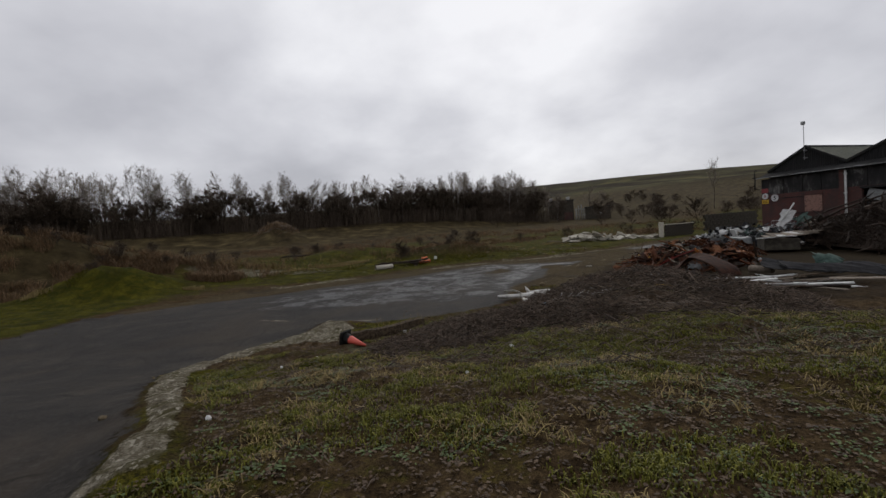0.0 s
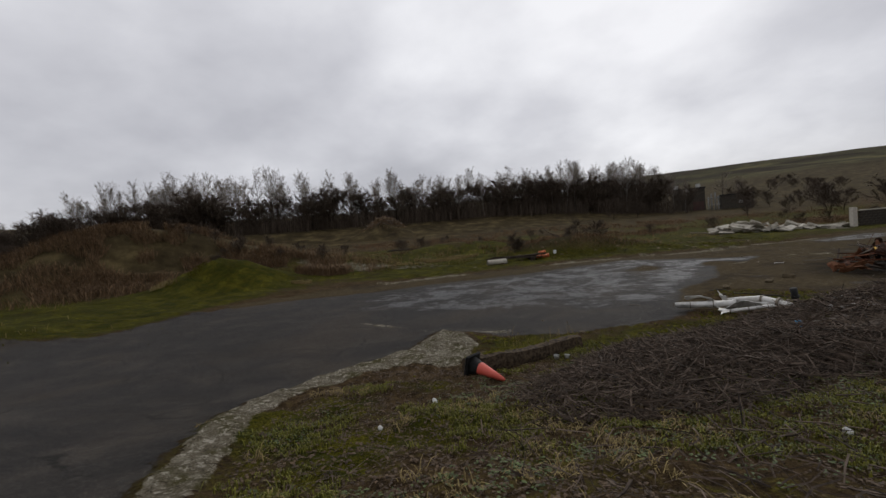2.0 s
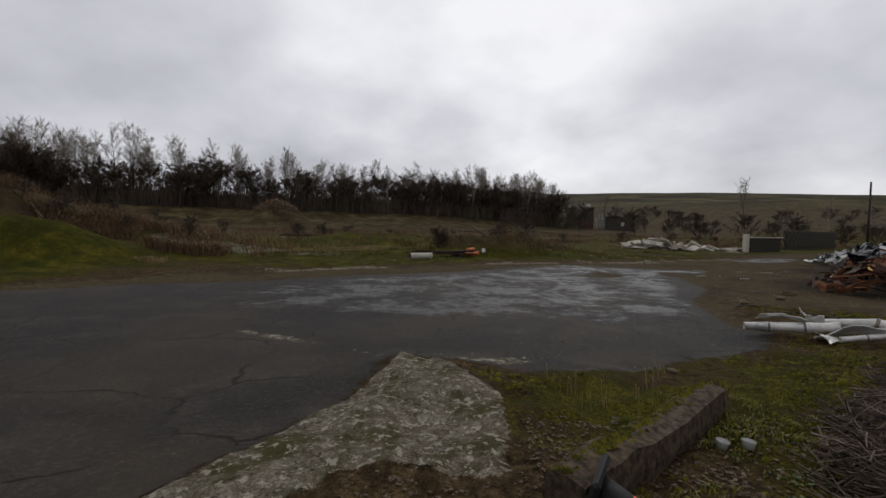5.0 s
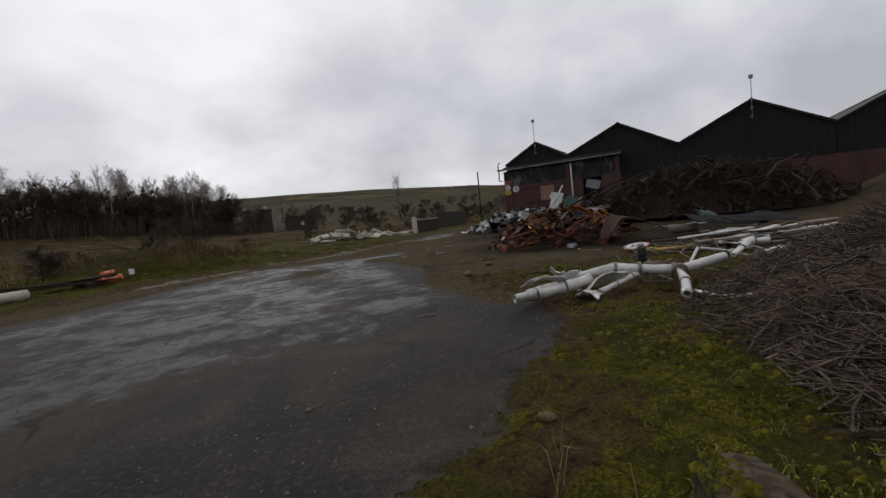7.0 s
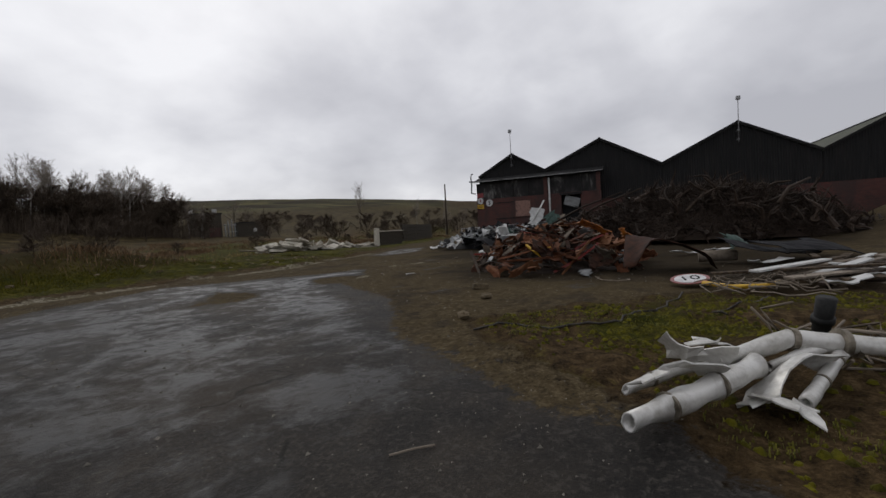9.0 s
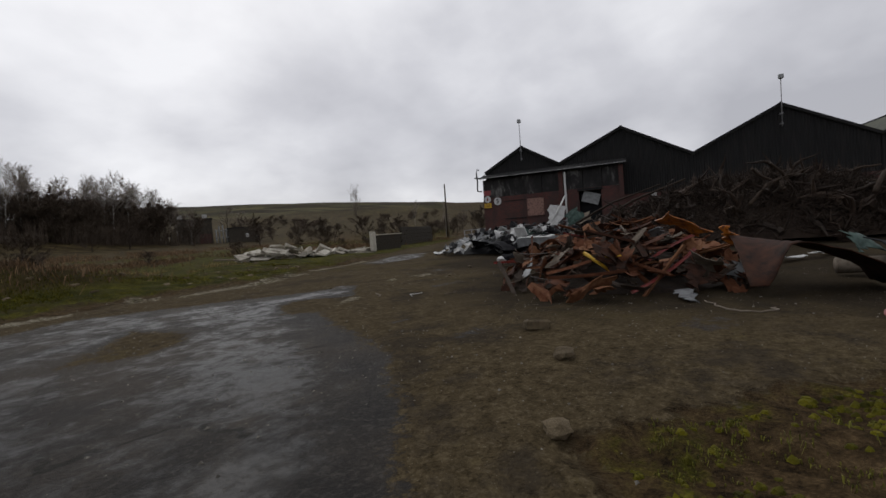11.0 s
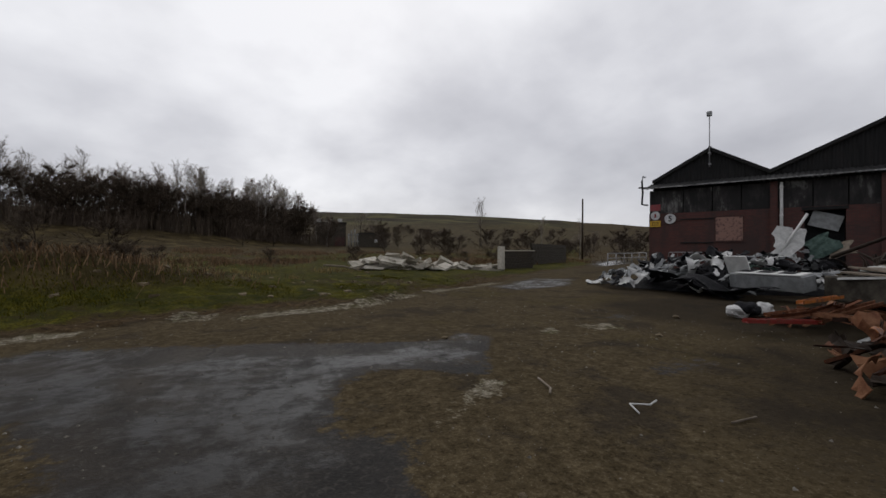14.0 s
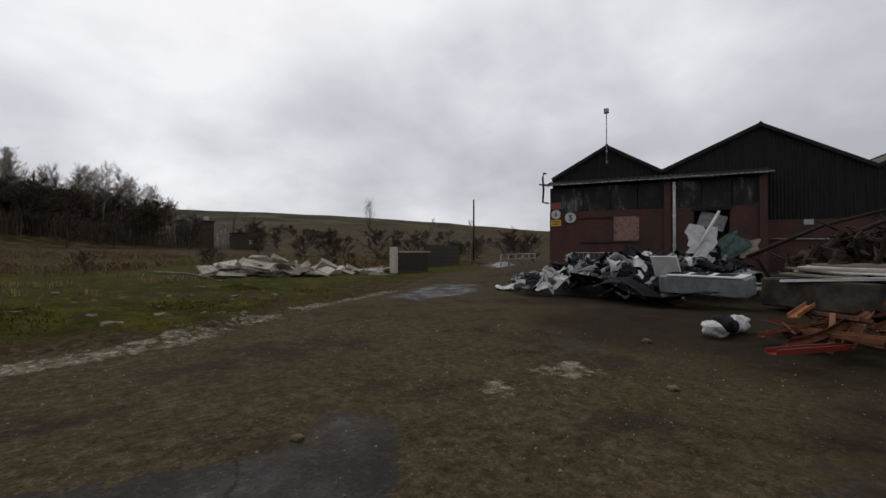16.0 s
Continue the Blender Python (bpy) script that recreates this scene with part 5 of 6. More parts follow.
def curved_plate():
    """The big curved rusty tank plate that leans on the heap: it arches from the ground up, its near corner bent down."""
    verts, faces, n, m = [], [], 16, 8
    across, back = Vector((0.3, -0.954, 0)), Vector((0.954, 0.3, 0))
    for lay in (0, 1):
        for j in range(m + 1):
            v = j / m
            for i in range(n + 1):
                u = i / n
                z = 0.92 * math.sqrt(max(1 - u ** 1.7, 0)) + 0.03
                fold = float(smooth(u, 0.36, 0.10)) * (1 - v) ** 1.5
                z = z * (1 - 0.82 * fold) * (1 - 0.25 * v * u) + 0.012 * math.sin(i * 1.9 + j * 2.3)
                p = Vector((10.85, 20.15, 0)) + across * 2.15 * u + back * (1.5 * v - 0.35 * fold + 0.25 * u * (1 - v))
                verts.append((p.x, p.y, z + (0 if lay == 0 else -0.02)))
    k = (n + 1) * (m + 1)
    for j in range(m):
        for i in range(n):
            o = j * (n + 1) + i
            faces += [(o, o + 1, o + n + 2, o + n + 1), (k + o, k + o + n + 1, k + o + n + 2, k + o + 1)]
    rim = list(range(n + 1)) + [j * (n + 1) + n for j in range(1, m + 1)] + [m * (n + 1) + i for i in range(n - 1, -1, -1)] + [j * (n + 1) for j in range(m - 1, 0, -1)]
    faces += [(a, a + k, b + k, b) for a, b in zip(rim, rim[1:] + rim[:1])]
    ob = part("tank_plate", raw("tank_plate", verts, faces, M_RUST, True), None)
    tagged(ob, "large curved rusty tank plate beside the scrap heap", "metal plate")


curved_plate()


def root_heap():
    o = thing("root_heap", "tall dark heap of wet stumps, roots and logs", "wood heap")
    r = random.Random(77)
    lump_core("packed_core", 26.4, 21.8, 7.0, 3.4, 2.5, -84, M_ROOT, o, 4, 0.3)
    meshes = [raw("root", *gnarl(r, r.uniform(0.8, 1.7), r.uniform(0.09, 0.23), r.randrange(6, 12)), M_ROOT) for _ in range(9)]
    logs = [raw("log", *gnarl(r, r.uniform(1.8, 3.2), r.uniform(0.06, 0.11), r.randrange(1, 4)), M_BARK) for _ in range(4)]
    kinds = [("root", m, 3) for m in meshes] + [("log", m, 1) for m in logs]
    pile(o, kinds, 265, 26.3, 21.8, 7.2, 3.8, 2.35, -84, 21, 0.3, 34, 0, 2.2)
    pile(o, kinds, 30, 24.6, 27.2, 2.2, 1.8, 1.5, -50, 22, 0.3, 30)
    V, Fc = [], []
    for k in range(20000):
        w, q = r.uniform(0, 6.283), math.sqrt(r.random())
        a, b = 6.9 * q * math.cos(w), 3.8 * q * math.sin(w)
        c, s = math.cos(radians(-84)), math.sin(radians(-84))
        p = Vector((26.3 + a * c - b * s, 21.8 + a * s + b * c, 0.4 + 2.45 * (1 - q ** 2.2)))
        d = Vector((r.gauss(0, 1), r.gauss(0, 1), r.gauss(0.4, 0.7))).normalized() * r.uniform(0.2, 0.95)
        sd = d.cross(Vector((r.gauss(0, 1), r.gauss(0, 1), 0.3))).normalized() * r.uniform(0.006, 0.020)
        o_ = len(V)
        V += [p - sd, p + sd, p + d]
        Fc.append((o_, o_ + 1, o_ + 2))
    rootlets = part("root_fibre", raw("root_fibre", V, Fc, M_ROOT), None, o)
    rootlets["kind"] = "stuff"
    for a, b, rad in (((24.6, 29.8, 1.3), (25.6, 25.6, 3.0), 0.09), ((24.2, 28.6, 1.2), (25.4, 24.4, 3.1), 0.11), ((23.5, 18.0, 1.7), (25.4, 17.0, 2.8), 0.12), ((23.2, 21.6, 1.6), (25.2, 20.2, 2.9), 0.10)):
        mid_ = (Vector(a) + Vector(b)) / 2 + Vector((0.1, 0.2, 0.15))
        rod("log", [a, mid_, b], [rad * 0.75, rad * 0.62, rad * 0.4], M_BARK, o, 7, "long stripped log")


root_heap()


def grey_heap():
    o = thing("scrap_heap", "heap of grey sheet metal, white panels and black sheeting", "scrap heap")
    r = random.Random(55)
    lump_core("packed_core", 23.6, 33.0, 3.9, 2.6, 0.95, -60, M_PLASTIC, o, 2, 0.15)
    sheet = lambda mt: raw("sheet", *crumpled(r, r.uniform(0.2, 0.45), r.uniform(0.5, 1.1), 0.012, 0.9, 1.0, 0.09), mt)
    kinds = [("sheet", sheet(M_GREYMETAL), 3) for _ in range(4)] + [("sheet", sheet(M_PLASTIC), 4) for _ in range(4)] + [("sheet", sheet(M_WHITE), 2) for _ in range(3)] + [("panel", sheet(M_TEAL), 1)]
    kinds += [("bar", raw("bar", *profile(r, "bar", r.uniform(0.9, 1.6), 0.07, 0.2), mt), 1) for mt in (M_GREYMETAL, M_WHITE, M_PLANK)]
    pile(o, kinds, 240, 23.6, 33.0, 4.7, 2.9, 1.15, -60, 6, 0.15, 22)
    pile(o, kinds, 40, 25.6, 31.2, 1.8, 1.6, 1.55, -60, 16, 0.25, 22)
    # standing white and pale green sheets on top
    for x, y, z, w, h, mt, rx, ry, rz in ((25.1, 31.4, 1.95, 0.55, 1.3, M_WHITE, 62, 12, -62), (25.0, 31.0, 1.85, 0.5, 1.4, M_WHITE, 58, 24, -70), (25.6, 30.4, 1.75, 0.9, 0.8, M_TEAL, 60, -30, -55), (25.8, 29.9, 1.6, 0.7, 0.7, M_PLANK, 45, -20, -75)):
        part("panel", raw("panel", *crumpled(r, w, h, 0.02, 0.25, 0.3), mt), None, o, "", pose(x, y, z, rx, ry, rz))
    rod("bar", [(24.7, 31.3, 1.5), (25.3, 30.7, 2.95)], 0.05, M_WHITE, o, 6, "pale leaning bar")
    # black sheeting laid along the front
    for x, y, ln, rz in ((20.9, 32.8, 2.6, 12), (20.2, 31.0, 2.4, -4), (20.4, 31.9, 2.2, 5)):
        part("sheeting", raw("sheeting", *crumpled(r, 0.8, ln, 0.02, 0.45, 0.6, 0.1, 5, 9), M_PLASTIC), None, o, "crumpled black sheeting", pose(x, y, 0.33, 8, 12, rz))
    # a dented metal cabinet with an open frame
    cab = part("cabinet", mesh_of((lambda q: box(q, -0.3, 0.3, -1.15, 1.15, 0, 0.5, None, 0.03))(bmesh.new()), "cabinet", M_GREYMETAL), None, o, "dented grey metal cabinet", pose(21.0, 30.2, 0.32, 0, -8, -14))
    bm = bmesh.new()
    box(bm, -0.32, 0.22, -1.1, 0.9, 0.0, 0.045, None, 0.01)
    lid = part("panel", bm, M_WHITE, cab, "white cabinet top", pose(0.0, 0.0, 0.503))
    # near-black plates on the lid stand in for shade inside the frame
    for y0 in (-0.85, -0.2, 0.45):
        bm = bmesh.new()
        box(bm, -0.2, 0.12, y0, y0 + 0.45, 0, 0.012)
        part("opening", bm, M_INSIDE_DARK, cab, "", pose(0, 0, 0.552))
    bm = bmesh.new()
    box(bm, -0.03, 0.03, -0.42, 0.42, -0.33, 0.33, None, 0.01)
    part("panel", bm, M_WHITE, o, "square white panel", pose(21.3, 31.3, 1.05, 0, -24, -16))


grey_heap()


def rubble():
    o = thing("rubble_heap", "heap of broken pale concrete slabs", "rubble heap")
    r = random.Random(3)
    meshes = []
    for k in range(7):
        bm = bmesh.new()
        box(bm, -r.uniform(0.3, 0.9), r.uniform(0.3, 0.9), -r.uniform(0.2, 0.6), r.uniform(0.2, 0.6), -0.09, 0.09, None, 0.0, 0.1, r)
        meshes.append(mesh_of(bm, "slab", M_CONC))
    for k in range(110):
        f = r.random() ** 1.3
        x, y = 15.4 + 9.6 * f + r.gauss(0, 0.5), 50.2 - 0.6 * f + r.gauss(0, 0.7)
        z = h_at(x, y) + max(0, (0.55 - 0.6 * f)) * r.random() + 0.06
        s = r.uniform(0.5, 1.15)
        part("slab", meshes[k % 7], None, o, "", pose(x, y, z, r.gauss(0, 16), r.gauss(0, 16), r.uniform(0, 360)) @ Matrix.Diagonal((s, s, s, 1)))
    bm = bmesh.new()
    box(bm, -2.6, 2.6, -0.7, 0.7, -0.1, 0.12, None, 0.03, 0.05, r)
    part("slab", bm, M_CONC, o, "long flat concrete slab", pose(22.3, 50.6, h_at(22.3, 50.6) + 0.12, 2, 1, 4))
    for k in range(5):
        part("slab", meshes[k], None, o, "", pose(15.6 + k * 0.75, 49.9 + r.gauss(0, 0.3), h_at(16, 50) + 0.55, r.gauss(0, 25), r.gauss(0, 25), r.uniform(0, 360)))


rubble()


def ducts():
    """Torn galvanised ducts, each a thing of its own, lying across one another."""
    r = random.Random(14)

    def duct(points, rad, label, crush=0.12, flanges=(), sides=14, wall=0.02):
        o = thing("duct", label, "duct", None, "scrapped ducts")
        pts = [Vector((x, y, z * 0.82)) for x, y, z in points]
        fine = []
        for a, b in zip(pts, pts[1:]):
            for k in range(4):
                fine.append(a.lerp(b, k / 4))
        fine.append(pts[-1])
        rad = rad * 0.54
        v, f = tube_data(fine, [rad] * len(fine), sides, False)
        v2, f2 = tube_data(fine, [rad - wall] * len(fine), sides, False)
        for i, q in enumerate(v):
            c = fine[i // sides]
            k = 1 + 1.4 * crush * math.sin(i * 0.9 + i // sides * 2.1) * r.uniform(0.2, 1.0)
            if i // sides < 3:
                k *= 1 - 0.16 * (3 - i // sides) * (0.5 + 0.5 * math.sin(i % sides * 0.9))
            v[i] = c + (q - c) * k
            v2[i] = c + (v2[i] - c) * k
        n = len(v)
        faces = f + [tuple(n + j for j in reversed(q)) for q in f2]
        last = (len(fine) - 1) * sides
        for k in range(sides):
            k2 = (k + 1) % sides
            faces += [(k, n + k, n + k2, k2), (last + k, last + k2, n + last + k2, n + last + k)]
        part("tube", raw("tube", v + v2, faces, M_GALV, True), None, o)
        for at_, mult in flanges or ((0.34, 1.12), (0.68, 1.12)):
            i = min(int(at_ * (len(fine) - 1)), len(fine) - 2)
            c, d = fine[i], (fine[i + 1] - fine[i]).normalized()
            v3, f3 = tube_data([c, c + d * (0.05 if flanges else 0.022)], [rad * mult] * 2, 18)
            part("flange" if flanges else "band", raw("flange", v3, f3, M_FLANGE), None, o, "stained steel flange" if flanges else "stained clamp band")
        return o

    duct([(2.02, 16.86, 0.16), (2.7, 16.6, 0.20), (3.35, 16.35, 0.28)], 0.16, "long torn pale duct with a crushed end", 0.22)
    duct([(2.62, 17.1, 0.12), (3.15, 16.9, 0.17), (3.7, 16.55, 0.25)], 0.10, "narrow pale duct bent at its end", 0.1)
    duct([(3.2, 16.6, 0.30), (3.85, 16.2, 0.42), (4.15, 15.8, 0.34), (4.3, 15.3, 0.32), (5.2, 14.95, 0.42)], 0.145, "main pale duct with stained flanges", 0.06, ((0.48, 1.55), (0.74, 1.5), (0.3, 1.18)))
    duct([(3.55, 16.3, 0.2), (4.0, 16.0, 0.32), (4.2, 15.75, 0.3)], 0.10, "short pale duct under the main one", 0.06, ((0.9, 1.5),))
    duct([(4.25, 15.3, 0.32), (3.75, 15.05, 0.22), (3.2, 14.85, 0.12)], 0.125, "pale branch duct hanging from the flange", 0.1, ((0.1, 1.7), (0.55, 1.2)))
    duct([(4.15, 15.85, 0.3), (3.6, 15.95, 0.2), (3.1, 16.05, 0.1)], 0.09, "small pale duct stub", 0.12)
    duct([(3.6, 15.0, 0.1), (3.35, 14.45, 0.08), (3.5, 14.1, 0.1)], 0.065, "thin pale duct on the moss", 0.1, (), 9)
    duct([(5.2, 14.8, 0.45), (5.9, 14.75, 0.62), (6.1, 14.5, 0.62)], 0.11, "upturned pale duct elbow", 0.1, (), 10)
    duct([(4.6, 15.3, 0.3), (5.1, 15.3, 0.62), (5.5, 15.0, 0.5), (5.7, 14.6, 0.3)], 0.045, "thin bent pale tube", 0.05, (), 8)
    for k, (x, y, z, w, ln, rx, ry, rz) in enumerate(((3.35, 16.15, 0.17, 0.26, 0.95, -10, 30, 52), (5.55, 14.25, 0.3, 0.3, 0.75, 30, 40, 20), (3.2, 16.75, 0.3, 0.2, 0.5, 20, 60, 10), (2.6, 16.75, 0.33, 0.22, 0.7, 5, 30, 60), (3.75, 16.75, 0.25, 0.25, 0.4, 30, 30, 90), (2.95, 16.15, 0.1, 0.2, 0.35, 10, 10, 0))):
        ob = part("duct_scrap", raw("duct_scrap", *crumpled(r, w, ln, 0.012, 0.9, 0.7), M_GALV), None)
        ob.matrix_world = pose(x, y, z, rx, ry, rz)
        tagged(ob, "torn curl of pale duct sheet", "sheet metal", "duct scraps")
    pot = thing("pipe_stub", "dark ribbed pipe stub leaning on the ducts", "pipe", pose(4.5, 16.0, 0.40, 8, -14, 0) @ Matrix.Diagonal((0.6, 0.6, 0.62, 1)))
    v, f = tube_data([(0, 0, -0.35), (0, 0, 0.35)], [0.11, 0.13], 14)
    part("body", raw("body", v, f, M_BLACKRUB, True), None, pot, "dark body")
    v, f = tube_data([(0, 0, -0.05), (0, 0, 0.05)], [0.15, 0.15], 14)
    part("collar", raw("collar", v, f, M_BLACKRUB, True), None, pot)
    r2 = random.Random(8)
    wad = thing("wire_tangle", "tangle of pale wire and small tubes", "wire")
    for k in range(14):
        a = Vector((4.9 + r2.gauss(0, 0.25), 15.6 + r2.gauss(0, 0.25), 0.15))
        pts = [a]
        for _ in range(6):
            pts.append(pts[-1] + Vector((r2.gauss(0, 0.16), r2.gauss(0, 0.16), r2.gauss(0.0, 0.08))))
            pts[-1].z = max(pts[-1].z, 0.04)
        rod("wire", pts, 0.014, M_PLANK, wad, 5)


ducts()


def cable(name, label, pts, rad, material, seed=0, sag=0.05):
    r = random.Random(seed)
    fine = []
    for a, b in zip(pts, pts[1:]):
        for k in range(6):
            p = Vector((*a, 0)).lerp(Vector((*b, 0)), k / 6)
            p.x, p.y = p.x + r.gauss(0, sag), p.y + r.gauss(0, sag)
            p.z = h_at(p.x, p.y) + rad * 0.8
            fine.append(p)
    ob = rod(name, fine, rad, material, None, 6)
    return tagged(ob, label, name.replace("_", " "))


cable("cable", "long dark cable trailing over the yard", [(3.74, 19.52), (4.14, 19.22), (4.17, 18.59), (4.96, 18.18), (6.16, 18.22), (6.58, 18.03), (8.36, 18.06)], 0.016, M_CABLE, 1, 0.03)
cable("cable", "short dark cable loop on the yard", [(8.42, 16.78), (7.46, 16.86), (6.81, 17.21), (6.48, 17.26), (6.06, 17.03)], 0.014, M_CABLE, 2, 0.03)
cable("cable", "pale wire curled beside the scrap heap", [(10.2, 20.6), (9.6, 20.3), (9.5, 19.8), (10.1, 19.6)], 0.012, M_PLANK, 3, 0.04)


def sign_ten():
    s = thing("speed_sign", "round white and red sign with a black 10 lying flat", "sign", pose(9.2, 18.2, 0.10, 8, -6, -62))
    def disc(rad, z, h):
        bm = bmesh.new()
        bmesh.ops.create_cone(bm, cap_ends=True, segments=36, radius1=rad, radius2=rad, depth=h)
        bmesh.ops.translate(bm, vec=(0, 0, z), verts=bm.verts)
        return bm
    part("rim", disc(0.36, 0, 0.012), painted("dull red rim", (0.22, 0.05, 0.045), (0.16, 0.07, 0.06), 0.5), s, "dull red rim")
    part("plate", disc(0.29, 0.006, 0.012), M_SIGNWHITE, s)
    cu = bpy.data.curves.new("lettering", "FONT")
    cu.body, cu.size, cu.align_x, cu.align_y, cu.extrude = "10", 0.40, "CENTER", "CENTER", 0.003
    cu.materials.append(M_BLACKRUB)
    t = new("lettering", cu)
    t.parent = s
    t.matrix_local = pose(0, 0, 0.016)
    p = thing("sign_post", "faded yellow post lying on the ground", "post")
    rod("tube", [(8.95, 17.9, 0.06), (8.5, 17.35, 0.07), (8.9, 16.9, 0.06), (9.3, 16.75, 0.08)], 0.045, M_YELLOW, p, 8)


sign_ten()


def planks():
    r = random.Random(29)
    for k in range(26):
        x, y = 11.2 + r.uniform(-1.6, 3.6), 15.6 + r.uniform(-1.1, 1.1)
        bm = bmesh.new()
        ln = r.uniform(1.2, 3.4)
        box(bm, -ln / 2, ln / 2, -r.uniform(0.05, 0.13), 0.08, -0.02, 0.025, None, 0.006)
        ob = part("plank", bm, (M_PLANK, M_SLEEPER, M_BARK, M_WHITE)[k % 4])
        ob.matrix_world = pose(x, y, h_at(x, y) + 0.06 + 0.03 * (k % 6), r.gauss(0, 4), r.gauss(0, 3), -28 + r.gauss(0, 16))
        tagged(ob, ("grey weathered plank on the ground", "brown weathered plank on the ground", "dark wet plank on the ground", "white painted board on the ground")[k % 4], "plank", "loose planks")
    for x, y, rz, mt, lb in ((13.4, 17.3, 60, M_WHITE, "white torn board by the heap"), (9.6, 15.7, 62, M_WHITE, "white crumpled sheet by the ducts"), (16.5, 20.0, 62, M_WHITE, "white broken panel by the roots"), (7.2, 14.9, 66, M_GALV, "long pale crumpled gutter"), (17.8, 19.3, 75, M_WHITE, "small white broken panel")):
        ob = part("board", raw("board", *crumpled(r, 0.22, 1.3, 0.02, 0.3, 0.3), mt), None)
        ob.matrix_world = pose(x, y, h_at(x, y) + 0.15, 3, 5, rz)
        tagged(ob, lb, "board")
    ob = part("tarpaulin", raw("tarpaulin", *crumpled(r, 0.5, 1.0, 0.015, 0.6, 0.6, 0.12, 6, 9), M_TEAL, True), None)
    ob.matrix_world = pose(16.6, 18.5, 0.42, 14, -16, 60)
    tagged(ob, "crumpled dark green sheet before the roots", "sheet")
    for x, y, rz, ln in ((15.2, 16.6, 62, 3.2), (14.6, 17.4, 55, 2.6)):
        ob = part("sheeting", raw("sheeting", *crumpled(r, 0.9, ln, 0.02, 0.3, 0.4, 0.12, 5, 9), M_PLASTIC), None)
        ob.matrix_world = pose(x, y, 0.36, 6, -10, rz)
        tagged(ob, "crumpled black sheeting on the ground", "sheet")
    lg = thing("log", "short brown log on the ground", "log")
    rod("trunk", [(13.6, 19.0, 0.18), (13.9, 18.1, 0.2)], [0.17, 0.15], M_PLANK, lg, 10)
    wire = thing("wire_tangle", "loose tangle of pale wire and rods", "wire")
    for k in range(20):
        p = Vector((9.4 + r.gauss(0, 0.7), 17.3 + r.gauss(0, 0.35), 0.05))
        pts = [p]
        w = r.uniform(0, 6)
        for _ in range(7):
            w += r.gauss(0, 0.7)
            pts.append(pts[-1] + Vector((math.cos(w) * 0.22, math.sin(w) * 0.22, 0)))
            pts[-1].z = 0.05 + abs(r.gauss(0.03, 0.08))
        rod("wire", pts, 0.012, M_PLANK, wire, 5)


planks()


def red_frames():
    r = random.Random(63)
    specs = (([(14.2, 28.0), (15.6, 27.3)], 0.16, M_RED), ([(15.4, 27.3), (18.0, 27.1)], 0.45, M_RUST), ([(18.2, 27.7), (15.9, 27.0)], 0.55, M_RUST), ([(15.8, 28.3), (17.0, 27.2)], 0.35, M_RUST), ([(15.0, 26.9), (16.4, 26.2)], 0.3, M_RUST), ([(16.6, 28.0), (18.6, 27.9)], 0.62, M_AMBER), ([(16.2, 27.7), (15.1, 26.5)], 0.4, M_RUST))
    for (a, b), z, mt in specs:
        ln = math.hypot(b[0] - a[0], b[1] - a[1])
        ob = part("steel_frame", raw("steel_frame", *profile(r, "channel", ln, 0.15, 0.03), mt), None)
        ob.matrix_world = pose((a[0] + b[0]) / 2, (a[1] + b[1]) / 2, 0.06 + 0.5 * z, r.gauss(0, 4), r.gauss(0, 10), math.degrees(math.atan2(b[1] - a[1], b[0] - a[0])) - 90)
        tagged(ob, "rusty red painted steel channel in a heap", "steel beam", "steel beams")
    o = thing("scrap_heap", "low heap of rusty red steel scrap", "scrap heap")
    kinds = [("sheet", SHEETS[k], 1) for k in range(5)] + [("beam", BEAMS[k], 2) for k in range(4)]
    pile(o, kinds, 46, 17.2, 25.4, 2.2, 1.3, 0.75, 30, 17, 0, 22)
    pile(o, kinds, 22, 16.8, 27.4, 1.5, 0.6, 0.22, -10, 18, 0, 12)
    # stack of mossy flat sheets
    st = thing("sheet_stack", "stack of mossy flat boards over a steel box", "stack")
    for k in range(9):
        bm = bmesh.new()
        box(bm, -1.1, 1.1, -0.45, 0.45, 0, 0.05, None, 0.008, 0.02, r)
        part("board", bm, M_PLANK if k % 3 else M_WHITE, st, "", pose(20.9 + 0.28 * k, 27.4 - 0.05 * k + r.gauss(0, 0.06), 0.82 + 0.035 * k, r.gauss(0, 2), r.gauss(0, 3), 62 + r.gauss(0, 5)))
    bm = bmesh.new()
    box(bm, -1.3, 1.2, -0.9, 0.9, 0, 0.72, None, 0.04)
    part("steel_box", bm, M_GREYBLOCK, st, "grey-green steel box", pose(21.5, 27.5, 0.08, 0, 0, 62))
    bag = thing("sack", "torn black and white plastic sack on the ground", "sack", pose(16.2, 28.95, 0.0, 0, 0, -20) @ Matrix.Diagonal((0.7, 0.7, 0.8, 1)))
    for k, (x, y, mt) in enumerate(((0, 0, M_WHITE), (0.55, 0.1, M_PLASTIC), (1.05, 0.1, M_WHITE), (0.15, -0.05, M_PLASTIC))):
        bm = bmesh.new()
        bmesh.ops.create_icosphere(bm, subdivisions=3, radius=0.33)
        for v in bm.verts:
            n = noise.noise(v.co * 5 + Vector((k * 3, 0, 0)))
            v.co = Vector((v.co.x * 1.25, v.co.y * 0.8, v.co.z * 0.62)) * (1 + 0.35 * n)
        part("fold", bm, mt, bag, "", pose(x, y, 0.16 + (0.06 if k == 3 else 0)), False)


red_frames()


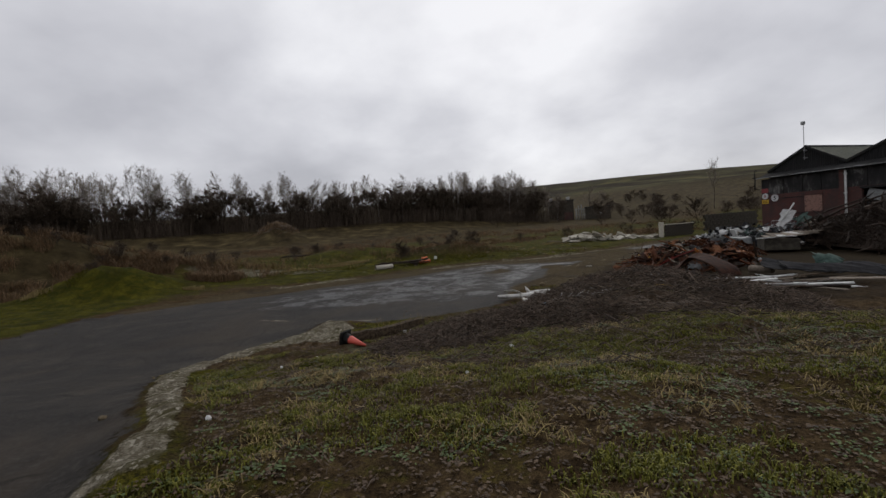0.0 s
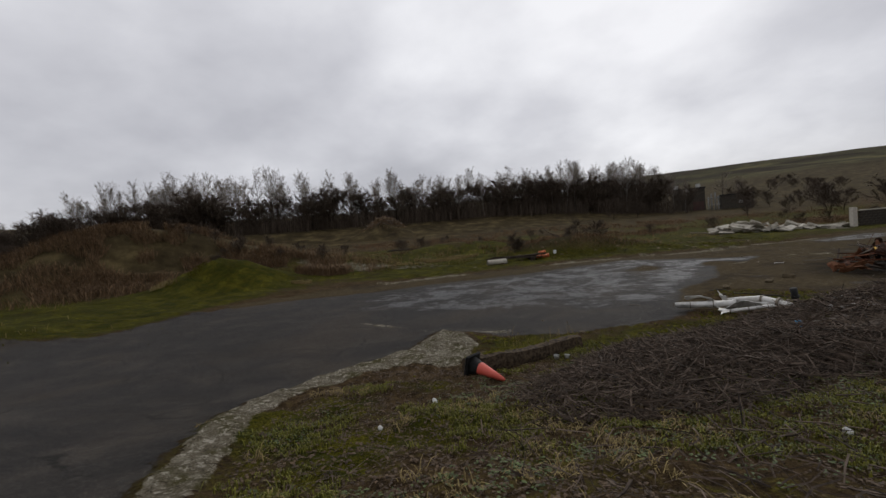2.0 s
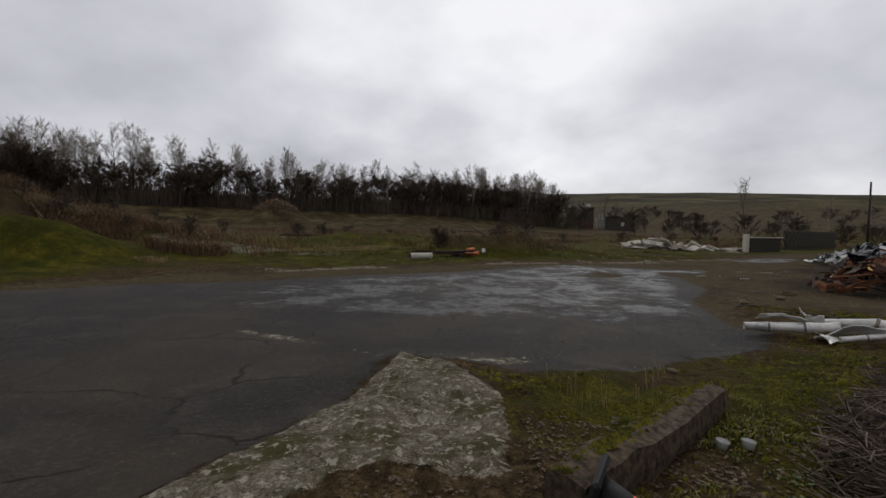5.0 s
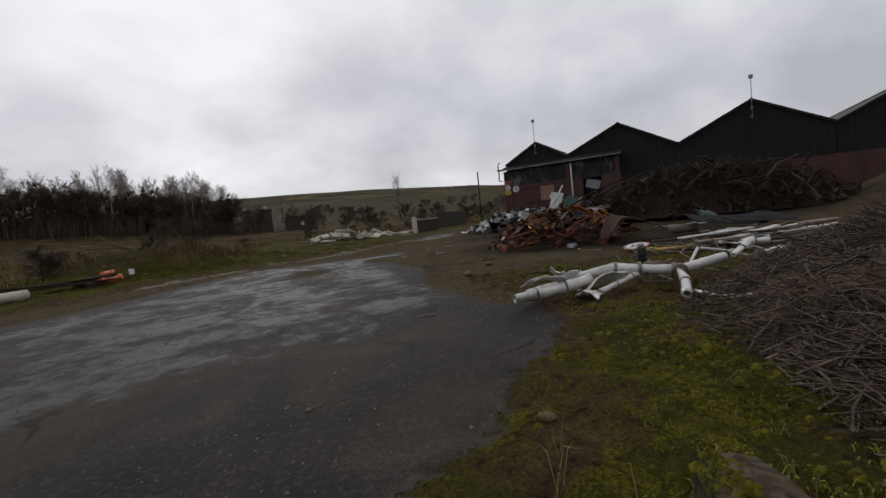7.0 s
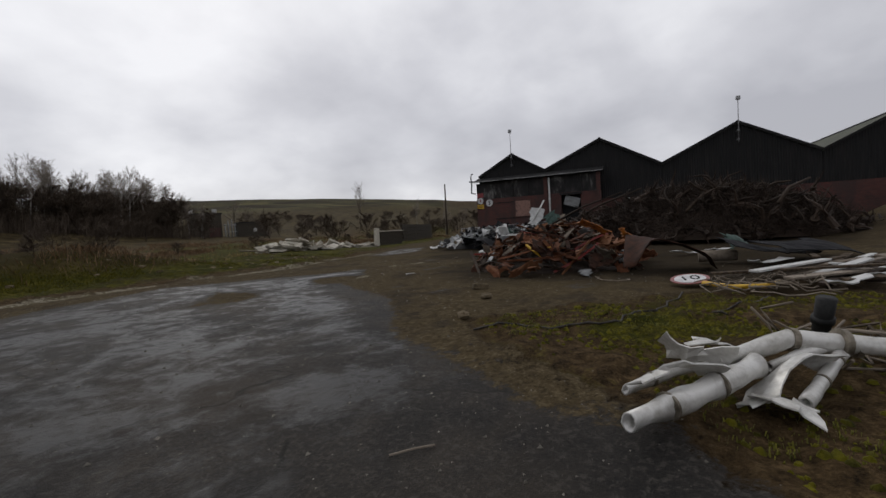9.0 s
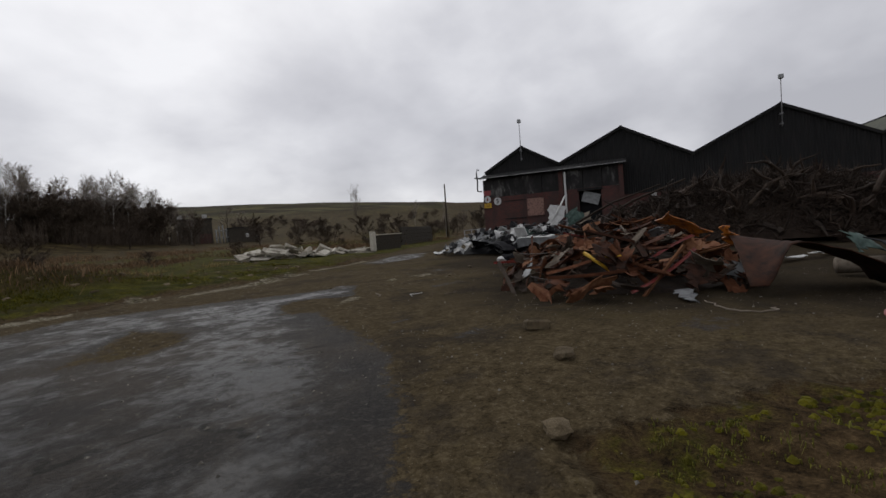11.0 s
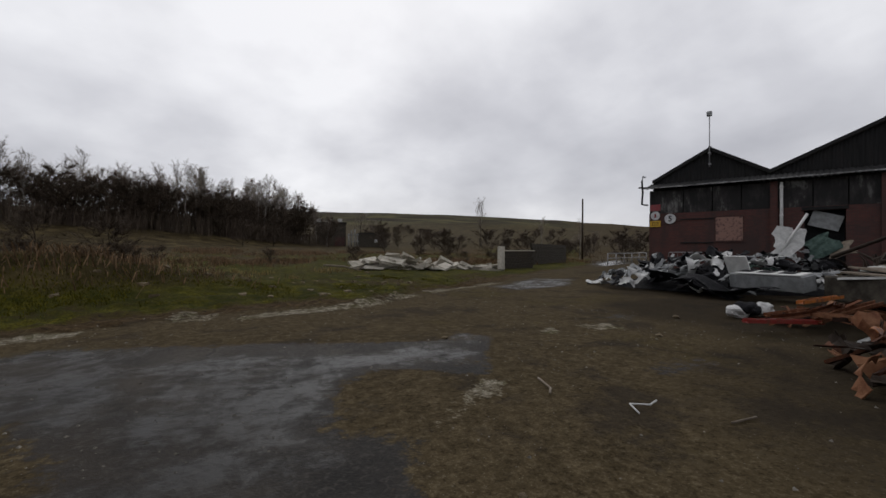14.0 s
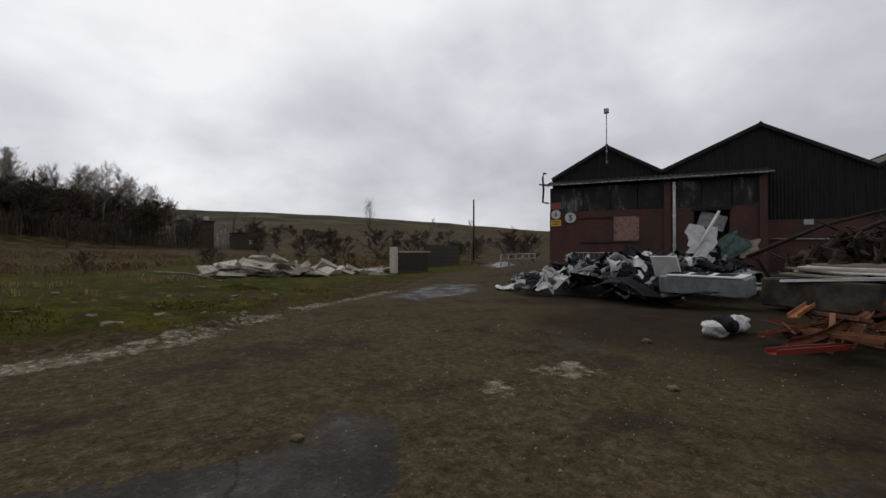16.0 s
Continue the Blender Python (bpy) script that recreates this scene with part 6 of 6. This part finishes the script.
# ---------------------------------------------------------------- things by the bank
def sleeper():
    a, b = Vector((-2.95, 11.5, 0.0)), Vector((-0.86, 13.3, 0.0))
    d = b - a
    n = 12
    verts, faces = [], []
    r = random.Random(2)
    prof = [(-0.15, 0), (0.15, 0), (0.16, 0.10), (0.14, 0.235), (0.03, 0.255), (-0.11, 0.245), (-0.155, 0.20), (-0.16, 0.08)]
    for j in range(n + 1):
        f = j / n
        for x, z in prof:
            verts.append((x + r.gauss(0, 0.008), f * d.length, z * (1.14 + 0.1 * math.sin(f * 9)) + r.gauss(0, 0.008)))
    k = len(prof)
    for j in range(n):
        for i in range(k):
            i2 = (i + 1) % k
            faces.append((j * k + i, j * k + i2, (j + 1) * k + i2, (j + 1) * k + i))
    faces += [tuple(reversed(range(k))), tuple(range(n * k, n * k + k))]
    s = thing("timber_sleeper", "old railway sleeper edged with yellow-green moss", "sleeper", pose(a.x, a.y, h_at(a.x, a.y) - 0.02, -1.5, 0, math.degrees(math.atan2(d.y, d.x)) - 90))
    part("timber", raw("timber", verts, faces, M_SLEEPER), None, s)
    V, Fc = [], []
    for q in range(900):
        y = r.uniform(0, d.length) if q % 3 else r.uniform(0.2, 1.4)
        x = -0.155 + abs(r.gauss(0, 0.07))
        z = (0.2 + 0.05 * smooth(x, -0.15, -0.07)) * (1.14 + 0.1 * math.sin(y / d.length * 9))
        s_ = r.uniform(0.012, 0.035)
        o = len(V)
        for w in range(5):
            V.append((x + s_ * math.cos(w * 1.257), y + s_ * math.sin(w * 1.257), z))
        V.append((x, y, z + s_ * 0.8))
        Fc += [(o + w, o + (w + 1) % 5, o + 5) for w in range(5)]
    m = part("moss", raw("moss", V, Fc, M_MOSS), None, s, "yellow-green moss")
    m["kind"] = "stuff"


sleeper()


def cone():
    c = thing("traffic_cone", "faded orange traffic cone lying on its side", "traffic cone", pose(-2.82, 11.38, h_at(-2.82, 11.38) + 0.19, 0, 103, -30))
    v, f = tube_data([(0, 0, 0.03), (0, 0, 0.2), (0, 0, 0.45), (0, 0, 0.72)], [0.15, 0.115, 0.075, 0.03], 18)
    part("body", raw("body", v[18:], [tuple(i - 18 for i in q) for q in f if min(q) >= 18], M_CONE, True), None, c)
    part("lower_band", raw("lower_band", v[:36], f[:18] + [f[-2]], M_BLACKRUB, True), None, c, "black lower band")
    bm = bmesh.new()
    box(bm, -0.2, 0.2, -0.2, 0.2, -0.02, 0.03, None, 0.02)
    part("base", bm, M_BLACKRUB, c, "square black rubber base")


cone()


def tub(x, y, rx):
    t = thing("plastic_tub", "small empty clear plastic tub on the moss", "tub", pose(x, y, h_at(x, y) + 0.01, rx, 6, 0), "plastic tubs")
    v, f = tube_data([(0, 0, 0), (0, 0, 0.06)], [0.042, 0.052], 20)
    v2, f2 = tube_data([(0, 0, 0.004), (0, 0, 0.06)], [0.039, 0.049], 20)
    faces = f[:-1] + [tuple(len(v) + i for i in reversed(q)) for q in f2[:-1]]
    part("cup", raw("cup", v + v2, faces, M_CLEAR, True), None, t)
    v, f = tube_data([(0, 0, 0.058), (0, 0, 0.065)], [0.055, 0.055], 20, False)
    part("rim", raw("rim", v, f, M_CLEAR, True), None, t)


tub(-1.32, 12.46, 3)
tub(-1.12, 12.42, -3)


def stones():
    r = random.Random(71)
    meshes = []
    for k in range(5):
        bm = bmesh.new()
        bmesh.ops.create_icosphere(bm, subdivisions=2, radius=1)
        for v in bm.verts:
            v.co *= 1 + 0.42 * noise.noise(v.co * 1.4 + Vector((k * 7, 0, 0)))
        meshes.append(mesh_of(bm, "stone", M_STONE))
    spots = [(6.25, 21.26, 0.13), (4.6, 20.45, 0.11), (-1.6, 16.23, 0.03), (-0.67, 14.43, 0.06), (9.0, 30.4, 0.05), (12.5, 28.6, 0.06), (14.9, 29.7, 0.08), (6.9, 26.0, 0.03), (-4.2, 5.0, 0.05)]
    for k, (x, y, s) in enumerate(spots):
        ob = part("stone", meshes[k % 5], None)
        ob.matrix_world = pose(x, y, h_at(x, y) + s * 0.3, 0, 0, r.uniform(0, 360)) @ Matrix.Diagonal((s, s, s * 0.6, 1))
        tagged(ob, "muddy stone on the wet yard", "stone", "loose stones")
    bm = bmesh.new()
    box(bm, -0.17, 0.17, -0.1, 0.1, -0.07, 0.08, None, 0.03, 0.035, r)
    ob = part("broken_block", bm, M_STONE)
    ob.matrix_world = pose(7.3, 22.2, h_at(7.3, 22.2) + 0.05, 0, 6, -40)
    tagged(ob, "broken muddy concrete block on the yard", "block")
    # grit scattered over the yard
    V, Fc = [], []
    base = [(1, 0, 0), (-0.5, 0.87, 0), (-0.5, -0.87, 0), (0.1, 0.1, 0.9)]
    n = 26000
    xs, ys = R.uniform(-4, 15, n), R.uniform(14, 38, n)
    keepers = (to_line(xs, ys, FAR_EDGE) < 0.5) & (-to_line(xs, ys, NEAR_EDGE) < 0.3) & (vnoise(xs, ys, 1.8, 6) + 0.35 * R.uniform(-1, 1, n) > 0.0)
    for x, y, z in zip(xs[keepers], ys[keepers], height(xs[keepers], ys[keepers])):
        s = 0.004 + 0.011 * r.random() ** 2.5 + (0.016 if r.random() < 0.06 else 0)
        w = r.uniform(0, 6.28)
        o = len(V)
        for a, b, c in base:
            V.append((x + s * (a * math.cos(w) - b * math.sin(w)), y + s * (a * math.sin(w) + b * math.cos(w)) * 0.8, z + s * c * 0.8 - 0.001))
        Fc += [(o, o + 1, o + 3), (o + 1, o + 2, o + 3), (o + 2, o, o + 3)]
    tagged(new("grit", raw("grit", V, Fc, plain("yard grit", (0.045, 0.04, 0.033), (0.27, 0.25, 0.21), 0.8, 9.0, 0, 0.1, "island"))), "loose stones and grit on the yard", "grit", kind="stuff")


stones()


def sticks_on_yard():
    for pts, rad, mt, lb in (([(8.7, 27.75, 0.03), (8.6, 27.55, 0.04), (8.55, 27.4, 0.03), (8.42, 27.28, 0.03)], 0.012, M_PLANK, "thin bent stick on the yard"),
                             ([(8.75, 26.45, 0.03), (8.85, 26.62, 0.05), (9.0, 26.5, 0.05), (9.2, 26.56, 0.04)], 0.009, M_WHITE, "white bent plastic strip on the yard"),
                             ([(1.02, 18.05, 0.015), (1.17, 17.96, 0.025), (1.3, 17.9, 0.015)], 0.008, M_PLANK, "pale stick on the wet asphalt"),
                             ([(9.3, 25.9, 0.02), (9.65, 25.85, 0.02)], 0.01, M_PLANK, "thin stick on the yard")):
        ob = rod("stick", [(x, y, z + h_at(x, y)) for x, y, z in pts], rad, mt, None, 6)
        tagged(ob, lb, "stick")


sticks_on_yard()


def pipe_bundle():
    o = thing("pipe_bundle", "bundle of grey steel pipes on dark blocks", "pipes", pose(-3.6, 36.0, h_at(-3.6, 36.0), 0, 0, 20))
    v, f = tube_data([(-1.9, 0, 0), (1.9, 0, 0)], [0.03, 0.03], 7)
    me = raw("pipe", v, f, M_BARK, True)
    r = random.Random(4)
    for k in range(22):
        part("pipe", me, None, o, "", pose(r.uniform(-0.4, 0.4), -0.5 + 0.105 * (k % 10), 0.26 + 0.07 * (k // 10), 0, r.gauss(0, 2.5), r.gauss(0, 5)))
    for x in (-1.1, 1.1):
        bm = bmesh.new()
        box(bm, x - 0.15, x + 0.15, -0.6, 0.6, -0.05, 0.22, None, 0.02)
        part("block", bm, M_BARK, o)
    t = thing("drain_pipe", "short wide cream drain pipe on the ground", "pipe", pose(-5.0, 34.0, h_at(-5.0, 34.0) + 0.17, 0, 0, 28))
    v, f = tube_data([(-0.5, 0, 0), (0.9, 0, 0)], [0.19, 0.19], 16, False)
    v2, f2 = tube_data([(-0.5, 0, 0), (0.9, 0, 0)], [0.165, 0.165], 16, False)
    part("tube", raw("tube", v + v2, f + [tuple(32 + i for i in reversed(q)) for q in f2] + [(k, (k + 1) % 16, 32 + (k + 1) % 16, 32 + k) for k in range(16)], M_CONC, True), None, t, "cream pipe wall")
    for x, y, z, ry, lb in ((-1.7, 36.9, 0.42, 90, "orange plastic pipe fitting on the pipes"), (-1.45, 36.55, 0.14, 80, "orange plastic pipe fitting on the ground"), (-1.9, 36.5, 0.15, 75, "short orange plastic pipe on the ground")):
        p = thing("pipe_fitting", lb, "pipe", pose(x, y, h_at(x, y) + z, 0, ry, 30), "orange fittings")
        v, f = tube_data([(0, 0, -0.25), (0, 0, 0.12)], [0.11, 0.11], 14)
        part("tube", raw("tube", v, f, M_ORANGE, True), None, p)
        v, f = tube_data([(0, 0, 0.1), (0, 0, 0.25)], [0.14, 0.14], 14)
        part("socket", raw("socket", v, f, M_ORANGE, True), None, p)
    c = thing("orange_scrap", "small orange plastic piece on the grass", "plastic", pose(3.0, 43.6, h_at(3.0, 43.6) + 0.1, 0, 80, 20))
    v, f = tube_data([(0, 0, -0.3), (0, 0, 0.3)], [0.15, 0.12], 12)
    part("tube", raw("tube", v, f, M_ORANGE, True), None, c)
    bm = bmesh.new()
    box(bm, -0.12, 0.12, -0.02, 0.02, 0, 0.3, None, 0.01)
    ob = part("board", bm, M_WHITE)
    ob.matrix_world = pose(-0.75, 37.6, h_at(-0.75, 37.6), -18, 8, 25)
    tagged(ob, "small cream board propped in the grass", "board")
    w = thing("dead_branch", "long bare dead branches lying on the scrub", "branch")
    for pts in ([(0.2, 41.2, 1.2), (-0.8, 41.4, 1.7), (-2.2, 41.6, 1.75)], [(-0.2, 41.0, 1.5), (-1.1, 41.2, 1.9), (-1.6, 41.3, 2.4)]):
        rod("limb", pts, [0.02, 0.05, 0.03], M_STICK, w, 5)
    b = thing("dead_branch", "pale dead branch lying on the scrub", "branch", pose(12.6, 47.5, h_at(12.6, 47.5) + 0.4))
    rod("limb", [(-1.0, 0, 0.1), (0.2, 0.1, 0.0), (1.2, 0, -0.25)], [0.07, 0.06, 0.03], M_PLANK, b, 6)
    bars = thing("pipe_bundle", "dark rusty bars lying on the grass", "pipes", pose(-15.5, 47, h_at(-15.5, 47)))
    for k in range(7):
        rod("bar", [(-2.4 + 0.2 * k, 0.12 * k, 0.12 + 0.05 * (k % 3)), (2.2 + 0.1 * k, 0.2 + 0.1 * k, 0.1)], 0.06, M_BARK, bars, 6)
    # low pale stones along the grass
    r = random.Random(90)
    for k in range(120):
        x, y = ((r.uniform(-22, -9), r.uniform(33.5, 38.5)), (r.uniform(3, 14), r.uniform(37.5, 47)), (r.uniform(6, 19), 35.5 + r.uniform(0.5, 6)), (r.uniform(-12, 4), r.uniform(33, 40)))[k % 4]
        if float(to_line(np.array([x]), np.array([y]), FAR_EDGE)[0]) < 0.4:
            continue
        bm = bmesh.new()
        box(bm, -r.uniform(0.04, 0.15), r.uniform(0.04, 0.15), -0.07, 0.08, -0.05, r.uniform(0.02, 0.05), None, 0.0, 0.03, r)
        ob = part("rubble_stone", bm, M_STONE)
        ob.matrix_world = pose(x, y, h_at(x, y) + 0.01, 0, 0, r.uniform(0, 360))
        tagged(ob, "muddy broken stone on the rough grass", "stone", "scattered rubble")


pipe_bundle()

# ---------------------------------------------------------------- brushwood, grass and leaves
def brush_pile():
    """The spread heap of broken sticks beside the path."""
    r = random.Random(101)
    V, Fc = [], []
    spots = [(0.9, 11.4, 3.2, 1.6, 41, 0.38, 9500), (5.3, 11.8, 4.2, 2.6, -25, 1.15, 10500), (2.4, 11.3, 2.6, 1.3, -25, 0.5, 2600), (8.2, 12.6, 3.0, 1.8, 10, 0.75, 1900), (4, 7.6, 6, 2.2, -5, 0.1, 1300)]
    for cx, cy, rx, ry, turn, h, n in spots:
        c, s = math.cos(radians(turn)), math.sin(radians(turn))
        q, w = np.sqrt(R.rand(n)) * 1.05, R.rand(n) * 6.2832
        a, b = rx * q * np.cos(w), ry * q * np.sin(w)
        xs, ys = cx + a * c - b * s, cy + a * s + b * c
        zs = height(xs, ys) + h * np.clip(1 - q ** 1.6, 0, 1)
        for x, y, z, qq in zip(xs, ys, zs, q):
            ln = r.uniform(0.15, 0.62) * (0.5 if r.random() < 0.5 else 1)
            rad = r.uniform(0.003, 0.0095) * (2.0 if r.random() < 0.06 else 1)
            wv = r.uniform(0, 6.28)
            d = Vector((math.cos(wv), math.sin(wv), r.gauss(0.08, 0.36))).normalized()
            p = Vector((x, y, z + r.uniform(-0.05, 0.12)))
            k = Vector((r.gauss(0, 0.06), r.gauss(0, 0.06), r.gauss(0, 0.04))) * ln
            o = len(V)
            v, f = tube_data([p - d * ln / 2, p + k, p + d * ln / 2], [rad, rad * 0.9, rad * 0.5], 3, False)
            V += v
            Fc += [tuple(i + o for i in g) for g in f]
    o = new("brushwood", raw("brushwood", V, Fc, M_STICK))
    tagged(o, "spread heap of broken grey-brown sticks", "brushwood", kind="stuff")
    core = thing("brush_mound", "dark packed brushwood and leaf litter", "brushwood")
    lump_core("packed_core", 5.3, 11.8, 4.0, 2.4, 0.9, -25, M_LEAF, core, 7, 0.1)
    lump_core("packed_core", 0.9, 11.4, 2.9, 1.35, 0.28, 41, M_LEAF, core, 9, 0.06)
    ball = part("blue_scrap", mesh_of((lambda q: (bmesh.ops.create_icosphere(q, subdivisions=2, radius=0.09), q)[1])(bmesh.new()), "blue_scrap", M_BLUE, True), None)
    ball.matrix_world = pose(2.9, 12.6, h_at(2.9, 12.6) + 0.38)
    tagged(ball, "small round blue plastic scrap on the sticks", "plastic")


brush_pile()


def blades(name, label, category, material, n, area, tall, wide, seed, clump, mask=None, lean=0.7, leaf=False):
    """Tufts of blades, or flat leaves, over an area (x0, x1, y0, y1)."""
    rr = np.random.RandomState(seed)
    m = max(1, n // clump)
    cx, cy = rr.uniform(area[0], area[1], m * 3), rr.uniform(area[2], area[3], m * 3)
    ok = mask(cx, cy) + 0.12 * rr.randn(m * 3) > 0.5
    cx, cy = cx[ok][:m], cy[ok][:m]
    spread = 0.05 if clump > 4 else 0.02
    x = np.repeat(cx, clump) + rr.randn(len(cx) * clump) * spread
    y = np.repeat(cy, clump) + rr.randn(len(cx) * clump) * spread
    z = height(x, y)
    h = tall * rr.uniform(0.35, 1.15, len(x)) * np.repeat(rr.uniform(0.6, 1.3, len(cx)), clump)
    w = rr.uniform(0, 2 * np.pi, len(x))
    k = lean * rr.uniform(0.2, 1.1, len(x)) * h
    tx, ty = -np.sin(w) * wide, np.cos(w) * wide
    dx, dy = np.cos(w) * k, np.sin(w) * k
    up = h * (0.12 if leaf else 1.0)
    P = np.stack([np.stack([x - tx * (0.3 if leaf else 1), y - ty * (0.3 if leaf else 1), z + (0.015 if leaf else -0.02)], -1), np.stack([x + tx * (0.3 if leaf else 1), y + ty * (0.3 if leaf else 1), z + (0.015 if leaf else -0.02)], -1),
                  np.stack([x + dx * 0.5 + tx, y + dy * 0.5 + ty, z + up * 0.7 + 0.01], -1), np.stack([x + dx * 0.5 - tx, y + dy * 0.5 - ty, z + up * 0.7 + 0.01], -1), np.stack([x + dx, y + dy, z + up * rr.uniform(0.5, 1.0, len(x))], -1)], 1)
    V = P.reshape(-1, 3)
    Fc = []
    for i in range(len(x)):
        o = i * 5
        Fc += [(o, o + 1, o + 2, o + 3), (o + 3, o + 2, o + 4)]
    return tagged(new(name, raw(name, V.tolist(), Fc, material)), label, category, kind="stuff")


def bank(x, y):
    d = -to_line(x, y, NEAR_EDGE)
    return smooth(d, -0.1, 0.5) - smooth(inside(x, y, KERB), -0.3, 0.0) - smooth(inside(x, y, PAD), -0.2, 0.0)


def patchy(scale, off, lo):
    return lambda x, y: bank(x, y) * (0.5 + (vnoise(x, y, scale, off) - lo) * 2.2)


blades("grass", "short wet grass on the bank", "grass", M_GRASS, 80000, (-6, 9, 0.5, 14), 0.055, 0.0055, 1, 18, lambda x, y: patchy(1.1, 2, 0.0)(x, y) + 0.6 * vnoise(x, y, 0.35, 7) - 0.6 * smooth(y, 9.5, 11.5), 1.5)
blades("grass", "thin wet grass on the lower bank", "grass", M_GRASS, 12000, (-4, 9, 11, 20), 0.035, 0.004, 2, 12, patchy(1.3, 5, 0.18), 1.2)
blades("straw", "flattened dead grass on the bank", "grass", M_STRAW, 11000, (-6, 9, 0.5, 10.4), 0.075, 0.0042, 3, 16, lambda x, y: patchy(0.8, 9, 0.12)(x, y) + 0.5 * vnoise(x, y, 0.4, 27), 2.8)
blades("leaf_litter", "wet dead leaves on the bank", "leaves", M_LEAF, 70000, (-6, 10, 0.5, 13), 0.05, 0.016, 4, 2, patchy(1.4, 14, -0.25), 1.0, True)
blades("weeds", "small green weeds on the bank", "weeds", M_WEED, 30000, (-6, 9, 0.5, 12), 0.055, 0.014, 5, 9, lambda x, y: patchy(0.9, 20, 0.04)(x, y) + 0.5 * vnoise(x, y, 0.3, 17), 0.9, True)
blades("twigs", "thin fallen twigs on the bank", "twigs", M_STICK, 5000, (-6, 10, 0.5, 12), 0.16, 0.0035, 8, 2, patchy(1.6, 31, -0.1), 2.5, True)


def moss_cushions():
    rr = np.random.RandomState(9)
    n = 30000
    x, y = rr.uniform(-4, 9, n), rr.uniform(11.4, 20, n)
    ok = (bank(x, y) > 0.6) & (vnoise(x, y, 0.7, 4) + 0.18 * rr.randn(n) > 0.12)
    x, y = x[ok], y[ok]
    z = height(x, y)
    V, Fc = [], []
    for a, b, c in zip(x, y, z):
        s = rr.uniform(0.014, 0.05)
        o = len(V)
        for k in range(6):
            V.append((a + s * math.cos(k * 1.047), b + s * math.sin(k * 1.047), c - 0.01))
        for k in range(6):
            V.append((a + 0.6 * s * math.cos(k * 1.047), b + 0.6 * s * math.sin(k * 1.047), c + rr.uniform(0.1, 0.5) * s))
        V.append((a + rr.uniform(-0.4, 0.4) * s, b + rr.uniform(-0.4, 0.4) * s, c + rr.uniform(0.3, 0.9) * s))
        for k in range(6):
            k2 = (k + 1) % 6
            Fc += [(o + k, o + k2, o + 6 + k2, o + 6 + k), (o + 6 + k, o + 6 + k2, o + 12)]
    tagged(new("moss", raw("moss", V, Fc, M_MOSS)), "yellow-green moss cushions on the damp ground", "moss", kind="stuff")


moss_cushions()
blades("weed_stalks", "tall dry weed stalks standing in the moss", "weeds", M_STRAW, 60, (-2.4, -0.8, 12.8, 14.2), 0.45, 0.003, 12, 5, lambda x, y: np.full(np.shape(x), 0.62), 0.35)
for x, y, s in ((-3.16, 9.93, 0.04), (-2.6, 4.4, 0.032), (1.2, 8.4, 0.04), (0.2, 6.0, 0.03), (-3.4, 8.4, 0.03)):
    bm = bmesh.new()
    bmesh.ops.create_icosphere(bm, subdivisions=2, radius=s)
    for v in bm.verts:
        v.co *= 1 + 0.6 * noise.noise(v.co * 20)
    ob = part("litter_scrap", bm, M_WHITE)
    ob.matrix_world = pose(x, y, h_at(x, y) + s * 0.5)
    tagged(ob, "crumpled pale plastic scrap on the bank", "litter", "litter scraps")
